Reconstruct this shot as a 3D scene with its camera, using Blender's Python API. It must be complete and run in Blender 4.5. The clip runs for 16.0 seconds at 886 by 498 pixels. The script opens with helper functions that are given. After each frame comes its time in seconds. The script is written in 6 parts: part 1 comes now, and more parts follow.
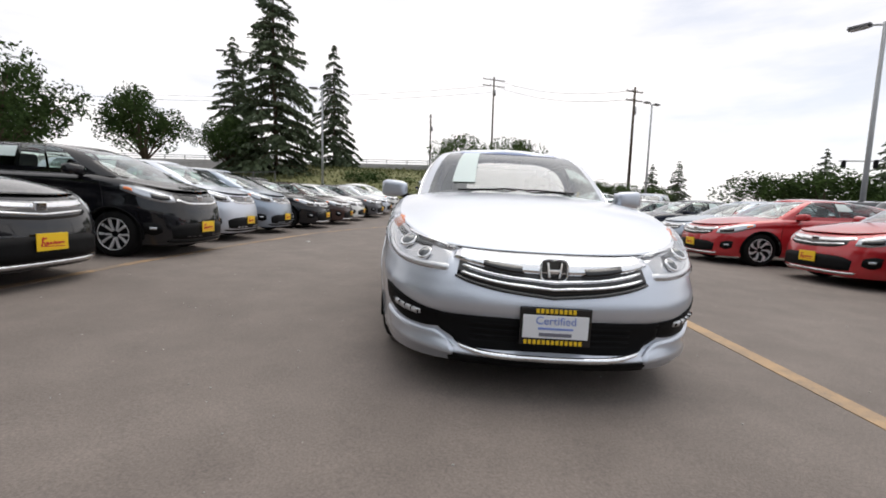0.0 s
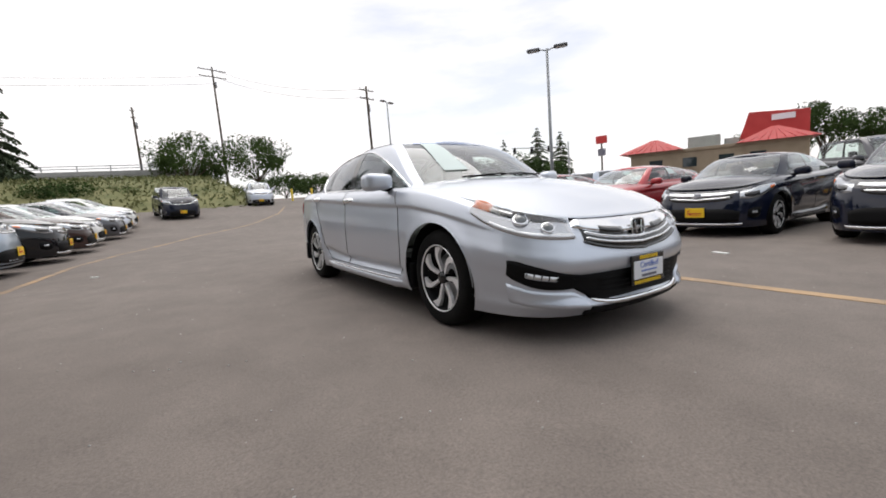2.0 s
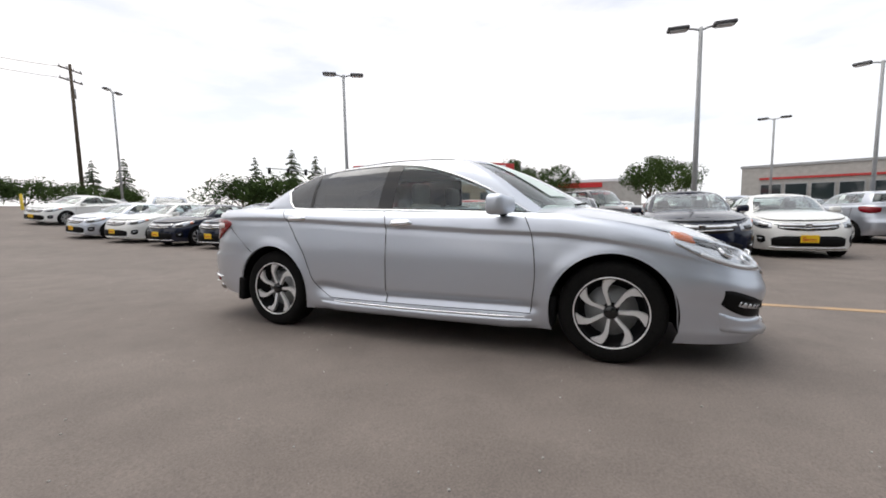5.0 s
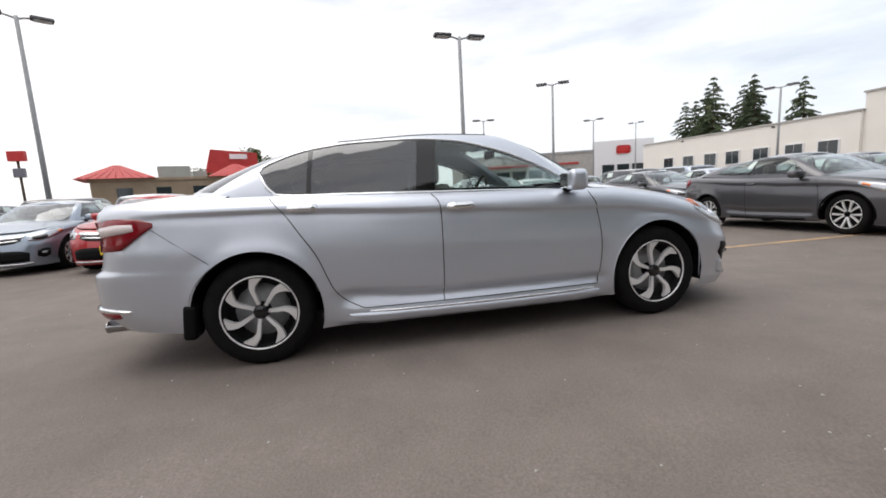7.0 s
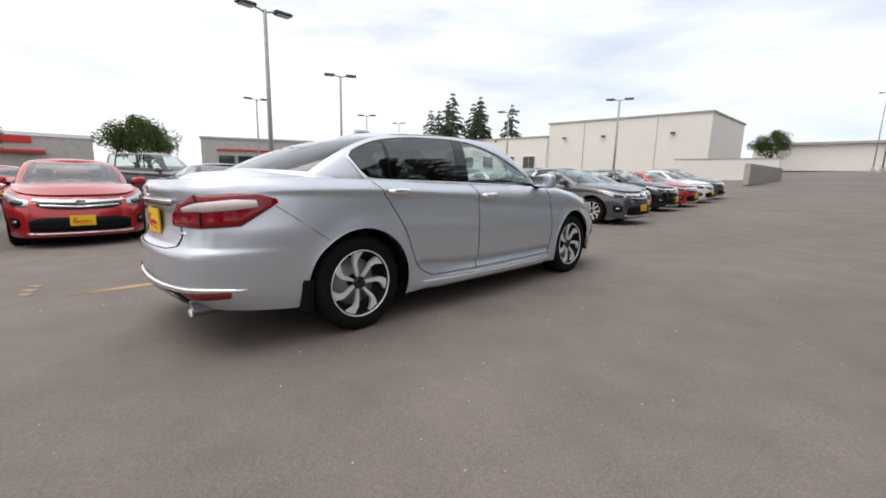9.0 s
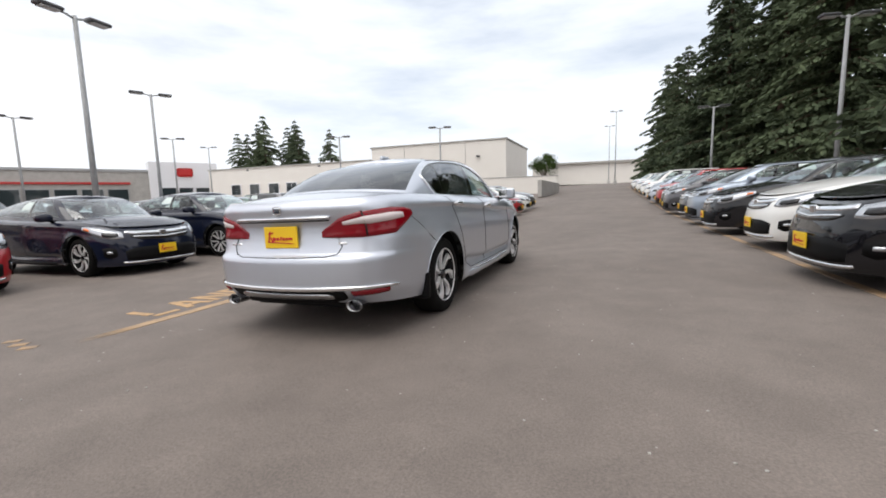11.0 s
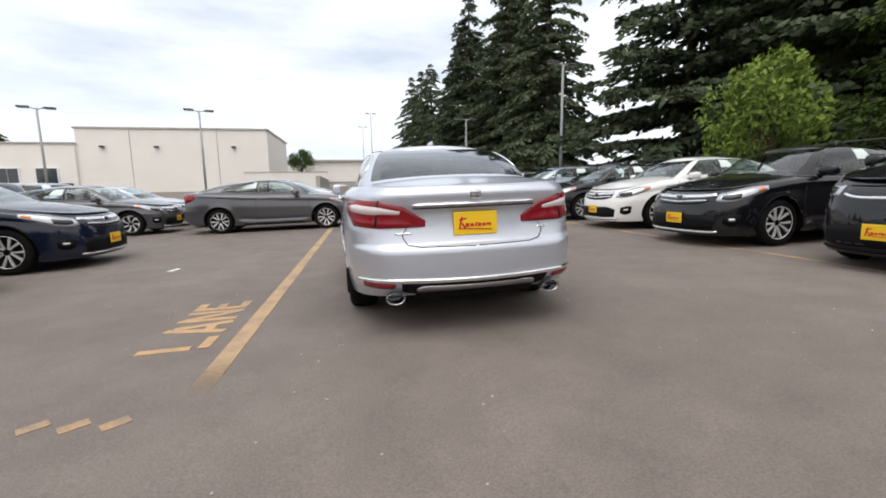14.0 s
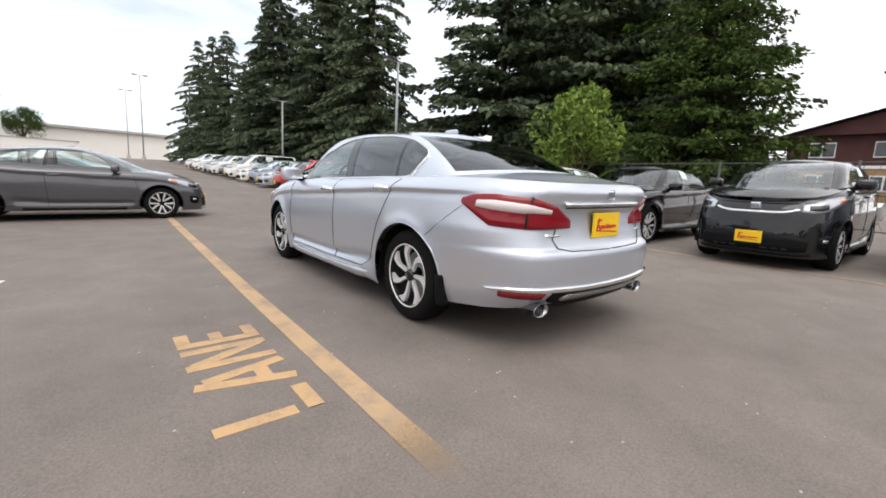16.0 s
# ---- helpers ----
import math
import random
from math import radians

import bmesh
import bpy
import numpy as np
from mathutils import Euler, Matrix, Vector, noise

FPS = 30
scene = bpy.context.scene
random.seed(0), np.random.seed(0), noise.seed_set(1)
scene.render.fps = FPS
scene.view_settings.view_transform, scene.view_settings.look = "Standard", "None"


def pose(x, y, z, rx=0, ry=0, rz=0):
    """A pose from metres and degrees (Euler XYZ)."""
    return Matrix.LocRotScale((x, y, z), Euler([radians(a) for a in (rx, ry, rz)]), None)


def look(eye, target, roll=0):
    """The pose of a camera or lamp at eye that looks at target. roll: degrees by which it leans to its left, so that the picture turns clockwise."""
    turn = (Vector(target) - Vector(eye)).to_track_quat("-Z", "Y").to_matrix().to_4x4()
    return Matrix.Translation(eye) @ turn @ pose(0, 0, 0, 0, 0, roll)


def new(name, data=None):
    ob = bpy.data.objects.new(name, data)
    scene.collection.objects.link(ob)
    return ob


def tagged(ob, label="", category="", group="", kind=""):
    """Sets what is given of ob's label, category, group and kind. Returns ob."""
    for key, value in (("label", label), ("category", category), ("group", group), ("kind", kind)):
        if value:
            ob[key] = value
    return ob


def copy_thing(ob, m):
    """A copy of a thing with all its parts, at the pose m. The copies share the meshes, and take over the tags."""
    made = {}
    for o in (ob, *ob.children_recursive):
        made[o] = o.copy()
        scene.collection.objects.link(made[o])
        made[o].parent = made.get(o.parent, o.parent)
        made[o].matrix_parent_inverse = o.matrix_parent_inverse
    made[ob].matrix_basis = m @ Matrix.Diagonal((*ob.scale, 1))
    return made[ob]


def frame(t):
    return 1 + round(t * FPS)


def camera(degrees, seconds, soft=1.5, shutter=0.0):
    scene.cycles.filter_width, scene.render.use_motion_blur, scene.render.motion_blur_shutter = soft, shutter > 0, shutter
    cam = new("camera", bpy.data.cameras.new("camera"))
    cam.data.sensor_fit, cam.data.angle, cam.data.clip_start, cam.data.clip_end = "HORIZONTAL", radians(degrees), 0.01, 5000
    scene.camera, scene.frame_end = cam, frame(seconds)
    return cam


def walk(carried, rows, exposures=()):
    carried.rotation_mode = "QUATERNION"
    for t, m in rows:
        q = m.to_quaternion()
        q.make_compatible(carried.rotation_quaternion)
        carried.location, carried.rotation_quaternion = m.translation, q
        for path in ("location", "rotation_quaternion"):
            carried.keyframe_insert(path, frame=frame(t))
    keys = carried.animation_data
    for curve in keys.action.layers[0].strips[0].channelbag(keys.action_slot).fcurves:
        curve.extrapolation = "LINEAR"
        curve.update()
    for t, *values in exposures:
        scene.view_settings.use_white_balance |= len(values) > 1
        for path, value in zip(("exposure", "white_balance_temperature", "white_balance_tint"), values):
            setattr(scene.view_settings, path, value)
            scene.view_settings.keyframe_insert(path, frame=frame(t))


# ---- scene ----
cam = camera(92.9, 16.0, soft=1.8)
PATH = [
    (0, (-0.477, -4.246, 0.941), (-0.506, -2.258, 0.728), 1.5),
    (0.5, (-0.961, -4.205, 0.943), (-0.562, -2.257, 0.727), -0.8),
    (1, (-1.447, -4.093, 0.907), (-0.832, -2.215, 0.599), -2.9),
    (1.5, (-1.906, -3.973, 0.931), (-1.029, -2.186, 0.729), -4.3),
    (2, (-2.368, -3.794, 0.931), (-1.295, -2.126, 0.672), -4.5),
    (2.5, (-2.765, -3.578, 0.967), (-1.549, -2.009, 0.721), -3.5),
    (3, (-3.105, -3.318, 0.994), (-1.634, -1.986, 0.745), -3.0),
    (3.5, (-3.404, -2.955, 1.001), (-1.835, -1.743, 0.739), -3.1),
    (3.7, (-3.52, -2.796, 1.005), (-1.922, -1.613, 0.786), -3.2),
    (5.8, (-3.698, -0.553, 1.07), (-1.764, -0.094, 0.851), -0.7),
    (6, (-3.663, -0.35, 1.05), (-1.706, 0.004, 0.835), -1.2),
    (6.5, (-3.605, 0.202, 1.048), (-1.637, -0.032, 0.779), -2.9),
    (7, (-3.56, 0.773, 1.048), (-1.62, 0.377, 0.765), -3.0),
    (7.5, (-3.567, 1.314, 1.05), (-1.735, 0.582, 0.727), -2.9),
    (8, (-3.501, 1.872, 1.038), (-1.782, 0.926, 0.65), -2.2),
    (8.5, (-3.466, 2.403, 1.043), (-1.935, 1.152, 0.742), -0.8),
    (8.7, (-3.392, 2.614, 1.103), (-1.912, 1.306, 0.786), 0.1),
    (10.8, (-2.394, 4.695, 1.024), (-1.538, 2.907, 0.76), -0.1),
    (11, (-2.23, 4.81, 1.024), (-1.489, 2.968, 0.783), -1.4),
    (11.5, (-1.763, 5.048, 1.016), (-1.28, 3.124, 0.764), -1.0),
    (12, (-1.282, 5.235, 1.017), (-1.147, 3.255, 0.766), -0.6),
    (12.5, (-0.746, 5.325, 1.019), (-0.749, 3.344, 0.745), -0.7),
    (12.8, (-0.421, 5.416, 1.009), (-0.501, 3.433, 0.763), -1.7),
    (13, (-0.24, 5.369, 1.018), (-0.469, 3.4, 0.75), -1.0),
    (13.5, (0.291, 5.292, 0.978), (0.018, 3.33, 0.705), -0.4),
    (14, (0.81, 5.159, 0.987), (0.415, 3.218, 0.71), -0.9),
    (14.5, (1.304, 4.93, 0.985), (0.737, 3.026, 0.753), -1.2),
    (15, (1.768, 4.628, 0.971), (0.999, 2.798, 0.725), 1.0),
    (15.5, (2.209, 4.299, 0.965), (1.147, 2.626, 0.696), 3.0),
    (16, (2.565, 3.869, 0.954), (1.321, 2.33, 0.663), 2.9),
]
walk(cam, [(t, look(eye, target, roll)) for t, eye, target, roll in PATH],
     exposures=[(0, 0.0), (3.5, 0.08), (8.0, 0.12), (11.5, 0.2), (13.5, 0.22), (15, 0.2), (16, 0.42)])

# ---- world, sun, exposure ----
world = bpy.data.worlds.new("world")
scene.world = world
world.use_nodes = True
wn, wl = world.node_tree.nodes, world.node_tree.links
wn.clear()
w_out = wn.new("ShaderNodeOutputWorld")
w_bg = wn.new("ShaderNodeBackground")
w_sky = wn.new("ShaderNodeTexSky")
w_sky.sky_type, w_sky.sun_disc = "NISHITA", False
w_sky.sun_elevation, w_sky.sun_rotation = radians(68), radians(29)
w_co = wn.new("ShaderNodeTexCoord")
w_map = wn.new("ShaderNodeMapping")
w_map.inputs["Scale"].default_value = (1.0, 1.0, 4.0)
w_noise = wn.new("ShaderNodeTexNoise")
w_noise.inputs["Scale"].default_value = 2.1
w_noise.inputs["Detail"].default_value = 7
w_noise.inputs["Roughness"].default_value = 0.55
w_ramp = wn.new("ShaderNodeValToRGB")
w_ramp.color_ramp.elements[0].position, w_ramp.color_ramp.elements[1].position = 0.30, 0.52
w_ramp.color_ramp.elements[0].color = (0.60, 0.60, 0.60, 1)
w_scale = wn.new("ShaderNodeMix")
w_scale.data_type, w_scale.blend_type = "RGBA", "MULTIPLY"
w_scale.inputs[0].default_value = 1.0
w_scale.inputs[7].default_value = (0.115, 0.115, 0.115, 1)
w_mix = wn.new("ShaderNodeMix")
w_mix.data_type = "RGBA"
w_mix.inputs[7].default_value = (1.12, 1.10, 1.09, 1)
wl.new(w_co.outputs["Generated"], w_map.inputs["Vector"])
wl.new(w_map.outputs["Vector"], w_noise.inputs["Vector"])
wl.new(w_noise.outputs["Fac"], w_ramp.inputs["Fac"])
wl.new(w_sky.outputs["Color"], w_scale.inputs[6])
wl.new(w_ramp.outputs["Color"], w_mix.inputs[0])
wl.new(w_scale.outputs[2], w_mix.inputs[6])
w_sep = wn.new("ShaderNodeSeparateXYZ")
wl.new(w_co.outputs["Generated"], w_sep.inputs["Vector"])
w_side = wn.new("ShaderNodeMapRange")
w_side.inputs["From Min"].default_value, w_side.inputs["From Max"].default_value = -0.8, 0.3
wl.new(w_sep.outputs["Y"], w_side.inputs["Value"])
w_tone = wn.new("ShaderNodeMix")
w_tone.data_type = "RGBA"
w_tone.inputs[6].default_value, w_tone.inputs[7].default_value = (0.80, 0.86, 0.93, 1), (1.04, 1.03, 1.04, 1)
wl.new(w_side.outputs["Result"], w_tone.inputs[0])
w_mul = wn.new("ShaderNodeMix")
w_mul.data_type, w_mul.blend_type = "RGBA", "MULTIPLY"
w_mul.inputs[0].default_value = 1.0
wl.new(w_mix.outputs[2], w_mul.inputs[6])
wl.new(w_tone.outputs[2], w_mul.inputs[7])
wl.new(w_mul.outputs[2], w_bg.inputs["Color"])
w_bg.inputs["Strength"].default_value = 1.0
wl.new(w_bg.outputs["Background"], w_out.inputs["Surface"])

sun = new("sun", bpy.data.lights.new("sun", "SUN"))
sun.data.energy, sun.data.angle, sun.data.color = 1.35, radians(50), (1.0, 0.96, 0.9)
sun.matrix_world = look((5, 9, 26), (0, 0, 0))

# ---- materials ----
def node_mat(name):
    m = bpy.data.materials.new(name)
    m.use_nodes = True
    nt = m.node_tree
    return m, nt.nodes, nt.links, nt.nodes["Principled BSDF"]


def set_in(b, **kw):
    for k, v in kw.items():
        b.inputs[k.replace("_", " ")].default_value = v


def rgba(c):
    return (c[0], c[1], c[2], 1)


def mottled(name, c1, c2, scale=4.0, rough=0.6, metal=0.0, bump=0.0, bump_scale=80.0, fine=0.5, per_object=0.0, coat=0.0):
    """A surface whose colour wanders between two tones at a broad and a fine scale, with a fine relief."""
    m, n, l, b = node_mat(name)
    co = n.new("ShaderNodeTexCoord")
    n1, n2 = n.new("ShaderNodeTexNoise"), n.new("ShaderNodeTexNoise")
    n1.inputs["Scale"].default_value, n1.inputs["Detail"].default_value = scale, 4
    n2.inputs["Scale"].default_value, n2.inputs["Detail"].default_value = bump_scale, 3
    l.new(co.outputs["Object"], n1.inputs["Vector"])
    l.new(co.outputs["Object"], n2.inputs["Vector"])
    mx = n.new("ShaderNodeMix")
    mx.data_type = "FLOAT"
    mx.inputs[0].default_value = fine
    l.new(n1.outputs["Fac"], mx.inputs[2])
    l.new(n2.outputs["Fac"], mx.inputs[3])
    src = mx.outputs[0]
    if per_object:
        oi = n.new("ShaderNodeObjectInfo")
        ad = n.new("ShaderNodeMath")
        ad.operation = "MULTIPLY_ADD"
        ad.inputs[1].default_value = per_object
        l.new(oi.outputs["Random"], ad.inputs[0])
        l.new(src, ad.inputs[2])
        sb = n.new("ShaderNodeMath")
        sb.operation = "SUBTRACT"
        sb.inputs[1].default_value = per_object / 2
        l.new(ad.outputs[0], sb.inputs[0])
        src = sb.outputs[0]
    r = n.new("ShaderNodeValToRGB")
    r.color_ramp.elements[0].position, r.color_ramp.elements[1].position = 0.32, 0.68
    r.color_ramp.elements[0].color, r.color_ramp.elements[1].color = rgba(c1), rgba(c2)
    l.new(src, r.inputs["Fac"])
    l.new(r.outputs["Color"], b.inputs["Base Color"])
    set_in(b, Roughness=rough, Metallic=metal, Coat_Weight=coat, Specular_IOR_Level=0.08 if max(c2) < 0.13 else 0.4)
    if bump:
        bp = n.new("ShaderNodeBump")
        bp.inputs["Strength"].default_value, bp.inputs["Distance"].default_value = bump, 0.01
        l.new(n2.outputs["Fac"], bp.inputs["Height"])
        l.new(bp.outputs["Normal"], b.inputs["Normal"])
    return m


def paint(name, c, metal=0.55, rough=0.3, spec=0.5):
    """Clear-coated car paint with a fine metallic flake and a faint film of dust."""
    m, n, l, b = node_mat(name)
    co = n.new("ShaderNodeTexCoord")
    v = n.new("ShaderNodeTexVoronoi")
    v.inputs["Scale"].default_value = 900
    d = n.new("ShaderNodeTexNoise")
    d.inputs["Scale"].default_value, d.inputs["Detail"].default_value = 3.0, 5
    l.new(co.outputs["Object"], v.inputs["Vector"])
    l.new(co.outputs["Object"], d.inputs["Vector"])
    mx = n.new("ShaderNodeMix")
    mx.data_type = "RGBA"
    mx.inputs[6].default_value = rgba([k * 0.94 for k in c])
    mx.inputs[7].default_value = rgba([min(1, k * 1.05) for k in c])
    l.new(v.outputs["Color"], mx.inputs[0])
    l.new(mx.outputs[2], b.inputs["Base Color"])
    mr = n.new("ShaderNodeMapRange")
    mr.inputs["To Min"].default_value, mr.inputs["To Max"].default_value = rough * 0.85, rough * 1.25
    l.new(d.outputs["Fac"], mr.inputs["Value"])
    l.new(mr.outputs["Result"], b.inputs["Roughness"])
    set_in(b, Metallic=metal, Coat_Weight=1.0, Coat_Roughness=0.04, Specular_IOR_Level=spec)
    return m


def glass(name, tint, clear=0.5, ior=2.0):
    """Tinted car glass: partly clear, with the gloss of a polished pane."""
    m, n, l, b = node_mat(name)
    out = n["Material Output"]
    tr, gl, mix = n.new("ShaderNodeBsdfTransparent"), n.new("ShaderNodeBsdfGlossy"), n.new("ShaderNodeMixShader")
    tr.inputs["Color"].default_value = rgba([t * clear for t in tint])
    gl.inputs["Roughness"].default_value = 0.02
    gl.inputs["Color"].default_value = (0.95, 0.97, 1, 1)
    lw, pw, ma = n.new("ShaderNodeLayerWeight"), n.new("ShaderNodeMath"), n.new("ShaderNodeMath")
    lw.inputs["Blend"].default_value = 0.5
    pw.operation, ma.operation = "POWER", "MULTIPLY_ADD"
    r0 = ((ior - 1) / (ior + 1)) ** 2
    pw.inputs[1].default_value = 4.0
    ma.inputs[1].default_value, ma.inputs[2].default_value = 1 - r0, r0
    l.new(lw.outputs["Facing"], pw.inputs[0])
    l.new(pw.outputs[0], ma.inputs[0])
    l.new(ma.outputs[0], mix.inputs["Fac"])
    l.new(tr.outputs["BSDF"], mix.inputs[1])
    l.new(gl.outputs["BSDF"], mix.inputs[2])
    l.new(mix.outputs["Shader"], out.inputs["Surface"])
    return m


def plain(name, c, rough=0.4, metal=0.0, coat=0.0):
    m, n, l, b = node_mat(name)
    set_in(b, Specular_IOR_Level=0.1 if coat and max(c) < 0.05 else 0.5, Base_Color=rgba(c), Roughness=rough, Metallic=metal, Coat_Weight=coat)
    return m


def asphalt_mat():
    """Worn asphalt: stone grain, broad patches, darker tyre and oil marks, pale specks."""
    m, n, l, b = node_mat("asphalt")
    co = n.new("ShaderNodeTexCoord")
    def nz(scale, detail=4, rough=0.6):
        t = n.new("ShaderNodeTexNoise")
        t.inputs["Scale"].default_value, t.inputs["Detail"].default_value, t.inputs["Roughness"].default_value = scale, detail, rough
        l.new(co.outputs["Object"], t.inputs["Vector"])
        return t
    broad, mid, grain = nz(0.25, 5), nz(2.2, 5), nz(95, 4, 0.75)
    r1 = n.new("ShaderNodeValToRGB")
    r1.color_ramp.elements[0].position, r1.color_ramp.elements[1].position = 0.3, 0.7
    r1.color_ramp.elements[0].color, r1.color_ramp.elements[1].color = (0.156, 0.131, 0.116, 1), (0.212, 0.181, 0.162, 1)
    l.new(broad.outputs["Fac"], r1.inputs["Fac"])
    r2 = n.new("ShaderNodeValToRGB")
    r2.color_ramp.elements[0].position, r2.color_ramp.elements[1].position = 0.3, 0.75
    r2.color_ramp.elements[0].color, r2.color_ramp.elements[1].color = (0.82, 0.82, 0.82, 1), (1.1, 1.1, 1.1, 1)
    l.new(mid.outputs["Fac"], r2.inputs["Fac"])
    r3 = n.new("ShaderNodeValToRGB")
    r3.color_ramp.elements[0].position, r3.color_ramp.elements[1].position = 0.35, 0.72
    r3.color_ramp.elements[0].color, r3.color_ramp.elements[1].color = (0.74, 0.74, 0.74, 1), (1.29, 1.27, 1.25, 1)
    l.new(grain.outputs["Fac"], r3.inputs["Fac"])
    m1, m2 = n.new("ShaderNodeMix"), n.new("ShaderNodeMix")
    for k in (m1, m2):
        k.data_type, k.blend_type = "RGBA", "MULTIPLY"
        k.inputs[0].default_value = 1.0
    l.new(r1.outputs["Color"], m1.inputs[6])
    l.new(r2.outputs["Color"], m1.inputs[7])
    l.new(m1.outputs[2], m2.inputs[6])
    l.new(r3.outputs["Color"], m2.inputs[7])
    l.new(m2.outputs[2], b.inputs["Base Color"])
    bp = n.new("ShaderNodeBump")
    bp.inputs["Strength"].default_value, bp.inputs["Distance"].default_value = 0.5, 0.006
    l.new(grain.outputs["Fac"], bp.inputs["Height"])
    l.new(bp.outputs["Normal"], b.inputs["Normal"])
    set_in(b, Roughness=0.82)
    return m


def worn_paint(name, c, ground=(0.17, 0.145, 0.127), keep=0.52, left=0.3, worn_end=None):
    """Road paint worn through to the asphalt in patches."""
    m, n, l, b = node_mat(name)
    co = n.new("ShaderNodeTexCoord")
    a, g = n.new("ShaderNodeTexNoise"), n.new("ShaderNodeTexNoise")
    a.inputs["Scale"].default_value, a.inputs["Detail"].default_value, a.inputs["Roughness"].default_value = 3.0, 8, 0.75
    g.inputs["Scale"].default_value = 140
    l.new(co.outputs["Object"], a.inputs["Vector"])
    l.new(co.outputs["Object"], g.inputs["Vector"])
    ad = n.new("ShaderNodeMath")
    ad.operation = "MULTIPLY_ADD"
    ad.inputs[1].default_value = 0.35
    l.new(g.outputs["Fac"], ad.inputs[0])
    l.new(a.outputs["Fac"], ad.inputs[2])
    r = n.new("ShaderNodeValToRGB")
    r.color_ramp.elements[0].position, r.color_ramp.elements[1].position = keep, keep + 0.2
    r.color_ramp.elements[0].color, r.color_ramp.elements[1].color = rgba([(1 - left) * ground[i] + left * c[i] for i in range(3)]), rgba(c)
    l.new(ad.outputs[0], r.inputs["Fac"])
    l.new(r.outputs["Color"], b.inputs["Base Color"])
    if worn_end:
        # the end that tyres have rubbed away
        sp, mr, sm, mx = (n.new("ShaderNode" + k) for k in ("SeparateXYZ", "MapRange", "Math", "MixShader"))
        l.new(co.outputs["Object"], sp.inputs[0])
        sm.operation = "MULTIPLY_ADD"
        sm.inputs[1].default_value = 0.9
        l.new(ad.outputs[0], sm.inputs[0])
        l.new(sp.outputs["Y"], sm.inputs[2])
        mr.inputs["From Min"].default_value, mr.inputs["From Max"].default_value = worn_end[0] + 0.6, worn_end[1] + 0.6
        mr.interpolation_type = "SMOOTHSTEP"
        l.new(sm.outputs[0], mr.inputs["Value"])
        clear = n.new("ShaderNodeBsdfTransparent")
        l.new(mr.outputs["Result"], mx.inputs["Fac"])
        l.new(b.outputs["BSDF"], mx.inputs[1])
        l.new(clear.outputs["BSDF"], mx.inputs[2])
        l.new(mx.outputs["Shader"], n["Material Output"].inputs["Surface"])
    set_in(b, Roughness=0.75)
    return m


def dark_paint(name, c, metal=0.0, rough=0.3):
    return paint(name, c, 0.0, rough, 0.05)


ASPHALT = asphalt_mat()
YELLOW_LINE = worn_paint("yellow_road_paint", (0.48, 0.305, 0.15), keep=0.52)
LANE_LINE = worn_paint("rubbed_road_paint", (0.44, 0.295, 0.165), keep=0.52, worn_end=(2.35, 3.0))
MID_LINE = worn_paint("half_worn_road_paint", (0.44, 0.28, 0.14), keep=0.60, left=0.12)
SILVER = paint("silver_paint", (0.585, 0.62, 0.69), 0.80, 0.40)
PAINTS = {
    "silver": SILVER,
    "white": paint("white_paint", (0.78, 0.78, 0.76), 0.0, 0.35),
    "black": dark_paint("black_paint", (0.006, 0.006, 0.008), 0.1, 0.3),
    "navy": dark_paint("navy_paint", (0.006, 0.009, 0.024), 0.3, 0.3),
    "red": paint("red_paint", (0.42, 0.012, 0.018), 0.2, 0.3),
    "grey": paint("grey_paint", (0.09, 0.09, 0.1), 0.6, 0.3),
    "steel": paint("steel_blue_paint", (0.30, 0.35, 0.42), 0.7, 0.3),
    "blue": paint("blue_paint", (0.02, 0.07, 0.28), 0.3, 0.3),
    "brown": dark_paint("brown_paint", (0.045, 0.022, 0.018), 0.3, 0.3),
}
GLASS = glass("clear_car_glass", (0.90, 0.98, 0.95), 0.88, 1.6)
WINDSHIELD = glass("windshield_glass", (0.88, 0.98, 0.94), 0.85, 2.0)
TINT = glass("tinted_car_glass", (0.8, 0.85, 0.9), 0.1)
LENS = glass("clear_lens", (1, 1, 1), 0.97, 1.5)
CHROME = plain("chrome", (0.82, 0.83, 0.85), 0.07, 1.0)
ALLOY = plain("machined_alloy", (0.86, 0.86, 0.87), 0.3, 0.45)
DARK_ALLOY = plain("dark_alloy", (0.010, 0.010, 0.011), 0.5, coat=0.05)
RUBBER = mottled("rubber", (0.006, 0.006, 0.0065), (0.014, 0.0135, 0.013), 9, 0.75, bump=0.2, bump_scale=90)
TRIM = mottled("black_plastic", (0.005, 0.005, 0.0055), (0.009, 0.009, 0.0095), 12, 0.5, bump=0.1, bump_scale=300)
GLOSS_BLACK = plain("gloss_black", (0.006, 0.006, 0.007), 0.12, coat=1.0)
# near-black of the seams, and of the painted shade below the trunk strip
GAP_AND_SHADE = plain("panel_gap_and_shade", (0.012, 0.012, 0.013), 0.9)
RED_LENS = plain("red_lens", (0.21, 0.001, 0.008), 0.12)
WHITE_LENS = plain("white_lens", (0.70, 0.62, 0.62), 0.2, coat=0.5)
AMBER = plain("amber_lens", (0.75, 0.16, 0.02), 0.2, coat=1.0)
LOT_LAMP = plain("lot_car_lamp", (0.5, 0.52, 0.55), 0.16, 0.7)
EXHAUST = plain("exhaust_steel", (0.42, 0.42, 0.43), 0.18, 1.0)
REFLECTOR = plain("lamp_reflector", (0.74, 0.75, 0.78), 0.2, 0.5)
PLATE_YELLOW = plain("yellow_plate", (0.85, 0.55, 0.012), 0.45)
PLATE_WHITE = plain("white_card", (0.78, 0.79, 0.82), 0.5)
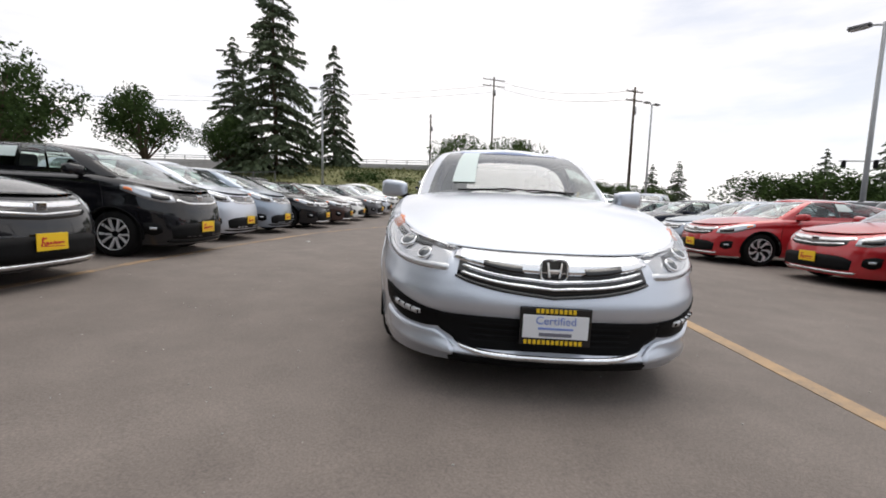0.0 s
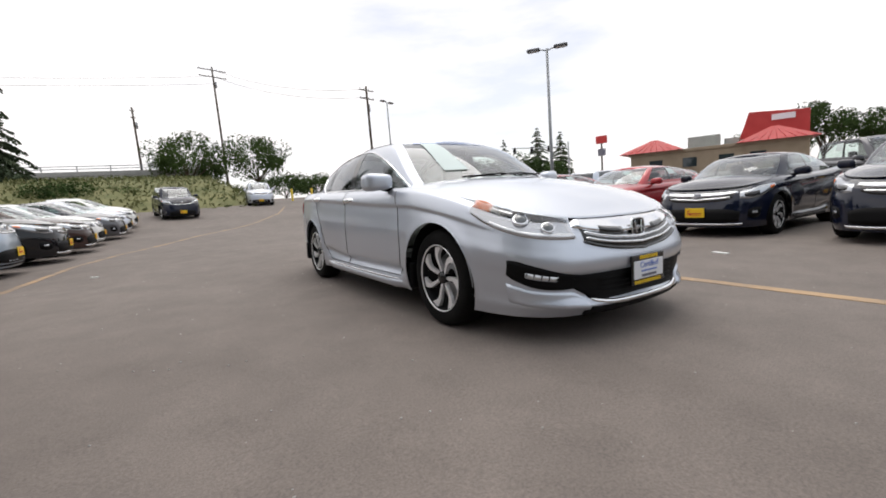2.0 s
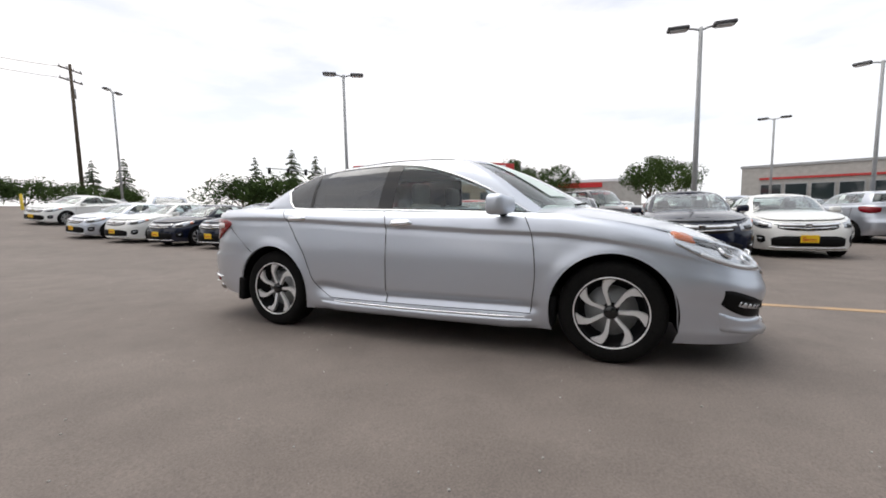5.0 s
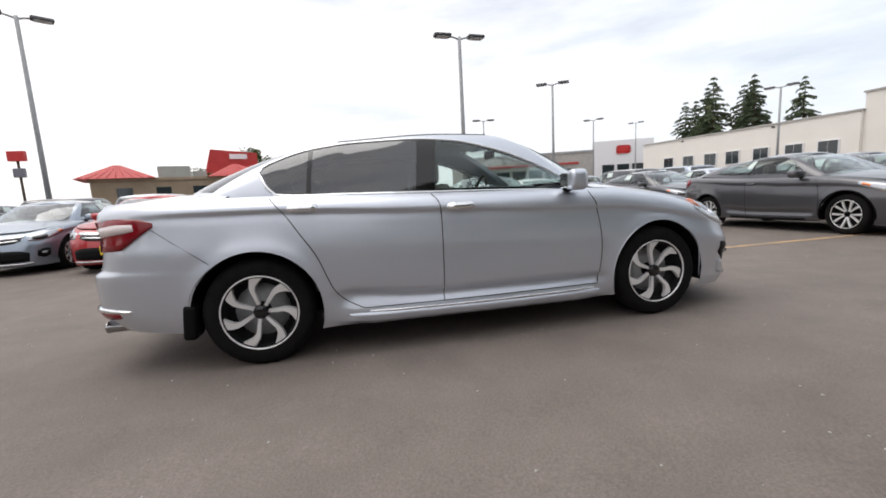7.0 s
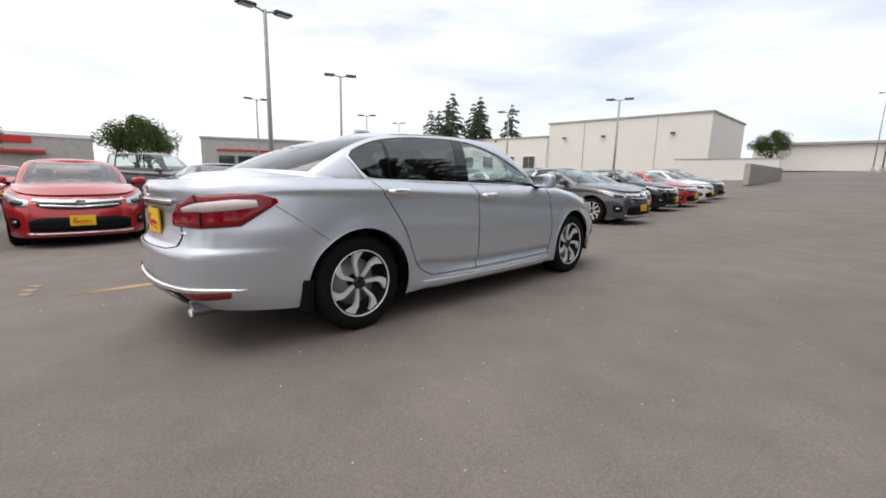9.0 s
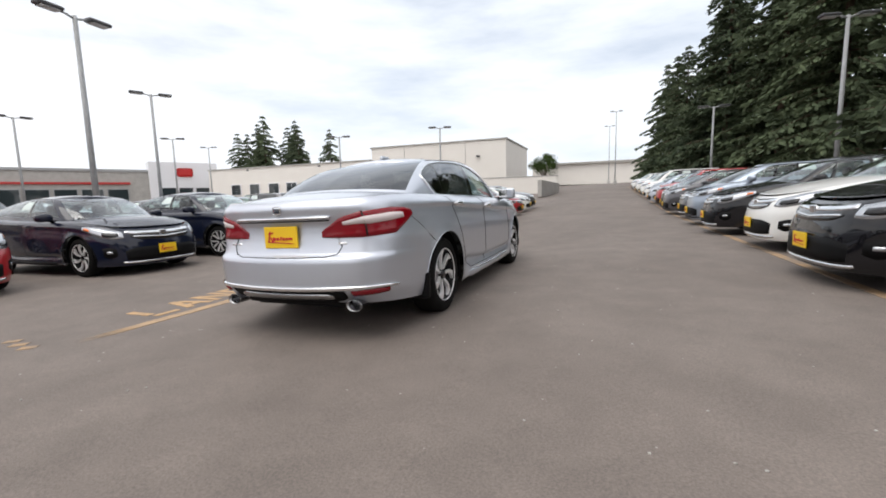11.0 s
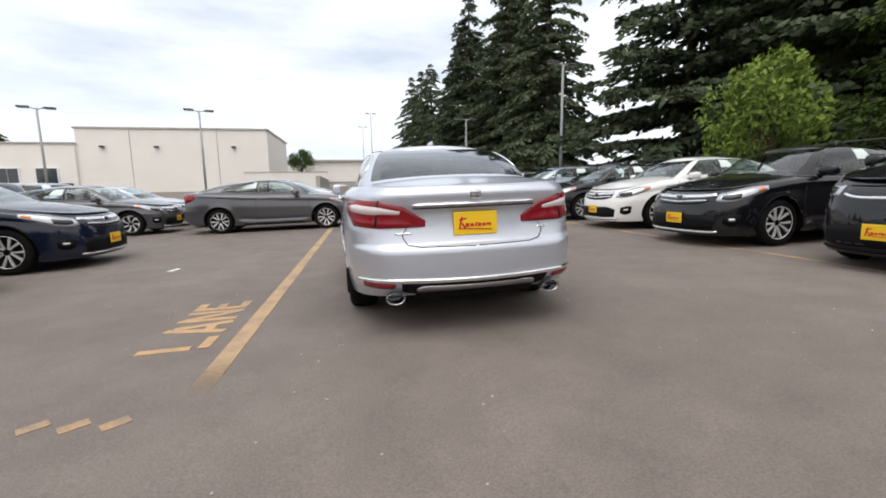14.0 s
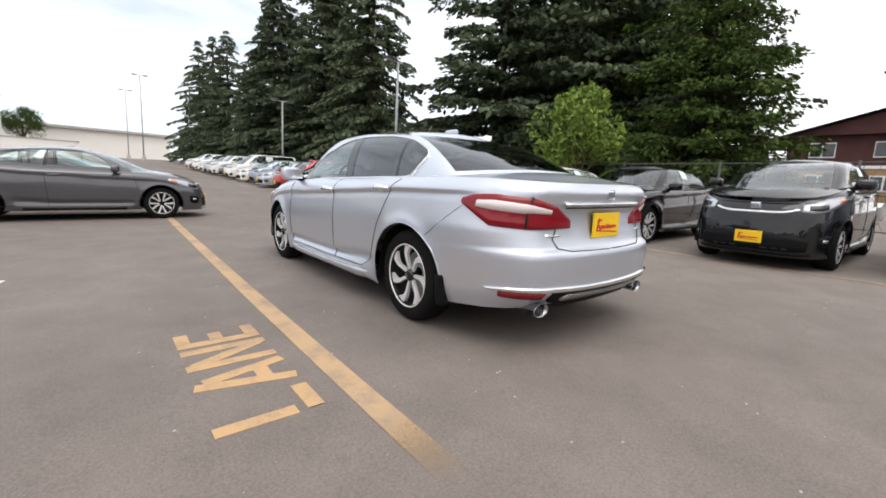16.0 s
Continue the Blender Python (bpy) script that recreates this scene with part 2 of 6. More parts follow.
INK_RED = plain("red_ink", (0.5, 0.02, 0.02), 0.5)
INK_BLUE = plain("blue_ink", (0.2, 0.28, 0.62), 0.5)
INK_GREY = plain("grey_ink", (0.16, 0.16, 0.2), 0.5)
CABIN = mottled("cabin_cloth", (0.09, 0.088, 0.086), (0.15, 0.146, 0.14), 20, 0.9, bump=0.2, bump_scale=400)
CABIN_TAN = mottled("cabin_grey_cloth", (0.24, 0.235, 0.22), (0.36, 0.35, 0.33), 20, 0.9, bump=0.2, bump_scale=400)
STEEL_POLE = mottled("galvanised_pole", (0.30, 0.31, 0.32), (0.42, 0.43, 0.44), 3, 0.55, 0.3, bump=0.1)
LAMP_HEAD = mottled("bronze_lamp_head", (0.07, 0.07, 0.075), (0.12, 0.12, 0.125), 5, 0.5)
LAMP_GLASS = plain("lamp_diffuser", (0.5, 0.5, 0.5), 0.3)
CONCRETE = mottled("concrete", (0.34, 0.33, 0.31), (0.48, 0.47, 0.45), 1.2, 0.9, bump=0.3, bump_scale=60)
STUCCO = mottled("cream_stucco", (0.79, 0.765, 0.72), (0.84, 0.815, 0.77), 0.5, 0.9, bump=0.2, bump_scale=30)
WOOD_POLE = mottled("weathered_pole_wood", (0.05, 0.04, 0.032), (0.12, 0.095, 0.075), 3, 0.9, bump=0.4, bump_scale=40)
BARK = mottled("bark", (0.05, 0.035, 0.025), (0.12, 0.09, 0.065), 4, 0.95, bump=0.8, bump_scale=25)
CONIFER = mottled("conifer_needles", (0.030, 0.046, 0.026), (0.105, 0.135, 0.070), 0.7, 0.95, per_object=0.15, bump_scale=9)
CEDAR = mottled("cedar_foliage", (0.026, 0.048, 0.013), (0.085, 0.118, 0.03), 0.7, 0.95, per_object=0.1, bump_scale=9)
LEAF = mottled("broad_leaves", (0.026, 0.05, 0.016), (0.08, 0.12, 0.036), 0.7, 0.9, per_object=0.15, bump_scale=9)
LEAF_LIGHT = mottled("light_green_leaves", (0.07, 0.12, 0.018), (0.20, 0.28, 0.04), 1.2, 0.85, bump_scale=9)
GRASS = mottled("dry_grass", (0.10, 0.12, 0.045), (0.24, 0.22, 0.10), 0.5, 0.95, bump=0.8, bump_scale=12)
RED_ROOF = mottled("red_metal_roof", (0.38, 0.03, 0.03), (0.5, 0.055, 0.05), 0.6, 0.5)
BRICK_TAN = mottled("tan_wall", (0.26, 0.2, 0.14), (0.36, 0.29, 0.21), 0.8, 0.9, bump=0.2, bump_scale=20)
AC_GREY = mottled("roof_unit_grey", (0.30, 0.32, 0.30), (0.40, 0.42, 0.40), 1, 0.6)
WINDOW_DARK = plain("dark_window", (0.03, 0.04, 0.045), 0.08, coat=1.0)
BOLLARD = plain("bollard_yellow", (0.7, 0.5, 0.03), 0.5)
PAPER = plain("paper", (0.75, 0.76, 0.74), 0.7)
PAPER_GREEN = plain("pale_green_paper", (0.68, 0.77, 0.75), 0.7)
BANNER_BLUE = plain("blue_banner", (0.03, 0.10, 0.45), 0.5)

# ---- small tools ----
def mesh_of(name, verts, faces, smooth=True):
    me = bpy.data.meshes.new(name)
    me.from_pydata([tuple(map(float, v)) for v in verts], [], [tuple(map(int, f)) for f in faces])
    if smooth:
        me.shade_smooth()
    return me


def put(name, me, mat, parent=None, label=""):
    """Links a mesh as one object with one material."""
    ob = new(name, me)
    if not me.materials:
        me.materials.append(mat)
    if parent is not None:
        ob.parent = parent
    if label:
        tagged(ob, label)
    return ob


def part(name, bm, mat, parent, label="", smooth=False):
    me = bpy.data.meshes.new(name)
    bm.to_mesh(me)
    bm.free()
    if smooth:
        me.shade_smooth()
    return put(name, me, mat, parent, label)


def box_bm(sx, sy, sz, at=(0, 0, 0), bevel=0.0, bm=None, turn=None):
    b = bmesh.new()
    bmesh.ops.create_cube(b, size=1)
    bmesh.ops.scale(b, vec=(sx, sy, sz), verts=b.verts)
    if bevel:
        bmesh.ops.bevel(b, geom=b.edges[:], offset=bevel, segments=2, affect="EDGES", profile=0.5)
    if turn is not None:
        bmesh.ops.transform(b, matrix=turn, verts=b.verts)
    bmesh.ops.translate(b, vec=at, verts=b.verts)
    if bm is None:
        return b
    me = bpy.data.meshes.new("tmp")
    b.to_mesh(me)
    b.free()
    bm.from_mesh(me)
    bpy.data.meshes.remove(me)
    return bm


def tube_mesh(name, pts, r, n=6, closed=False):
    """A round bar along a line; r is one radius or one for each point."""
    pts = [Vector(p) for p in pts]
    k = len(pts)
    rs = r if isinstance(r, (list, tuple)) else [r] * k
    verts, faces = [], []
    for i, p in enumerate(pts):
        a, b = pts[max(i - 1, 0)], pts[min(i + 1, k - 1)]
        if closed:
            a, b = pts[i - 1], pts[(i + 1) % k]
        d = (b - a).normalized()
        up = Vector((0, 0, 1)) if abs(d.z) < 0.9 else Vector((1, 0, 0))
        s = d.cross(up).normalized()
        t = s.cross(d)
        for j in range(n):
            an = 2 * math.pi * j / n
            verts.append(p + (s * math.cos(an) + t * math.sin(an)) * rs[i])
    for i in range(k if closed else k - 1):
        for j in range(n):
            i2 = (i + 1) % k
            faces.append((i * n + j, i * n + (j + 1) % n, i2 * n + (j + 1) % n, i2 * n + j))
    if not closed:
        faces.append(tuple(range(n))[::-1])
        faces.append(tuple(range((k - 1) * n, k * n)))
    return mesh_of(name, verts, faces)


def lathe_mesh(name, prof, n=32, axis="x"):
    """Turns a profile of (radius, along) round the axle."""
    verts, faces = [], []
    for i in range(n):
        a = 2 * math.pi * i / n
        for r, h in prof:
            verts.append((h, r * math.cos(a), r * math.sin(a)) if axis == "x" else (r * math.cos(a), r * math.sin(a), h))
    k = len(prof)
    for i in range(n):
        for j in range(k - 1):
            i2 = (i + 1) % n
            faces.append((i * k + j, i * k + j + 1, i2 * k + j + 1, i2 * k + j))
    return mesh_of(name, verts, faces)


def curve(xs, ys):
    """A smooth line through points that never overshoots them."""
    x, y = np.array(xs, float), np.array(ys, float)
    h, d = np.diff(x), np.diff(y) / np.diff(x)
    m = np.zeros(len(x))
    m[0], m[-1] = d[0], d[-1]
    for i in range(1, len(x) - 1):
        if d[i - 1] * d[i] > 0:
            w1, w2 = 2 * h[i] + h[i - 1], h[i] + 2 * h[i - 1]
            m[i] = (w1 + w2) / (w1 / d[i - 1] + w2 / d[i])
    def f(q):
        q = np.clip(np.asarray(q, float), x[0], x[-1])
        i = np.clip(np.searchsorted(x, q) - 1, 0, len(x) - 2)
        t = (q - x[i]) / h[i]
        return (y[i] * (1 + 2 * t) * (1 - t) ** 2 + h[i] * m[i] * t * (1 - t) ** 2
                + y[i + 1] * t * t * (3 - 2 * t) + h[i] * m[i + 1] * t * t * (t - 1))
    return f


# ---- ground ----
rise_back = curve([-200, -140, -90, -50, -24, -12, 0], [5.2, 4.4, 3.0, 1.45, 0.45, 0.08, 0])
rise_front = curve([0, 9, 16, 24, 30, 45, 70, 200], [0, 0.0, 0.15, 0.75, 1.25, 2.0, 2.2, 2.2])


def gz(x, y):
    """Height of the sloping lot: it falls to the east and climbs at both ends."""
    z = -0.025 * 16 * math.tanh(x / 16)
    return float(z + (rise_back(y) if y < 0 else rise_front(y)))


def on_ground(x, y, turn=0.0, lift=0.0):
    """A pose at (x, y) that stands on the slope, turned about its upright."""
    e = 0.6
    n = Vector((-(gz(x + e, y) - gz(x - e, y)) / (2 * e), -(gz(x, y + e) - gz(x, y - e)) / (2 * e), 1)).normalized()
    q = Vector((0, 0, 1)).rotation_difference(n)
    return Matrix.Translation((x, y, gz(x, y) + lift)) @ q.to_matrix().to_4x4() @ pose(0, 0, 0, 0, 0, turn)


def ground_sheet():
    xs = sorted(set(list(np.linspace(-30, 30, 61)) + [-900, -500, -250, -140, -90, -60, -40, 40, 60, 90, 140, 250, 500, 900]))
    ys = sorted(set(list(np.linspace(-60, 60, 121)) + [-900, -500, -300, -200, -160, -120, -90, -75, 75, 90, 120, 160, 200, 300, 500, 900]))
    verts = [(x, y, gz(x, y)) for y in ys for x in xs]
    k = len(xs)
    faces = [(j * k + i, j * k + i + 1, (j + 1) * k + i + 1, (j + 1) * k + i) for j in range(len(ys) - 1) for i in range(k - 1)]
    return put("ground", mesh_of("ground", verts, faces), ASPHALT)


tagged(ground_sheet(), "worn grey-brown asphalt of a sloping car lot", "asphalt", kind="structure")


def stripe(name, pts, width, mat, label, lift=0.004):
    """A painted line that follows the ground."""
    dense = []
    for a, b in zip(pts[:-1], pts[1:]):
        k = max(1, int(math.dist(a, b) / 0.5))
        dense += [(a[0] + (b[0] - a[0]) * i / k, a[1] + (b[1] - a[1]) * i / k) for i in range(k)]
    dense.append(pts[-1])
    top, faces = [], []
    for i, p in enumerate(dense):
        a, b = dense[max(i - 1, 0)], dense[min(i + 1, len(dense) - 1)]
        d = Vector((b[0] - a[0], b[1] - a[1])).normalized()
        w = width / 2 * (1 + 0.05 * noise.noise((p[0] * 3, p[1] * 3, 1)))
        for s in (1, -1):
            x, y = p[0] - d.y * w * s, p[1] + d.x * w * s
            top.append((x, y, gz(x, y) + lift))
    k = len(dense)
    low = [(x, y, z - lift - 0.01) for x, y, z in top]
    for i in range(k - 1):
        a, b, c, d = 2 * i, 2 * i + 1, 2 * i + 3, 2 * i + 2
        faces += [(a, b, c, d), (a + 2 * k, a, d, d + 2 * k), (b, b + 2 * k, c + 2 * k, c)]
    return tagged(put(name, mesh_of(name, top + low, faces, False), mat), label, "road marking", kind="structure")

# ---- cars ----
def cspline(pts, per):
    """A smooth line through points; per: how many steps lie between each two."""
    p = np.array(pts, float)
    ext = np.vstack([2 * p[0] - p[1], p, 2 * p[-1] - p[-2]])
    out = []
    for i in range(len(p) - 1):
        a, b, c, d = ext[i], ext[i + 1], ext[i + 2], ext[i + 3]
        for t in np.arange(per) / per:
            out.append(0.5 * (2 * b + (c - a) * t + (2 * a - 5 * b + 4 * c - d) * t * t + (3 * b - a - 3 * c + d) * t ** 3))
    out.append(p[-1])
    return np.array(out)


SEDAN = dict(yf=-2.345, yr=2.455, W=0.925, axle=(-1.388, 1.388), tyre=0.335,
             zb=([-2.4, -1.9, -1.0, 1.0, 1.9, 2.5], [0.165, 0.17, 0.20, 0.20, 0.25, 0.29]),
             zt=([-2.4, -2.15, -1.7, -1.0, -0.3, 0.6, 1.4, 2.0, 2.5], [0.79, 0.83, 0.90, 0.985, 1.0, 1.015, 1.045, 1.055, 1.04]),
             crown=([-2.4, -2.0, -1.1, 0, 1.6, 2.1, 2.5], [0.0, 0.055, 0.07, 0.07, 0.06, 0.045, 0.0]),
             wv=([0, 0.12, 0.35, 0.60, 0.70, 0.88, 0.96, 1.0], [0.945, 0.962, 0.985, 1.0, 0.985, 0.955, 0.925, 0.88]),
             nose=([0, 0.15, 0.4, 0.62, 0.8, 0.93, 1.0], [0.05, 0.0, 0.012, 0.035, 0.075, 0.15, 0.21]),
             tail=([0, 0.18, 0.42, 0.52, 0.75, 0.95, 1.0], [0.12, 0.02, 0.01, 0.05, 0.085, 0.06, 0.09]),
             gh=[(0, -1.27), (0.36, -1.21), (0.68, -0.96), (0.765, -0.80), (0.785, -0.3), (0.79, 0.06), (0.79, 0.15), (0.785, 0.62),
                 (0.765, 1.02), (0.76, 1.07), (0.745, 1.38), (0.665, 1.68), (0.38, 1.87), (0, 1.92)],
             mid=0.12, top_f=0.36, top_r=0.47, top_w=0.735, roof=([-1.3, -0.4, 0.2, 0.8, 1.9], [1.375, 1.378, 1.40, 1.375, 1.37]), roof_crown=0.068)


def variant(base, **kw):
    d = dict(base)
    d.update(kw)
    return d


HATCH = variant(SEDAN, yf=-2.06, yr=2.0, W=0.85, axle=(-1.265, 1.265), tyre=0.31,
                zt=([-2.2, -1.9, -1.5, -0.9, 0.4, 1.4, 2.1], [0.84, 0.92, 1.0, 1.08, 1.09, 1.11, 1.10]),
                gh=[(0, -1.62), (0.34, -1.55), (0.60, -1.28), (0.70, -0.95), (0.72, -0.4), (0.725, 0.02), (0.725, 0.10), (0.725, 0.6),
                    (0.71, 1.0), (0.71, 1.05), (0.69, 1.45), (0.60, 1.78), (0.34, 1.90), (0, 1.93)],
                mid=0.2, top_f=0.40, top_r=0.86, top_w=0.76, roof=([-1.3, -0.4, 0.2, 1.2, 1.9], [1.43, 1.45, 1.47, 1.45, 1.41]), roof_crown=0.055)
SUV = variant(SEDAN, yf=-2.25, yr=2.25, W=0.91, axle=(-1.31, 1.31), tyre=0.35,
              zb=([-2.4, -1.9, -1.0, 1.0, 1.9, 2.5], [0.24, 0.24, 0.26, 0.26, 0.3, 0.34]),
              zt=([-2.4, -2.0, -1.6, -1.0, 0.4, 1.4, 2.3], [0.95, 1.0, 1.05, 1.11, 1.13, 1.16, 1.16]),
              gh=[(0, -1.30), (0.36, -1.24), (0.66, -1.0), (0.76, -0.8), (0.78, -0.3), (0.785, 0.06), (0.785, 0.15), (0.785, 0.7),
                  (0.77, 1.10), (0.77, 1.16), (0.75, 1.75), (0.66, 2.02), (0.36, 2.12), (0, 2.15)],
              mid=0.2, top_f=0.42, top_r=0.88, top_w=0.80, roof=([-1.3, -0.4, 0.2, 1.2, 1.9], [1.58, 1.60, 1.62, 1.60, 1.57]), roof_crown=0.05)
CIVIC = variant(SEDAN, yf=-2.25, yr=2.38, W=0.90, axle=(-1.35, 1.35), tyre=0.325,
                zt=([-2.4, -2.15, -1.7, -1.0, -0.3, 0.6, 1.4, 2.0, 2.5], [0.74, 0.78, 0.86, 0.94, 0.965, 0.99, 1.04, 1.07, 1.06]),
                gh=[(0, -1.30), (0.36, -1.24), (0.66, -0.98), (0.75, -0.78), (0.77, -0.3), (0.775, 0.1), (0.775, 0.19), (0.77, 0.7),
                    (0.745, 1.10), (0.74, 1.15), (0.70, 1.55), (0.60, 1.85), (0.36, 2.04), (0, 2.10)],
                top_f=0.34, top_r=0.36, top_w=0.73, roof=([-1.3, -0.4, 0.2, 0.8, 1.9], [1.33, 1.335, 1.355, 1.33, 1.32]), roof_crown=0.06)
COUPE = variant(CIVIC, gh=[(0, -1.25), (0.36, -1.19), (0.66, -0.93), (0.75, -0.73), (0.77, -0.2), (0.775, 0.38), (0.775, 0.45), (0.765, 0.7),
                           (0.735, 1.0), (0.73, 1.02), (0.68, 1.42), (0.58, 1.86), (0.36, 2.04), (0, 2.10)],
                top_f=0.36, top_r=0.27, mid=0.3)
VAN = variant(SUV, yf=-2.45, yr=2.6, W=0.98, axle=(-1.5, 1.5), tyre=0.34,
              gh=[(0, -1.75), (0.36, -1.68), (0.7, -1.4), (0.8, -1.1), (0.83, -0.5), (0.835, -0.1), (0.835, 0.0), (0.835, 0.8),
                  (0.83, 1.3), (0.83, 1.38), (0.81, 2.2), (0.72, 2.4), (0.4, 2.47), (0, 2.5)], mid=0.4, top_f=0.48, top_r=0.93, top_w=0.86,
              roof=([-1.6, -0.4, 0.2, 1.2, 2.4], [1.74, 1.76, 1.78, 1.77, 1.74]), roof_crown=0.05)


PICKUP = variant(SUV, yf=-2.85, yr=2.95, W=1.0, axle=(-1.8, 1.85), tyre=0.40,
                 zb=([-2.9, 2.95], [0.36, 0.42]), zt=([-2.9, -2.4, -1.2, 0, 1.0, 2.95], [1.12, 1.18, 1.24, 1.28, 1.32, 1.34]),
                 crown=([-2.9, -2.4, 0, 0.9, 1.2, 2.95], [0, 0.05, 0.06, 0.04, -0.18, -0.18]),
                 gh=[(0, -1.2), (0.4, -1.15), (0.76, -0.95), (0.85, -0.75), (0.87, -0.3), (0.87, 0.0), (0.87, 0.1), (0.87, 0.5),
                     (0.86, 0.8), (0.86, 0.86), (0.85, 1.05), (0.78, 1.15), (0.4, 1.18), (0, 1.2)], mid=0.3, top_f=0.52, top_r=0.9, top_w=0.84,
                 roof=([-1.3, 0, 1.3], [1.84, 1.87, 1.85]))


class Shell:
    """The lower body of a car: a belt of bumpers and flanks, measured by the way round it and by height."""

    def __init__(self, p, per, nv):
        yf, yr = p["yf"], p["yr"]
        plan = [(0, yf), (0.25, yf + 0.008), (0.5, yf + 0.045), (0.70, yf + 0.125), (0.855, yf + 0.285), (0.945, yf + 0.53),
                (0.985, yf + 0.88), (1.0, yf + 1.35), (1.0, -0.45), (1.0, 0.45), (1.0, yr - 1.4), (0.985, yr - 0.95), (0.95, yr - 0.55),
                (0.87, yr - 0.27), (0.72, yr - 0.10), (0.5, yr - 0.035), (0.25, yr - 0.008), (0, yr)]
        pts = cspline(plan, per)
        pts[:, 0] = np.clip(pts[:, 0], 0, 1)
        pts[0, 0] = pts[-1, 0] = 0
        self.v = np.linspace(0, 1, nv)
        wv, nose, tail = curve(*p["wv"])(self.v), curve(*p["nose"])(self.v), curve(*p["tail"])(self.v)
        zb, zt = curve(*p["zb"]), curve(*p["zt"])
        x, y = pts[:, 0], pts[:, 1]
        kf = np.clip((-0.9 - y) / (-0.9 - yf), 0, 1) ** 2
        kr = np.clip((y - 1.0) / (yr - 1.0), 0, 1) ** 2
        sx = p["W"] * x[:, None] * wv[None, :]
        sy = y[:, None] + kf[:, None] * nose[None, :] - kr[:, None] * tail[None, :]
        low, high = zb(y), zt(y)
        self.flank(p, x, y, sx, low, high, nv)
        sz = low[:, None] + (high - low)[:, None] * self.v[None, :]
        self.g = np.stack([sx, sy, sz], 2)
        mid = self.g[:, nv // 2, :2]
        self.s = np.concatenate([[0], np.cumsum(np.linalg.norm(np.diff(mid, axis=0), axis=1))])
        self.length = self.s[-1]
        self.p, self.zt = p, zt

    def flank(self, p, x, y, sx, low, high, nv):
        """Shapes the doors and fenders: a shoulder crease, a tucked lower crease, a sill and flared arches."""
        a0, a1 = p["axle"]
        drop = curve([-1.5, -0.9, 0.24, 1.2, 2.3], [0.12, 0.13, 0.10, 0.082, 0.08])(y)
        rise = curve([-0.9, 0.23, 0.84], [0.187, 0.19, 0.24])(y)
        for i in range(len(y)):
            k = min(max((x[i] - 0.90) / 0.09, 0), 1)
            if k <= 0:
                continue
            b, t = low[i], high[i]
            zs, zl = t - drop[i], b + rise[i]
            upper = [(0.5 * (zl + zs), 1.0), (zs - 0.075, 0.985), (zs - 0.016, 0.976), (zs, 0.992), (zs + 0.014, 0.990), (t - 0.03, 0.955), (t, 0.905 if "side_glass" in p else 0.875)]
            door = curve(*zip(*([(b, 0.955), (b + 0.03, 0.988), (b + 0.08, 0.988), (zl - 0.04, 0.957), (zl - 0.008, 0.985), (zl + 0.016, 0.994)] + upper)))
            plain_ = curve(*zip(*([(b, 0.958), (b + 0.06, 0.975), (zl, 0.99)] + upper)))
            z = b + (t - b) * self.v
            w = min(max((y[i] - a0 - 0.42) / 0.12, 0), 1) * min(max((a1 - 0.42 - y[i]) / 0.14, 0), 1)
            sec = w * door(z) + (1 - w) * plain_(z)
            for hy in (a0, a1):
                d = np.hypot(y[i] - hy, z - p["tyre"]) - p["tyre"] - 0.052
                sec = sec + 0.014 * np.exp(-(np.maximum(d, -0.01) / 0.055) ** 2)
            sx[i] = (1 - k) * sx[i] + k * p["W"] * x[i] * sec

    def point(self, s, z, side=1):
        """The place on the skin, s metres round from the middle of the nose, at height z."""
        s = min(max(s, 0), self.length)
        i = min(max(int(np.searchsorted(self.s, s)) - 1, 0), len(self.s) - 2)
        t = (s - self.s[i]) / (self.s[i + 1] - self.s[i])
        col = self.g[i] * (1 - t) + self.g[i + 1] * t
        zz = col[:, 2]
        return np.array([side * np.interp(z, zz, col[:, 0]), np.interp(z, zz, col[:, 1]), z])

    def at_y(self, y):
        """How far round the flank place y lies."""
        return float(np.interp(y, self.g[:, len(self.v) // 2, 1], self.s))

    def normal(self, s, z, side=1):
        a = self.point(s + 0.02, z, side) - self.point(s - 0.02, z, side)
        b = self.point(s, z + 0.02, side) - self.point(s, z - 0.02, side)
        n = np.cross(a, b) * side
        return n / (np.linalg.norm(n) + 1e-9)


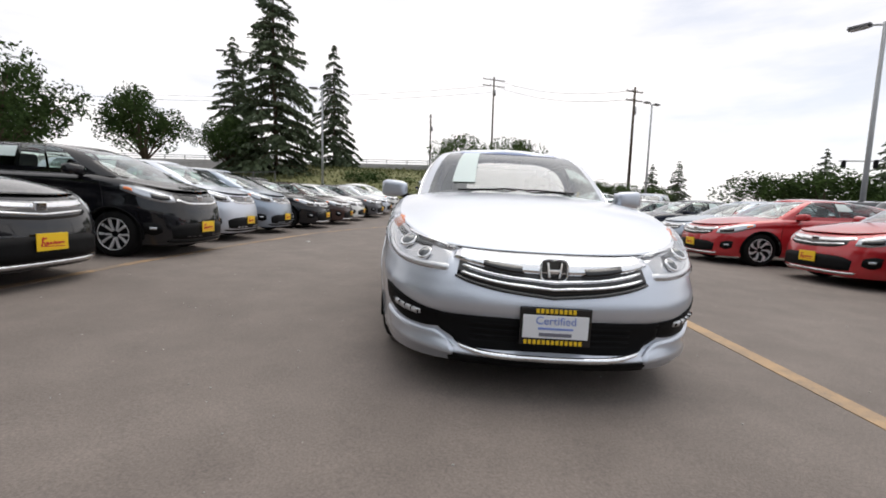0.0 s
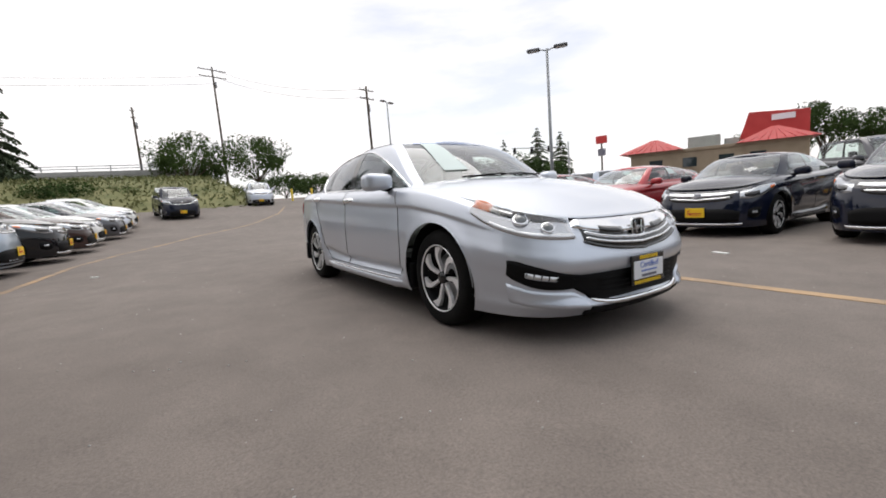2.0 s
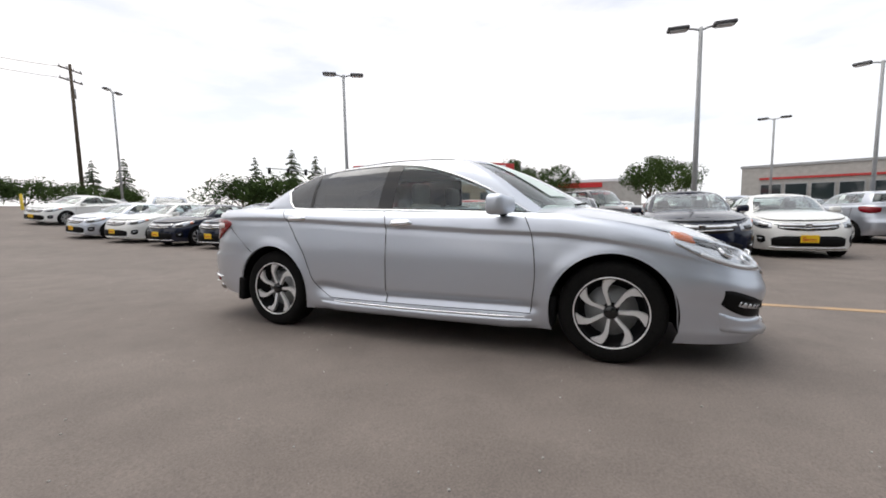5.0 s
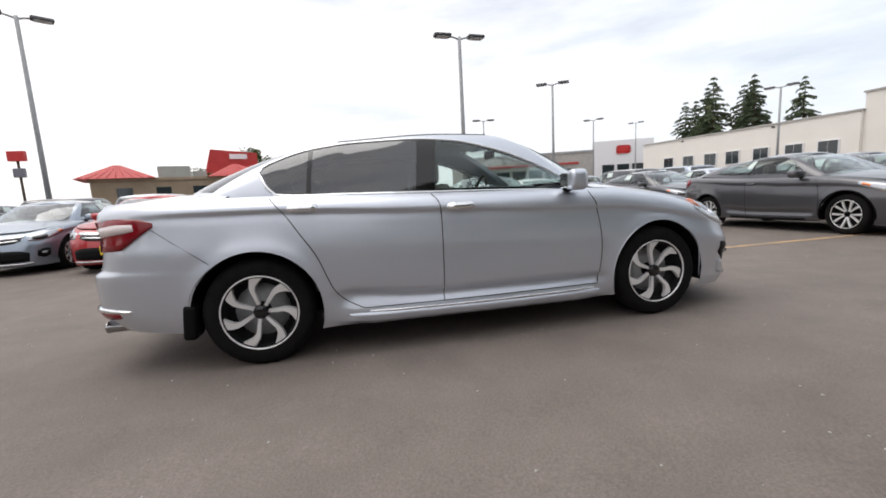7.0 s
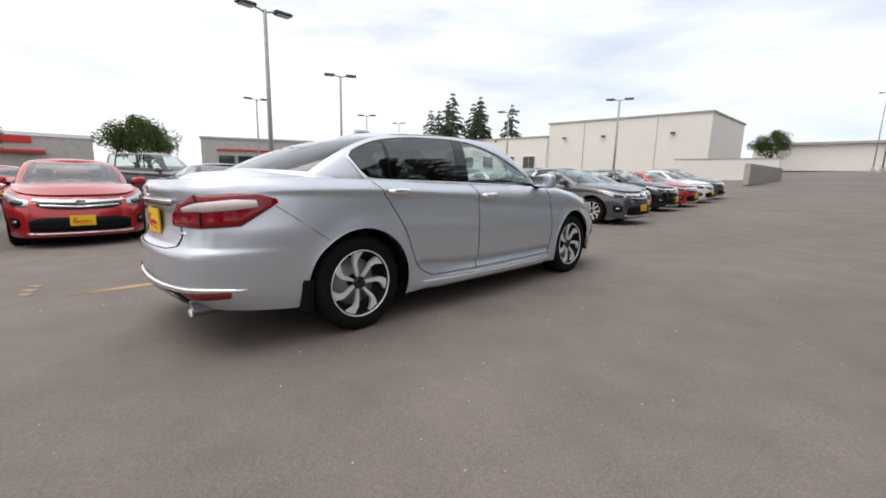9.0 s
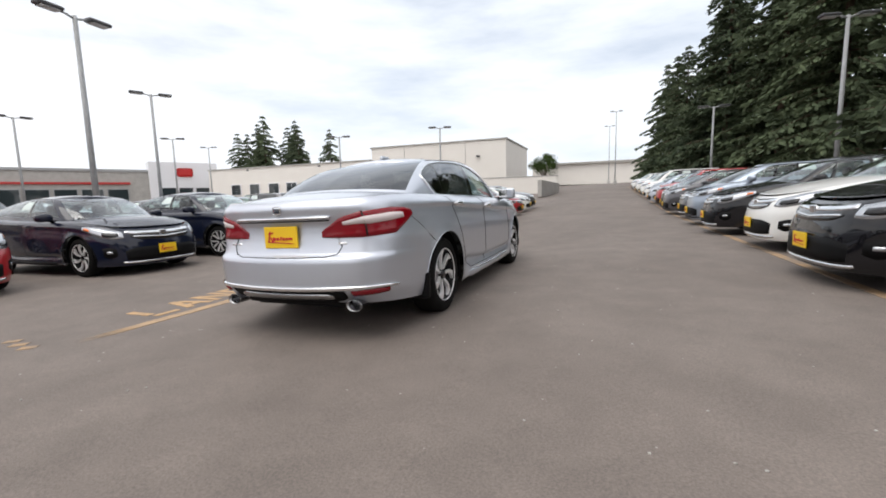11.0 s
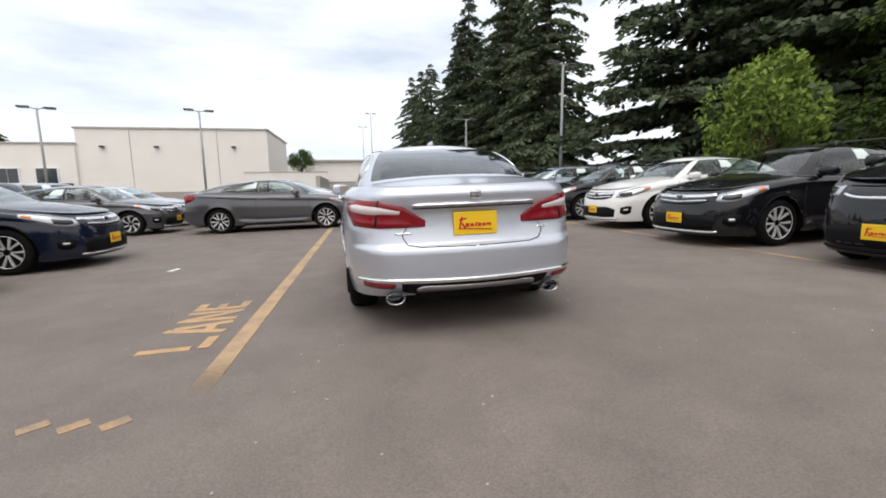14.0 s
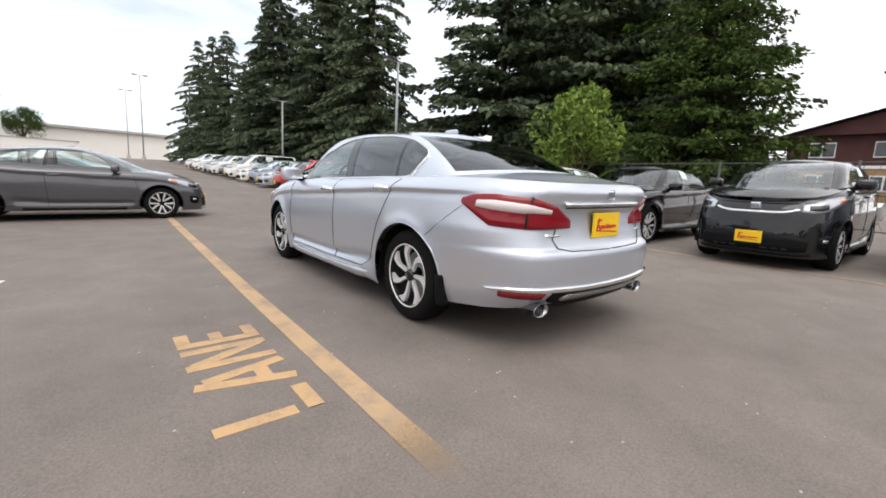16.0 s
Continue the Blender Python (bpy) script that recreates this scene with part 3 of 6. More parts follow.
def patch_mesh(name, sh, cols, proud, side=1, m=5, sunk=0.012, mirror=False, sharp=False, rear=False):
    """A panel on the skin: cols are (s, z low, z high), smoothed between; its rim is sunk and its face stands proud."""
    k = np.array(cols, float)
    steps = 4 if len(k) > 2 else 8
    if sharp:
        q = np.array([k[i] + (k[i + 1] - k[i]) * t / 3 for i in range(len(k) - 1) for t in range(3)] + [k[-1]])
    else:
        q = cspline(k, steps) if len(k) > 2 else np.array([k[0] + (k[1] - k[0]) * t for t in np.linspace(0, 1, steps + 1)])
    if mirror:
        left = q[::-1].copy()
        left[:, 0] *= -1
        q = np.vstack([left, q[1:]] if abs(q[0, 0]) < 1e-6 else [left, q])
    verts, faces = [], []
    for i, (s, lo, hi) in enumerate(q):
        sd = side if s >= 0 else -side
        sa = sh.length - abs(s) if rear else abs(s)
        row = [-sunk] + [proud] * m + [-sunk]
        zs = [lo] + list(np.linspace(lo, hi, m)) + [hi]
        end = i in (0, len(q) - 1)
        for d, z in zip(row, zs):
            pt, nn = sh.point(sa, z, sd), sh.normal(sa, z, sd)
            verts.append(pt + nn * (-sunk if end else d))
    w = m + 2
    for i in range(len(q) - 1):
        for j in range(w - 1):
            f = (i * w + j, (i + 1) * w + j, (i + 1) * w + j + 1, i * w + j + 1)
            faces.append(f if side > 0 else f[::-1])
    return mesh_of(name, verts, faces)


def line_mesh(name, sh, pts, r, side=1):
    """A seam or bead on the skin through (s, z) points."""
    return tube_mesh(name, [sh.point(s, z, side) + sh.normal(s, z, side) * (r * 0.2) for s, z in pts], r, 5)


def grid_normals(g):
    a, b = np.gradient(g, axis=0), np.gradient(g, axis=1)
    n = np.cross(a, b)
    return n / (np.linalg.norm(n, axis=2, keepdims=True) + 1e-9)


def grid_part(name, g, keep, mat, parent, label="", side=1, flip=False, own=None):
    """Part of a skin's grid as a mesh; keep says which cells. Shading runs on across the cut."""
    n = grid_normals(g) if own is None else own
    if flip and own is None:
        n = -n
    gg, nn = g.copy(), n.copy()
    gg[:, :, 0] *= side
    nn[:, :, 0] *= side
    h, w = g.shape[:2]
    used, verts, norms, faces = {}, [], [], []
    for i in range(h - 1):
        for j in range(w - 1):
            if not keep(i, j):
                continue
            f = []
            for a, b in ((i, j), (i + 1, j), (i + 1, j + 1), (i, j + 1)):
                if (a, b) not in used:
                    used[(a, b)] = len(verts)
                    verts.append(gg[a, b])
                    norms.append(nn[a, b])
                f.append(used[(a, b)])
            faces.append(tuple(f) if (side > 0) != flip else tuple(f[::-1]))
    if not faces:
        return None
    me = mesh_of(name, verts, faces)
    me.normals_split_custom_set_from_vertices([tuple(map(float, q)) for q in norms])
    return put(name, me, mat, parent, label)


def mirrored(g):
    """The whole grid from its right half, round the far end."""
    left = g[::-1].copy()
    left[:, :, 0] *= -1
    return np.vstack([g, left[1:]])


WHEEL_MESHES = {}


def wheel(car, name, at, side, radius, style, parent=None):
    """A tyre on an alloy rim; at: the hub. style: blade, split or star."""
    key = (radius, style)
    rr, w = radius * 0.69, 0.21
    if key not in WHEEL_MESHES:
        tyre = lathe_mesh("tyre", [(rr * 0.97, -w / 2), (rr * 1.05, -w / 2 - 0.006), (radius * 0.86, -w / 2 - 0.012), (radius * 0.95, -w / 2 + 0.004), (radius * 0.988, -w / 2 + 0.028),
                                   (radius, -w / 4), (radius, w / 4), (radius * 0.988, w / 2 - 0.028), (radius * 0.95, w / 2 - 0.004),
                                   (radius * 0.86, w / 2 + 0.012), (rr * 1.05, w / 2 + 0.006), (rr * 0.97, w / 2)], 40)
        rim = lathe_mesh("rim", [(rr * 0.97, -w / 2), (rr, w / 2 - 0.004), (rr * 0.985, w / 2 + 0.004), (rr * 0.94, w / 2 - 0.006), (rr * 0.92, w / 2 - 0.03), (rr * 0.86, 0.0), (0.02, -0.02)], 40)
        sv, sf = [], []
        count = {"blade": 7, "split": 10, "star": 5}[style]
        for i in range(count):
            a0 = 2 * math.pi * i / count
            rows = []
            for t in np.linspace(0, 1, 7):
                r = 0.045 + (rr * 0.965 - 0.045) * t
                if style == "blade":
                    a, wd = a0 + 0.08 * t - 0.72 * max(0.0, t - 0.58), 0.015 + 0.010 * t + 0.085 * max(0.0, t - 0.58)
                elif style == "split":
                    a, wd = a0 + (0.10 if i % 2 else -0.10) * (1 - t) * 1.2, 0.013 + 0.012 * t
                else:
                    a, wd = a0, 0.034 + 0.03 * t
                c = np.array([r * math.cos(a), r * math.sin(a)])
                d = np.array([-math.sin(a), math.cos(a)])
                hx = w / 2 - 0.010 - 0.018 * (1 - t) ** 2
                rows.append([(hx - 0.022, *(c - d * wd * 0.76)), (hx, *(c - d * wd * 0.62)), (hx, *(c + d * wd * 0.62)), (hx - 0.022, *(c + d * wd * 0.76))])
            base = len(sv)
            for row in rows:
                sv += row
            for j in range(6):
                for k in range(3):
                    q = base + j * 4 + k
                    sf.append((q, q + 1, q + 5, q + 4))
        spokes = mesh_of("spokes", sv, sf, False)
        rimlip = lathe_mesh("rim_lip", [(rr * 0.955, w / 2 - 0.012), (rr * 0.968, w / 2 + 0.003), (rr * 1.0, w / 2 + 0.006), (rr * 1.01, w / 2 - 0.004)], 40)
        cap = lathe_mesh("hub_cap", [(0.046, w / 2 - 0.05), (0.043, w / 2 - 0.018), (0.035, w / 2 - 0.012), (0.0, w / 2 - 0.011)], 20)
        disc = lathe_mesh("brake_disc", [(rr * 0.72, -0.012), (rr * 0.72, -0.002), (0.05, -0.002)], 24)
        WHEEL_MESHES[key] = (tyre, rim, spokes, rimlip, cap, disc)
    tyre, rim, spokes, rimlip, cap, disc = WHEEL_MESHES[key]
    e = new(name, None)
    e.parent = car
    e.matrix_local = pose(at[0], at[1], at[2], 0, 0, 0 if side > 0 else 180)
    put("tyre", tyre, RUBBER, e)
    put("rim", rim, DARK_ALLOY, e)
    put("spokes", spokes, ALLOY, e)
    put("rim_lip", rimlip, ALLOY, e)
    if style == "blade" and radius == 0.335:
        put("hub_cap", cap, GLOSS_BLACK, e)
        put("brake_disc", disc, STEEL_POLE, e)
    return e


def side_glazing(car, cab, sg, q, body, front, back):
    """Side windows cut to a smooth outline in the cabin's skin, with pillars, seals and bright trim."""
    low, high = curve(*sg["low"]), curve(*sg["high"])
    nv = cab.shape[1]
    def skin(y, z, off=0.0):
        a, b = 0.0, nv - 1.001
        for _ in range(22):
            m = 0.5 * (a + b)
            j = int(m)
            colm = cab[:, j] * (1 - m + j) + cab[:, j + 1] * (m - j)
            if np.interp(y, colm[:, 1], colm[:, 2]) < z:
                a = m
            else:
                b = m
        return np.array([np.interp(y, colm[:, 1], colm[:, 0]) + off, y, z])
    y0, y1 = sg["low"][0][0], sg["low"][0][-1]
    def inside(pt, gap):
        return y0 + gap < pt[1] < y1 - gap and low(pt[1]) + gap < pt[2] < high(pt[1]) - gap
    ok = np.array([[inside(cab[i, j], 0.012) for j in range(nv)] for i in range(cab.shape[0])])
    hole = ok[:-1, :-1] & ok[1:, :-1] & ok[:-1, 1:] & ok[1:, 1:]
    def panel(ya, yb, off, n, ra=0.0, rb=0.0, inset=0.0):
        """A sheet between two upright edges that lean by ra and rb."""
        out = []
        for k in np.linspace(0, 1, n):
            rowp = []
            for w in np.linspace(0, 1, 11):
                y = ya + (yb - ya) * k
                y = min(max(y + (ra * (1 - k) + rb * k) * (w - 0.5), y0), y1)
                zl, zh = float(low(y)) + inset, float(high(y)) - inset
                rowp.append(skin(y, zl + (zh - zl) * w, off))
            out.append(rowp)
        return np.array(out)
    b0, b1, d0 = sg["b_pillar"][0], sg["b_pillar"][1], sg["divider"]
    loop = [(y, float(low(y))) for y in np.linspace(y0, y1, 46)] + [(y, float(high(y))) for y in y1 - (y1 - y0) * np.linspace(0, 1, 60) ** 1.15]
    cy, cz = 0.5 * (y0 + y1), 1.17
    ring_v, ring_f = [], []
    for y, z in loop:
        for f in (0.0, 0.045):
            ring_v.append((y + (cy - y) * f, z + (cz - z) * f * 3.2))
    ring3 = [skin(y, z, 0.0025) for y, z in ring_v]
    m = len(loop)
    ring_f = [(2 * i, 2 * i + 1, 2 * ((i + 1) % m) + 1, 2 * ((i + 1) % m)) for i in range(m)]
    for sd in (1, -1):
        mir = np.array([sd, 1, 1])
        grid_part("roof_pillar", cab, lambda i, j: q[2] <= i < q[11] and not hole[i, j], body, car, side=sd)
        grid_part("front_side_window", panel(y0, b0, 0.005, 26, 0, -0.05), lambda i, j: True, front, car, side=sd)
        grid_part("rear_side_window", panel(b1, d0 - 0.012, 0.005, 22, -0.05, -0.03), lambda i, j: True, back, car, side=sd)
        grid_part("quarter_window", panel(d0 + 0.012, y1, 0.005, 16, -0.03, 0), lambda i, j: True, back, car, side=sd)
        grid_part("door_pillar", panel(b0 - 0.004, b1 + 0.004, 0.008, 5, -0.05, -0.05), lambda i, j: True, GLOSS_BLACK, car, side=sd)
        grid_part("window_divider", panel(d0 - 0.014, d0 + 0.014, 0.008, 3, -0.03, -0.03), lambda i, j: True, GLOSS_BLACK, car, side=sd)
        put("window_seal", mesh_of("window_seal", [v * mir for v in ring3], ring_f if sd > 0 else [f[::-1] for f in ring_f]), GLOSS_BLACK, car)
        put("window_trim", tube_mesh("window_trim", [skin(y, z, 0.006) * mir for y, z in loop], [0.011 if k < 46 else 0.0085 for k in range(m)], 6, closed=True), CHROME, car)


def build_car(name, p, colour, fine=False, style="split", glassy=None, rear_glass=None, plate=True, door="four", nv=None):
    """A whole car, nose towards -y, on an Empty at the ground under its middle."""
    car = new(name, None)
    per, nv = (14, 71) if fine else (6, 27)
    sh = Shell(p, per, nv)
    body = PAINTS[colour]
    g = sh.g
    n_front, n_rear = 0, len(sh.s)
    r_arch = p["tyre"] + 0.052
    hubs = [(p["axle"][0], p["tyre"]), (p["axle"][1], p["tyre"])]
    # wheel openings: cells within the arch go, and the rim of the hole is drawn onto the circle
    inside = np.zeros(g.shape[:2], bool)
    for hy, hz in hubs:
        inside |= (np.hypot(g[:, :, 1] - hy, g[:, :, 2] - hz) < r_arch) & (g[:, :, 0] > 0.4)
    cut = inside[:-1, :-1] & inside[1:, :-1] & inside[:-1, 1:] & inside[1:, 1:]
    g2 = g.copy()
    for i, j in zip(*np.nonzero(inside)):
        for hy, hz in hubs:
            d = math.hypot(g[i, j, 1] - hy, g[i, j, 2] - hz)
            if 1e-6 < d < r_arch:
                y2, z2 = hy + (g[i, j, 1] - hy) * r_arch / d, hz + (g[i, j, 2] - hz) * r_arch / d
                s2 = sh.at_y(y2)
                z2 = max(z2, g[i, 0, 2])
                q = sh.point(s2, z2)
                g2[i, j] = (q[0], y2, z2)
    door_y0, door_y1 = p["gh"][3][1] - 0.22, p["axle"][1] - 0.05
    yc = g[:-1, nv // 2, 1]
    lo_f, lo_r = p["axle"][0], p["axle"][1]
    segs = [("front_bumper", lambda i: yc[i] < lo_f - 0.12), ("front_fender", lambda i: lo_f - 0.12 <= yc[i] < door_y0),
            ("front_door", lambda i: door_y0 <= yc[i] < p["gh"][6][1] - 0.05), ("rear_door", lambda i: p["gh"][6][1] - 0.05 <= yc[i] < lo_r - 0.25),
            ("rear_fender", lambda i: lo_r - 0.25 <= yc[i] < lo_r + 0.45), ("rear_bumper", lambda i: yc[i] >= lo_r + 0.45)]
    whole = mirrored(g2)
    kk = len(sh.s) - 1
    for nm, test in segs:
        if nm.endswith("bumper"):
            near = (lambda i, j, t=test: t(i if i < kk else 2 * kk - 1 - i) and not cut[i if i < kk else 2 * kk - 1 - i, j])
            grid_part(nm, whole, near, body, car)
        else:
            for sd in (1, -1):
                grid_part(nm, g2, lambda i, j, t=test: t(i) and not cut[i, j], body, car, side=sd)
    # hood, trunk and the deck between
    edge = g[:, -1, :]
    nw = 17 if fine else 9
    t = np.linspace(1, -1, nw)
    bow = 1 - np.abs(t) ** 2.2
    y_cowl, y_deck = p["gh"][2][1] + 0.05, p["gh"][11][1] - 0.15
    half_n = len(edge) // 2
    crown_at = curve(*p["crown"])
    for nm, ey, ex, y_in, sg in (("hood", edge[:half_n, 1], edge[:half_n, 0], y_cowl, 1), ("trunk_lid", edge[half_n:, 1][::-1], edge[half_n:, 0][::-1], y_deck, -1)):
        keep_n = min(int(np.sum(ey * sg < y_in * sg)), len(ey) - 1)
        def half_at(yy):
            return np.interp(yy * sg, ey * sg, ex)
        def height(xx, yy):
            r = np.clip(np.abs(xx) / np.maximum(half_at(yy), 1e-4), 0, 1)
            back = np.clip((yy - np.interp(np.abs(xx), ex[:keep_n + 1], ey[:keep_n + 1])) * sg / 0.45, 0, 1)
            return sh.zt(yy) + crown_at(yy) * (1 - r ** 2.2) * back * (2 - back)
        wide = float(half_at(y_in))
        ks = np.linspace(-1, 1, 33 if fine else 15)
        rows_n = 22 if fine else 9
        pan = np.zeros((rows_n + 1, len(ks), 3))
        nor = np.zeros_like(pan)
        for j, u in enumerate(np.sin(ks * math.pi / 2)):
            xx = u * wide
            yf_ = float(np.interp(abs(xx), ex[:keep_n + 1], ey[:keep_n + 1]))
            for i in range(rows_n):
                yy = yf_ + (y_in - yf_) * (i / (rows_n - 1)) ** 1.4
                pan[i + 1, j] = (xx, yy, float(height(xx, yy)) + 0.003)
                e = 0.025
                ya, yb_ = (yy, yy + e * sg) if i == 0 else (yy - e * 0.5 * sg, yy + e * 0.5 * sg)
                n_ = Vector((-float(height(xx + e, yy + 0.01 * sg) - height(xx - e, yy + 0.01 * sg)) / (2 * e), -float(height(xx, yb_) - height(xx, ya)) / (yb_ - ya), 1)).normalized()
                nor[i + 1, j] = n_
            lip = 0.012
            pan[0, j] = pan[1, j] + np.array([0.004 * u, -0.004 * sg, -lip])
            nor[0, j] = Vector((u, -sg, 0.6)).normalized()
        grid_part(nm, pan, lambda i, j: True, body, car, own=nor, flip=sg > 0)
    # cabin
    ghp = np.array(p["gh"], float)
    gper, gv = (12, 29) if fine else (4, 9)
    base = cspline(ghp, gper)
    base[:, 0] = np.clip(base[:, 0], 0, 2)
    base[0, 0] = base[-1, 0] = 0
    v = np.linspace(0, 1, gv)
    fold = v ** 0.9
    yb = base[:, 1][:, None]
    sc = np.where(yb < p["mid"], 1 + (p["top_f"] - 1) * fold[None, :], 1 + (p["top_r"] - 1) * (v ** 1.12)[None, :])
    gy = p["mid"] + (yb - p["mid"]) * sc
    gx = base[:, 0][:, None] * (1 + (p["top_w"] - 1) * (v ** 1.35)[None, :])
    z0 = sh.zt(yb[:, 0]) - 0.012 + curve(*p["crown"])(yb[:, 0]) * (1 - np.clip(base[:, 0] / 0.8, 0, 1) ** 2.2)
    z1 = curve(*p["roof"])(gy[:, -1]) + p["roof_crown"] * 0.0
    vz = np.sin(v * math.pi / 2 * 0.86) / math.sin(math.pi / 2 * 0.86)
    gzz = z0[:, None] + (z1 - z0)[:, None] * vz[None, :]
    cab = np.stack([gx, gy, gzz], 2)
    q = [k * gper for k in range(len(ghp))]
    wholecab = mirrored(cab)
    kc = len(base) - 1
    def col(i):
        return i if i < kc else 2 * kc - 1 - i
    lo, hi = max(1, round(gv * 0.06)), gv - 2
    hi_side = gv - 3 if fine else gv - 2
    front = glassy or GLASS
    shield = WINDSHIELD
    back = rear_glass or front
    grid_part("windshield", wholecab, lambda i, j: col(i) < q[2] and j < hi, shield, car)
    grid_part("rear_window", wholecab, lambda i, j: col(i) >= q[11] and lo <= j < hi, back, car)
    panes = [(q[3], q[5]), (q[6], q[8]), (q[9], q[10])]
    pane_names = ["front_side_window", "rear_side_window", "quarter_window"]
    def is_pane(c, j):
        return any(a <= c < b for a, b in panes) and lo <= j < hi_side
    def b_pillar(c, j):
        return (q[5] <= c < q[6] or q[8] <= c < q[9]) and lo <= j < hi_side
    # ledge between the doors' top edge and the glass
    flank_n = [i for i in range(len(edge)) if edge[i, 0] > p["W"] * 0.8 and y_cowl - 0.25 < edge[i, 1] < y_deck + 0.25]
    bx, by = base[q[2]:q[11] + 1, 0], base[q[2]:q[11] + 1, 1]
    ledge = np.array([[edge[i], edge[i] * (0.97, 1, 1) + (0, 0, 0.004), (min(float(np.interp(edge[i, 1], by, bx)) - 0.02, edge[i, 0] * 0.95), edge[i, 1], edge[i, 2] + 0.002)] for i in flank_n])
    for sd in (1, -1) if fine else ():
        grid_part("window_ledge", ledge, lambda i, j: True, body, car, side=sd)
    if p.get("side_glass"):
        side_glazing(car, cab, p["side_glass"], q, body, front, back)
    for sd in (1, -1) if not p.get("side_glass") else ():
        for (a, b), nm in zip(panes, pane_names):
            grid_part(nm, cab, lambda i, j, a=a, b=b: a <= i < b and lo <= j < hi_side, front if nm[0] == "f" else back, car, side=sd)
        grid_part("door_pillar", cab, lambda i, j: b_pillar(i, j) and i < q[7], GLOSS_BLACK, car, side=sd)
        grid_part("window_divider", cab, lambda i, j: b_pillar(i, j) and i > q[7], GLOSS_BLACK, car, side=sd)
        grid_part("roof_pillar", cab, lambda i, j: q[2] <= i < q[11] and not is_pane(i, j) and not b_pillar(i, j), body, car, side=sd)
    for sd in (1, -1):
        grid_part("window_frame", cab, lambda i, j: i < q[2] and j >= hi, body, car, side=sd)
        grid_part("window_frame", cab, lambda i, j: i >= q[11] and j >= hi, body, car, side=sd)
        grid_part("rear_shelf_edge", cab, lambda i, j: i >= q[11] and j < lo, body, car, side=sd)
    if not fine:
        for sd in (1, -1):
            off = cab + np.array([0.004, 0, 0.001])
            grid_part("window_sheet", off, lambda i, j: q[6] <= i < q[7] - 1 and 3 <= j < 6, PAPER_GREEN, car, side=sd)
    top = cab[:, -1, :]
    roof = np.zeros((len(top), nw, 3))
    roof[:, :, 0] = top[:, 0:1] * t[None, :]
    roof[:, :, 1] = top[:, 1:2]
    span = np.clip(top[:, 0] / (top[:, 0].max() + 1e-6), 0, 1) ** 0.7
    roof[:, :, 2] = top[:, 2:3] + p["roof_crown"] * span[:, None] * bow[None, :] * 0.9
    grid_part("roof", roof, lambda i, j: True, body, car)
    # underside, wheel wells, cabin floor and seats
    bm = box_bm(p["W"] * 1.55, p["axle"][1] - p["axle"][0] - 0.8, 0.06, (0, 0, 0.24))
    box_bm(p["W"] * 1.0, p["yr"] - p["yf"] - 0.5, 0.08, (0, (p["yr"] + p["yf"]) / 2, 0.26), bm=bm)
    part("underbody", bm, TRIM, car)
    for hy, hz in hubs:
        for sd in (1, -1):
            wv_, wf_ = [], []
            for i in range(15):
                a = math.pi * (i / 14) * 1.16 - 0.08 * math.pi
                for xx in (p["W"] * 0.62, p["W"] * 0.955):
                    wv_.append((sd * xx, hy + r_arch * 1.0 * math.cos(a), max(hz + r_arch * 1.0 * math.sin(a), 0.2)))
            for i in range(14):
                wf_.append((2 * i, 2 * i + 1, 2 * i + 3, 2 * i + 2))
            wf_.append(tuple(range(0, 30, 2)))
            put("wheel_well", mesh_of("wheel_well", wv_, wf_), TRIM, car)
            arc = []
            for i in range(25):
                a = math.pi * (i / 24) * 1.12 - 0.06 * math.pi
                y2, z2 = hy + r_arch * math.cos(a), max(hz + r_arch * math.sin(a), 0.22)
                arc.append(sh.point(sh.at_y(y2), z2, sd))
            put("arch_lip", tube_mesh("arch_lip", arc, 0.004 if fine else 0.011, 6), body if fine else TRIM, car)
        for sd in (1, -1):
            wheel(car, "wheel", (sd * (p["W"] * 0.96 - 0.115), hy, hz), sd, p["tyre"], style)
    zbelt = float(sh.zt(0.0))
    bm = box_bm(p["W"] * 1.45, 0.5, 0.10, (0, p["gh"][3][1] - 0.12, zbelt - 0.05), 0.04)
    part("dashboard", bm, CABIN, car)
    bm = box_bm(p["W"] * 1.5, p["axle"][1] - p["axle"][0] - 0.5, 0.05, (0, 0.05, 0.42))
    box_bm(p["W"] * 1.36, 0.12, 0.5, (0, p["gh"][9][1] + 0.12, zbelt - 0.2), 0.04, bm=bm)
    part("cabin_floor", bm, CABIN, car)
    for sx in (0.37, -0.37):
        for sy, hh in ((p["mid"] - 0.12, 1.0), (p["gh"][8][1] - 0.1, 0.94)) if fine else ((p["mid"] - 0.12, 1.0),):
            lean = Matrix.Rotation(radians(-14), 4, "X")
            bm = box_bm(0.50, 0.15, 0.60, (sx, sy + 0.08, 0.78 * zbelt), 0.06, turn=lean)
            box_bm(0.50, 0.52, 0.18, (sx, sy - 0.2, 0.55 * zbelt), 0.06, bm=bm)
            box_bm(0.24, 0.10, 0.18, (sx, sy + 0.18, hh * zbelt + 0.16), 0.045, bm=bm)
            part("seat", bm, CABIN_TAN if fine else CABIN, car)
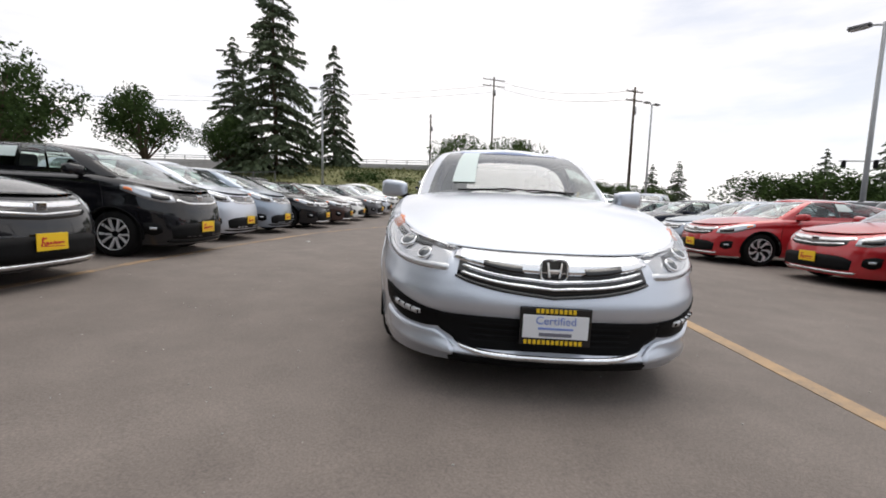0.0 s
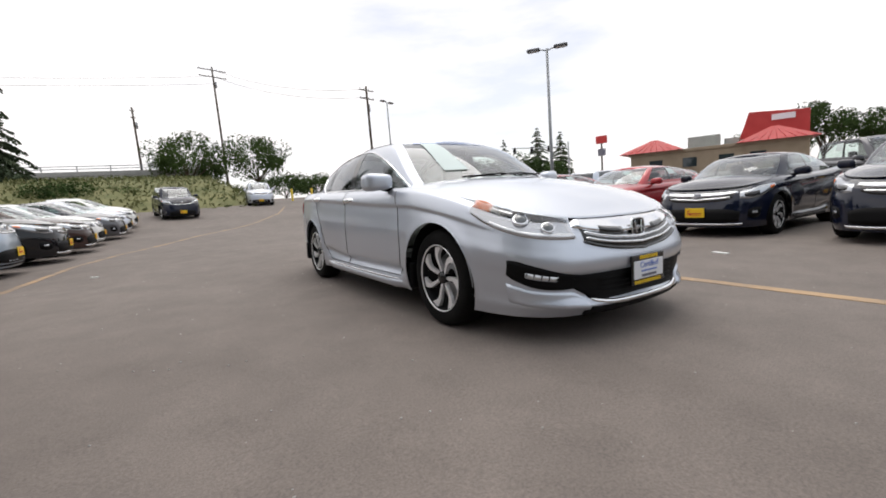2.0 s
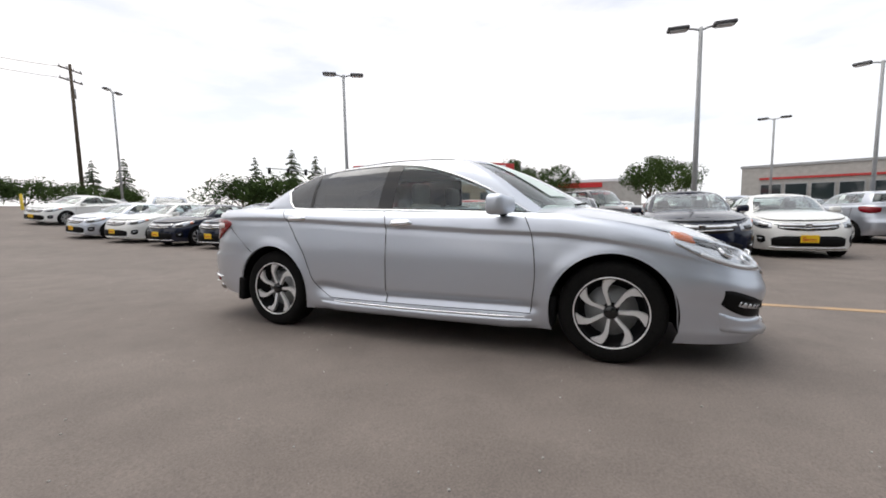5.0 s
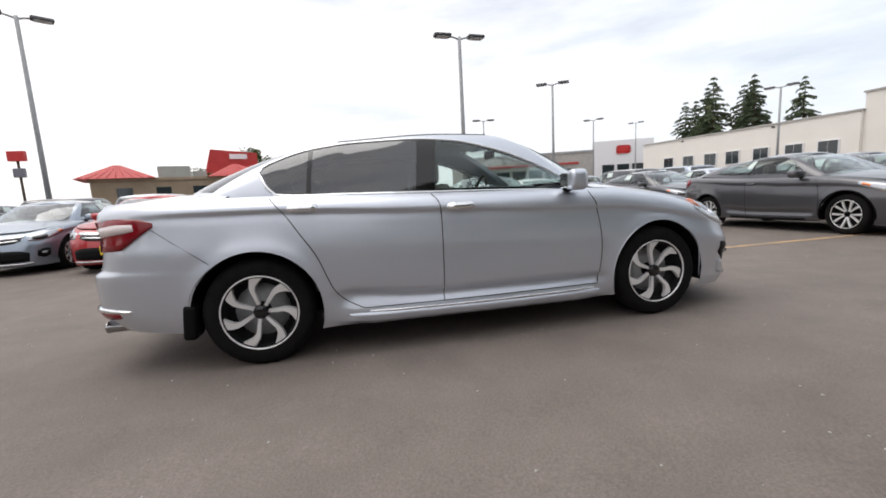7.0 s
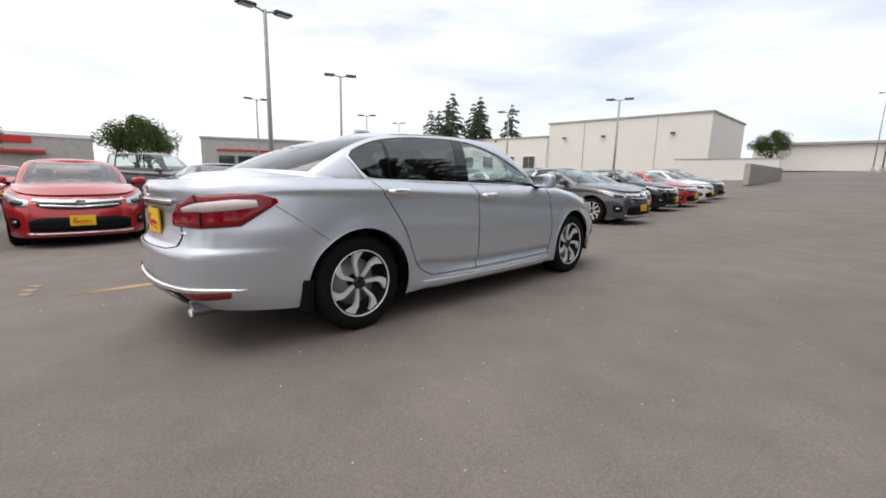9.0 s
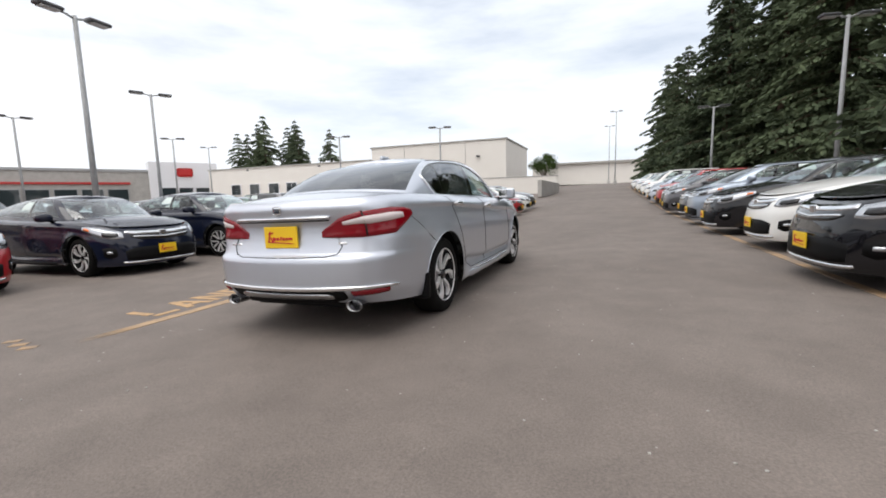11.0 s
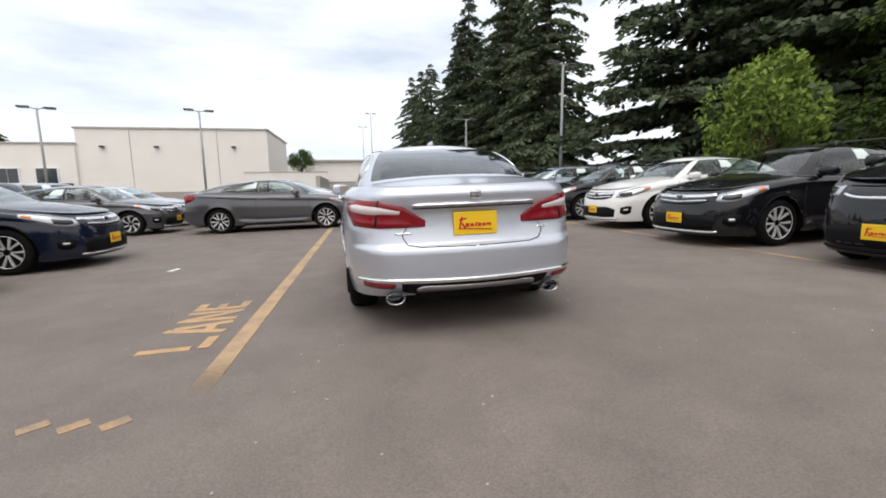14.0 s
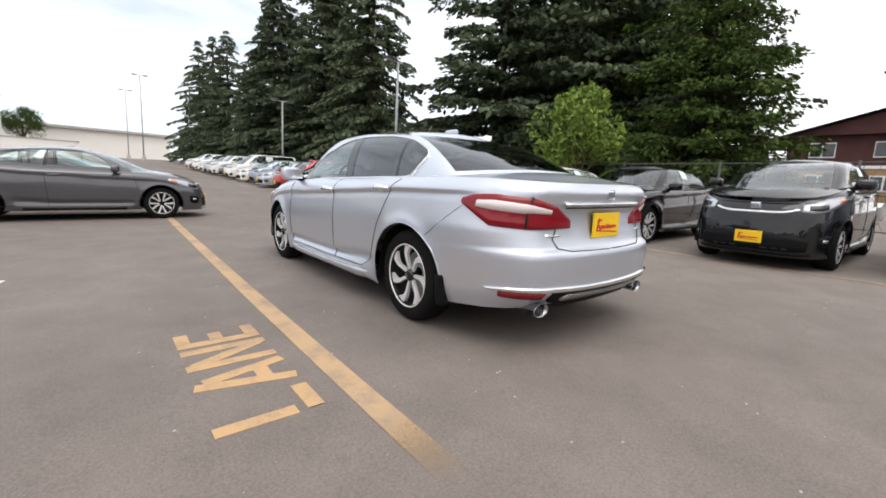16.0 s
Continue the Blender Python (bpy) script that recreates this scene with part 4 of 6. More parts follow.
    # seams
    for sd in (1, -1):
        d0, d1, d2 = sh.at_y(door_y0), sh.at_y(p["gh"][6][1] - 0.05), sh.at_y(lo_r - 0.25)
        zt0 = float(sh.zt(door_y0))
        lines = [[(d0, 0.27), (d0 - 0.01, 0.6), (d0 + 0.05, zt0 - 0.03)], [(d1, 0.27), (d1 + 0.01, 0.6), (d1 + 0.03, float(sh.zt(0.1)) - 0.015)]]
        if door == "four":
            zz = float(sh.zt(lo_r))
            lines.append([(d2 - 0.05, 0.28), (d2 - 0.02, 0.42), (d2 + 0.05, 0.62), (d2 + 0.15, 0.76), (d2 + 0.22, zz - 0.03)])
        lines.append([(d0, 0.275), (d1, 0.275), (d2 - 0.05, 0.285)])
        if fine:
            way = lambda *pts: [(sh.at_y(yy), zz) for yy, zz in pts]
            lines = [way((-0.84, 0.955), (-0.89, 0.83), (-0.915, 0.57), (-0.885, 0.31)), way((0.27, 1.0), (0.225, 0.90), (0.228, 0.6), (0.235, 0.30)),
                     way((1.27, 1.025), (1.19, 0.93), (1.10, 0.79), (1.02, 0.66), (0.92, 0.42), (0.78, 0.315), (0.70, 0.302)), way((-0.885, 0.30), (0.0, 0.296), (0.70, 0.302))]
        for ln in lines:
            put("door_seam", line_mesh("door_seam", sh, [tuple(k) for k in cspline(ln, 6)], 0.0032 if fine else 0.004, sd), GAP_AND_SHADE, car)
        for hy_, k in ((p["gh"][5][1] - 0.08, 0), (p["gh"][8][1] + 0.04, 1)):
            if door != "four" and k:
                continue
            zh = 0.865 * zbelt + 0.02 + 0.03 * k
            if fine:
                zh, hy_ = ((0.905, 0.09), (0.948, 1.08))[k]
            s0 = sh.at_y(hy_ - 0.10)
            put("door_handle", patch_mesh("door_handle", sh, [(s0, zh - 0.004, zh + 0.018), (s0 + 0.1, zh - 0.012, zh + 0.022), (s0 + 0.20, zh - 0.006, zh + 0.016)], 0.03, sd, 3), CHROME if fine else body, car)
    # mirrors
    for sd in (1, -1):
        my = p["gh"][3][1] + 0.12
        zb_ = float(sh.zt(my))
        bm = bmesh.new()
        bmesh.ops.create_cube(bm, size=1)
        bmesh.ops.bevel(bm, geom=bm.edges[:], offset=0.3, segments=4 if fine else 2, affect="EDGES", profile=0.55)
        for vv in bm.verts:
            k = vv.co.x * sd
            vv.co.z *= 0.140 * (1.0 + 0.25 * min(k, 0.3)) * (1.0 if vv.co.z > 0 else 0.9)
            vv.co.y = vv.co.y * 0.17 if vv.co.y < 0 else vv.co.y * 0.09
            vv.co.y += 0.05 * k
            vv.co.x *= 0.215
        bmesh.ops.translate(bm, vec=(sd * (p["W"] + 0.045), my, zb_ + 0.05), verts=bm.verts)
        mir = part("mirror", bm, body, car, smooth=True)
        put("mirror_arm", tube_mesh("mirror_arm", [(sd * p["W"] * 0.80, my - 0.02, zb_ - 0.02), (sd * (p["W"] * 0.9), my - 0.01, zb_ - 0.01), (sd * (p["W"] + 0.0), my, zb_ + 0.01)], 0.026, 6), TRIM, mir)
        bm = box_bm(0.19, 0.008, 0.10, (sd * (p["W"] + 0.045), my + 0.043, zb_ + 0.055), 0.003)
        part("mirror_glass", bm, CHROME, mir)
    return car, sh, cab, q


def plate_on(parent, at, turn, w=0.305, h=0.155, mat=None, name="dealer_plate", label="yellow dealer plate with a red script", tilt=0):
    e = put(name, box_mesh_cached("plate", w, 0.012, h, 0.004), mat or PLATE_YELLOW, parent, label)
    e.matrix_local = pose(*at, tilt, 0, turn)
    bars = [(-0.105, 0.004, 0.012, 0.085, 14), (-0.088, 0.03, 0.05, 0.011, -12), (-0.082, -0.018, 0.012, 0.05, -35), (-0.058, -0.012, 0.026, 0.026, 10), (-0.025, -0.012, 0.024, 0.022, -8),
            (0.004, -0.008, 0.012, 0.03, 20), (0.028, -0.012, 0.022, 0.024, 8), (0.058, -0.012, 0.024, 0.02, -10), (0.092, -0.01, 0.034, 0.016, 5), (0.0, -0.04, 0.23, 0.007, 3)]
    bm = bmesh.new()
    for bx, bz, bw, bh, an in bars:
        k = w / 0.305
        box_bm(bw * k, 0.006, bh * k, (bx * k, -0.007, bz * k), 0.0015, bm=bm, turn=Matrix.Rotation(radians(an), 4, "Y"))
    part("script", bm, INK_RED, e)
    return e


BOXES = {}


def box_mesh_cached(key, sx, sy, sz, bevel=0.0):
    k = (key, round(sx, 4), round(sy, 4), round(sz, 4))
    if k not in BOXES:
        bm = box_bm(sx, sy, sz, bevel=bevel)
        me = bpy.data.meshes.new(key)
        bm.to_mesh(me)
        bm.free()
        BOXES[k] = me
    return BOXES[k].copy() if BOXES[k].materials else BOXES[k]


def dress_plain(car, sh, p, kind, cladding=False):
    """Lamps, grille, intakes and plates of a lot car."""
    z1 = float(sh.zt(p["yf"] + 0.2))
    zh = z1 - 0.02
    b = 0.62 if kind != "hatch" else 0.52
    if kind == "hatch":
        put("grille", patch_mesh("grille", sh, [(0, zh - 0.165, zh - 0.055), (b * 0.6, zh - 0.155, zh - 0.05), (b * 0.98, zh - 0.11, zh - 0.045)], 0.004, 1, 5, mirror=True), GLOSS_BLACK, car)
        put("grille_bar", patch_mesh("grille_bar", sh, [(0, zh - 0.185, zh - 0.160), (b * 0.6, zh - 0.178, zh - 0.155), (b * 0.98, zh - 0.128, zh - 0.105)], 0.014, 1, 3, mirror=True), CHROME, car)
    else:
        put("grille", patch_mesh("grille", sh, [(0, zh - 0.21, zh - 0.055), (b * 0.6, zh - 0.19, zh - 0.045), (b * 0.9, zh - 0.13, zh - 0.04)], 0.004, 1, 5, mirror=True), GLOSS_BLACK, car)
        put("grille_bar", patch_mesh("grille_bar", sh, [(0, zh - 0.115, zh - 0.062), (b * 0.7, zh - 0.098, zh - 0.048), (b * 0.98, zh - 0.070, zh - 0.038)], 0.014, 1, 3, mirror=True), CHROME, car)
        put("grille_slat", patch_mesh("grille_slat", sh, [(0, zh - 0.172, zh - 0.156), (b * 0.85, zh - 0.140, zh - 0.126)], 0.012, 1, 3, mirror=True), CHROME, car)
    put("lower_intake", patch_mesh("lower_intake", sh, [(0, 0.25, 0.46), (0.45, 0.25, 0.46), (0.68, 0.27, 0.40)], 0.004, 1, 4, mirror=True), TRIM, car)
    put("chin_strip", patch_mesh("chin_strip", sh, [(0, 0.205, 0.232), (0.5, 0.205, 0.232), (0.72, 0.22, 0.24)], 0.014, 1, 3, mirror=True), CHROME if kind == "sedan" else TRIM, car)
    bm = box_bm(0.12, 0.03, 0.10, (0, 0, 0), 0.012)
    em = part("badge", bm, CHROME, car)
    pt = sh.point(0, zh - 0.10)
    em.matrix_local = pose(0, pt[1] - 0.012, zh - 0.10)
    for sd in (1, -1):
        put("headlight", patch_mesh("headlight", sh, [(b - 0.03, zh - 0.150, zh - 0.055), (b + 0.14, zh - 0.160, zh - 0.02), (b + 0.34, zh - 0.125, zh + 0.025), (b + 0.54, zh - 0.06, zh + 0.05), (b + 0.72, zh + 0.01, zh + 0.055)], 0.006, sd, 4), LOT_LAMP, car)
        put("lamp_bezel", patch_mesh("lamp_bezel", sh, [(b + 0.03, zh - 0.125, zh - 0.080), (b + 0.20, zh - 0.130, zh - 0.06), (b + 0.34, zh - 0.095, zh - 0.04)], 0.010, sd, 3), GLOSS_BLACK, car)
        put("turn_signal", patch_mesh("turn_signal", sh, [(b + 0.52, zh - 0.03, zh + 0.01), (b + 0.58, zh - 0.012, zh + 0.026), (b + 0.66, zh + 0.008, zh + 0.034)], 0.011, sd, 3), AMBER, car)
        put("fog_recess", patch_mesh("fog_recess", sh, [(0.72, 0.36, 0.44), (0.85, 0.31, 0.48), (0.98, 0.36, 0.47)], 0.005, sd, 3), TRIM, car)
        put("fog_lamp", patch_mesh("fog_lamp", sh, [(0.80, 0.385, 0.42), (0.9, 0.385, 0.42)], 0.014, sd, 3), LOT_LAMP, car)
        L = sh.length
        zr = float(sh.zt(p["yr"] - 0.2))
        put("tail_light", patch_mesh("tail_light", sh, [(L - 0.42, zr - 0.20, zr - 0.09), (L - 0.65, zr - 0.24, zr - 0.06), (L - 0.9, zr - 0.2, zr - 0.04), (L - 1.08, zr - 0.1, zr - 0.05)][::-1], 0.008, sd, 4), RED_LENS, car)
        s0, s1 = sh.at_y(p["axle"][0] + 0.45), sh.at_y(p["axle"][1] - 0.45)
        put("side_skirt", patch_mesh("side_skirt", sh, [(s0, 0.20, 0.255), ((s0 + s1) / 2, 0.21, 0.25), (s1, 0.21, 0.26)], 0.012, sd, 3), TRIM, car)
    pz = 0.41 if kind != "tall" else 0.5
    pt = sh.point(0, pz)
    plate_on(car, (0.0, pt[1] - 0.022, pz), 0)
    pt = sh.point(sh.length, zr - 0.16)
    plate_on(car, (0.0, pt[1] + 0.02, zr - 0.2), 180)
    return car

# ---- the silver sedan ----
HERO = variant(SEDAN, zt=([-2.4, -2.2, -2.0, -1.7, -1.3, -1.0, -0.3, 0.6, 1.4, 2.0, 2.5], [0.69, 0.715, 0.775, 0.86, 0.935, 0.972, 0.99, 1.012, 1.04, 1.045, 1.02]),
               nose=([0, 0.06, 0.11, 0.16, 0.22, 0.40, 0.50, 0.56, 0.72, 0.88, 1.0], [0.05, 0.02, 0.0, 0.025, 0.04, 0.034, 0.004, 0.0, 0.025, 0.075, 0.15]),
               tail=([0, 0.08, 0.15, 0.40, 0.455, 0.49, 0.75, 0.86, 0.93, 1.0], [0.12, 0.05, 0.006, 0.0, 0.012, 0.05, 0.085, 0.06, 0.05, 0.08]),
               roof=([-1.3, -0.4, 0.2, 0.8, 1.9], [1.395, 1.402, 1.418, 1.395, 1.36]), roof_crown=0.056,
               side_glass=dict(low=([-0.88, -0.62, 0.27, 0.79, 1.235, 1.27, 1.348], [0.962, 0.98, 1.012, 1.026, 1.042, 1.062, 1.19]),
                               high=([-0.88, -0.65, -0.475, -0.22, 0.07, 0.346, 0.69, 1.02, 1.25, 1.33, 1.348], [0.966, 1.10, 1.19, 1.293, 1.365, 1.384, 1.376, 1.338, 1.266, 1.222, 1.196]),
                               b_pillar=(0.215, 0.335), divider=1.035))


def build_hero():
    p = HERO
    car, sh, cab, q = build_car("silver_sedan", p, "silver", True, "blade", GLASS, TINT)
    L = sh.length
    P = lambda nm, cols, proud, mat, sd=1, m=5, mirror=False, label="", parent=None, sharp=False: put(nm, patch_mesh(nm, sh, cols, proud, sd, m, mirror=mirror, sharp=sharp), mat, parent or car, label)
    # nose
    P("grille", [(0, 0.512, 0.700), (0.25, 0.535, 0.704), (0.38, 0.560, 0.710), (0.49, 0.592, 0.716)], 0.003, GLOSS_BLACK, mirror=True, label="black grille with chrome bars")
    P("grille_bar", [(0, 0.612, 0.690), (0.22, 0.618, 0.690), (0.38, 0.636, 0.694), (0.52, 0.668, 0.702)], 0.020, CHROME, mirror=True, label="broad chrome bar")
    # black strips laid on the bar paint the darkness along its lower half
    P("grille_shadow_slot", [(0.12, 0.606, 0.632), (0.25, 0.614, 0.642), (0.37, 0.636, 0.656)], 0.0215, GLOSS_BLACK, 1, 3)
    P("grille_shadow_slot", [(0.12, 0.606, 0.632), (0.25, 0.614, 0.642), (0.37, 0.636, 0.656)], 0.0215, GLOSS_BLACK, -1, 3)
    for z in (0.578, 0.548):
        P("grille_slat", [(0, z - 0.005, z + 0.005), (0.22, z + 0.010, z + 0.020), (0.36, z + 0.030, z + 0.040), (0.46, z + 0.055, z + 0.062)], 0.014, CHROME, m=3, mirror=True)
    P("grille_rim", [(0, 0.505, 0.517), (0.22, 0.524, 0.538), (0.38, 0.552, 0.566), (0.49, 0.586, 0.596)], 0.010, GLOSS_BLACK, m=3, mirror=True)
    P("lower_intake", [(0, 0.25, 0.405), (0.40, 0.25, 0.405), (0.48, 0.29, 0.405), (0.56, 0.335, 0.41)], 0.004, TRIM, mirror=True, label="black honeycomb lower intake")
    for z in (0.275, 0.305, 0.335, 0.365):
        P("intake_slat", [(0, z, z + 0.010), (0.43, z, z + 0.010)], 0.010, TRIM, m=3, mirror=True)
    P("chin_strip", [(0, 0.216, 0.234), (0.28, 0.220, 0.238), (0.41, 0.238, 0.254), (0.45, 0.252, 0.262)], 0.014, CHROME, m=3, mirror=True, label="chrome chin strip")
    P("chin_spoiler", [(0, 0.165, 0.210), (0.4, 0.168, 0.216), (0.52, 0.172, 0.225)], 0.006, TRIM, m=3, mirror=True)
    for sd in (1, -1):
        def lid(cols):
            """Keeps the lamp's upper edge under the hood's."""
            return [(s_, lo_, min(hi_, float(sh.zt(sh.point(s_, hi_ - 0.02, 1)[1])) - 0.012)) for s_, lo_, hi_ in cols]
        lamp = lid([(0.50, 0.604, 0.70), (0.62, 0.606, 0.735), (0.78, 0.622, 0.79), (0.92, 0.655, 0.83), (1.06, 0.705, 0.852), (1.22, 0.795, 0.868)])
        hl = P("headlight", lamp, 0.002, LAMP_BOX, sd, label="clear headlight with two projectors and an amber end")
        P("lamp_strip", [(s_, lo_ + 0.006, lo_ + 0.028) for s_, lo_, hi_ in lamp[:-1]], 0.012, REFLECTOR, sd, 3, parent=hl, label="pale light strip")
        P("lamp_bezel", [(s_ + 0.01, lo_ + 0.7 * (hi_ - lo_), hi_ - 0.010) for s_, lo_, hi_ in lamp[1:-1]], 0.007, GLOSS_BLACK, sd, 3, parent=hl)
        for s_, z_, r_ in ((0.67, 0.668, 0.040), (0.83, 0.718, 0.048)):
            c, n = Vector(sh.point(s_, z_, sd)), Vector(sh.normal(s_, z_, sd))
            for nm, rr, hh, mt in (("projector_ring", r_, 0.012, CHROME), ("projector_lens", r_ * 0.78, 0.015, LENS_DARK)):
                me = lathe_mesh(nm, [(rr, 0.0), (rr, hh), (rr * 0.85, hh + 0.004), (0.0, hh + (0.012 if mt is LENS_DARK else -0.006))], 20, "z")
                o = put(nm, me, mt, hl)
                o.matrix_local = Matrix.Translation(c + n * 0.003) @ n.to_track_quat("Z", "Y").to_matrix().to_4x4()
        P("turn_signal", [(1.03, 0.775, 0.815), (1.10, 0.792, 0.842), (1.19, 0.818, 0.856)], 0.010, AMBER, sd, 3, parent=hl)
        P("headlight_cover", [(s_, lo_ - 0.004, hi_ + 0.003) for s_, lo_, hi_ in lamp], 0.022, LENS, sd, 6, parent=hl)
        P("headlight_brow", [(s_, hi_ - 0.004, hi_ + 0.008) for s_, lo_, hi_ in lamp[:4]], 0.018, CHROME, sd, 3)
        fog = P("fog_recess", [(0.50, 0.335, 0.405), (0.62, 0.326, 0.425), (0.76, 0.340, 0.465), (0.88, 0.385, 0.50), (0.95, 0.43, 0.505)], 0.004, TRIM, sd)
        P("fog_lamp", [(0.62, 0.378, 0.402), (0.74, 0.392, 0.418), (0.84, 0.412, 0.438)], 0.016, REFLECTOR, sd, 3, parent=fog, label="row of small white lamps")
        for k in range(5):
            s_ = 0.645 + 0.042 * k
            z_ = 0.384 + 0.0085 * k
            P("lamp_divider", [(s_, z_, z_ + 0.02), (s_ + 0.008, z_, z_ + 0.02)], 0.019, GLOSS_BLACK, sd, 2, parent=fog)
        P("bumper_wing", [(0.46, 0.215, 0.235), (0.54, 0.212, 0.305), (0.66, 0.222, 0.315), (0.80, 0.235, 0.330), (0.96, 0.26, 0.375)], 0.014, SILVER, sd, 5)
        # flank
        s0, s1 = sh.at_y(p["axle"][0] + 0.42), sh.at_y(p["axle"][1] - 0.44)
        P("side_skirt", [(s0, 0.20, 0.262), ((s0 + s1) / 2, 0.205, 0.258), (s1, 0.215, 0.275)], 0.020, SILVER, sd, 4)
        P("skirt_trim", [(s0 + 0.02, 0.268, 0.278), ((s0 + s1) / 2, 0.262, 0.272), (s1 - 0.15, 0.275, 0.285)], 0.020, CHROME, sd, 3)
        for yy in (p["axle"][0] + 0.395, p["axle"][1] + 0.405):
            part("mud_flap", box_bm(0.17, 0.075, 0.21, (sd * 0.815, yy - 0.012, 0.318), 0.02, turn=Matrix.Rotation(radians(5), 4, "X")), TRIM, car)
        put("roof_ditch", tube_mesh("roof_ditch", [cab[i, -1] * (sd, 1, 1) + np.array([0, 0, 0.002]) for i in range(q[3], q[11])], 0.003, 5), GAP_AND_SHADE, car)
        # tail
        tl = P("tail_light", [(L - 1.14, 0.912, 0.918), (L - 1.03, 0.850, 0.950), (L - 0.90, 0.772, 0.955), (L - 0.66, 0.757, 0.938), (L - 0.50, 0.758, 0.897), (L - 0.31, 0.762, 0.785)], 0.012, RED_LENS, sd, 6, sharp=True)
        P("reverse_lamp", [(L - 1.05, 0.885, 0.915), (L - 0.90, 0.866, 0.922), (L - 0.70, 0.850, 0.906), (L - 0.66, 0.855, 0.900), (L - 0.46, 0.846, 0.862)], 0.015, WHITE_LENS, sd, 3, parent=tl, sharp=True)
        P("lamp_divider", [(L - 0.69, 0.765, 0.945), (L - 0.675, 0.765, 0.945)], 0.015, GAP_AND_SHADE, sd, 3, parent=tl)
        P("rear_reflector", [(L - 0.90, 0.365, 0.392), (L - 0.74, 0.358, 0.396), (L - 0.56, 0.358, 0.386)], 0.012, RED_LENS, sd, 3)
        put("trunk_seam", line_mesh("trunk_seam", sh, [(L - 0.46, 0.78), (L - 0.50, 0.70), (L - 0.47, 0.645), (L - 0.38, 0.628), (L - 0.2, 0.625), (L - 0.01, 0.624)], 0.004, sd), GAP_AND_SHADE, car)
        put("bumper_seam", line_mesh("bumper_seam", sh, [(L - 1.10, 0.885), (L - 1.22, 0.80), (L - 1.42, 0.66)], 0.002, sd), GAP_AND_SHADE, car)
        ex = [(sd * 0.565, 2.0, 0.275), (sd * 0.565, 2.40, 0.268)]
        me = lathe_mesh("exhaust_tip", [(0.040, -0.30), (0.048, 0.0), (0.052, 0.006), (0.047, 0.008), (0.041, -0.02), (0.038, -0.2), (0.0, -0.21)], 24, "z")
        for v in me.vertices:
            v.co.x *= 1.3
            v.co.y *= 0.84
        o = put("exhaust_tip", me, EXHAUST, car)
        o.matrix_local = pose(sd * 0.565, 2.352, 0.278, -90)
        put("wiper", tube_mesh("wiper", [(sd * 0.1 - 0.35, -1.12, 1.035), (sd * 0.1 + 0.0, -1.17, 1.055), (sd * 0.1 + 0.30, -1.12, 1.045)], 0.006, 5), TRIM, car)
    pts = [tuple(sh.point(L - abs(s), 0.905, 1 if s > 0 else -1) + np.array([0, 0.012, 0])) for s in np.linspace(-0.44, 0.44, 23)]
    put("trunk_strip", tube_mesh("trunk_strip", pts, 0.011, 8), CHROME, car)
    # dark bar that stands in for the shade under the chrome strip
    pts = [(x, y + 0.004, z - 0.02) for x, y, z in pts]
    put("trunk_recess", tube_mesh("trunk_recess", pts, 0.006, 6), GAP_AND_SHADE, car)
    P("model_badge", [(L - 0.56, 0.712, 0.727), (L - 0.42, 0.712, 0.727)], 0.004, CHROME, 1, 2)
    P("trim_badge", [(L - 0.54, 0.712, 0.727), (L - 0.46, 0.712, 0.727)], 0.004, CHROME, -1, 2)
    for nm, cols, proud, mat in (("bumper_trim", [(0, 0.392, 0.412), (0.25, 0.394, 0.414), (0.50, 0.398, 0.420), (0.80, 0.402, 0.420), (0.98, 0.398, 0.406)], 0.020, CHROME),
                                 ("diffuser_recess", [(0, 0.302, 0.386), (0.2, 0.302, 0.386), (0.45, 0.305, 0.388), (0.56, 0.338, 0.388)], 0.008, TRIM),
                                 ("diffuser_bar", [(0, 0.330, 0.362), (0.2, 0.330, 0.364), (0.38, 0.332, 0.368), (0.45, 0.334, 0.352)], 0.022, EXHAUST)):
        put(nm, patch_mesh(nm, sh, cols, proud, 1, 4, mirror=True, rear=True), mat, car)
    rows = []
    for z, d in ((0.265, 0.010), (0.30, 0.010)):
        rows.append([tuple(sh.point(L - abs(s), z, 1 if s > 0 else -1) + np.array([0, d, 0])) for s in np.linspace(-0.45, 0.45, 19)])
    put("rear_valance", mesh_of("rear_valance", rows[0] + rows[1], [(i, i + 1, i + 20, i + 19) for i in range(18)]), TRIM, car)
    # lip on the trunk, aerial fin, front badge
    bm = box_bm(0.04, 0.16, 0.05, (0, 0.78, 1.455), 0.018)
    part("aerial_fin", bm, SILVER, car)
    emblem = new("emblem", None)
    emblem.parent = car
    py = sh.point(0, 0.64)[1] - 0.034
    emblem.matrix_local = pose(0, py, 0.638, -6)
    ring = [(0.062 * math.copysign(abs(math.cos(a)) ** 0.45, math.cos(a)), 0, 0.052 * math.copysign(abs(math.sin(a)) ** 0.45, math.sin(a))) for a in np.linspace(0, 2 * math.pi, 33)[:-1]]
    put("emblem_rim", tube_mesh("emblem_rim", ring, 0.0065, 6, closed=True), CHROME, emblem)
    part("emblem_plate", box_bm(0.112, 0.006, 0.092, (0, 0.004, 0), 0.002), GLOSS_BLACK, emblem)
    bm = box_bm(0.013, 0.014, 0.072, (-0.028, -0.002, 0), 0.003, turn=Matrix.Rotation(radians(-8), 4, "Y"))
    box_bm(0.013, 0.014, 0.072, (0.028, -0.002, 0), 0.003, bm=bm, turn=Matrix.Rotation(radians(8), 4, "Y"))
    box_bm(0.05, 0.014, 0.014, (0, -0.002, -0.002), 0.003, bm=bm)
    part("emblem_bars", bm, CHROME, emblem)
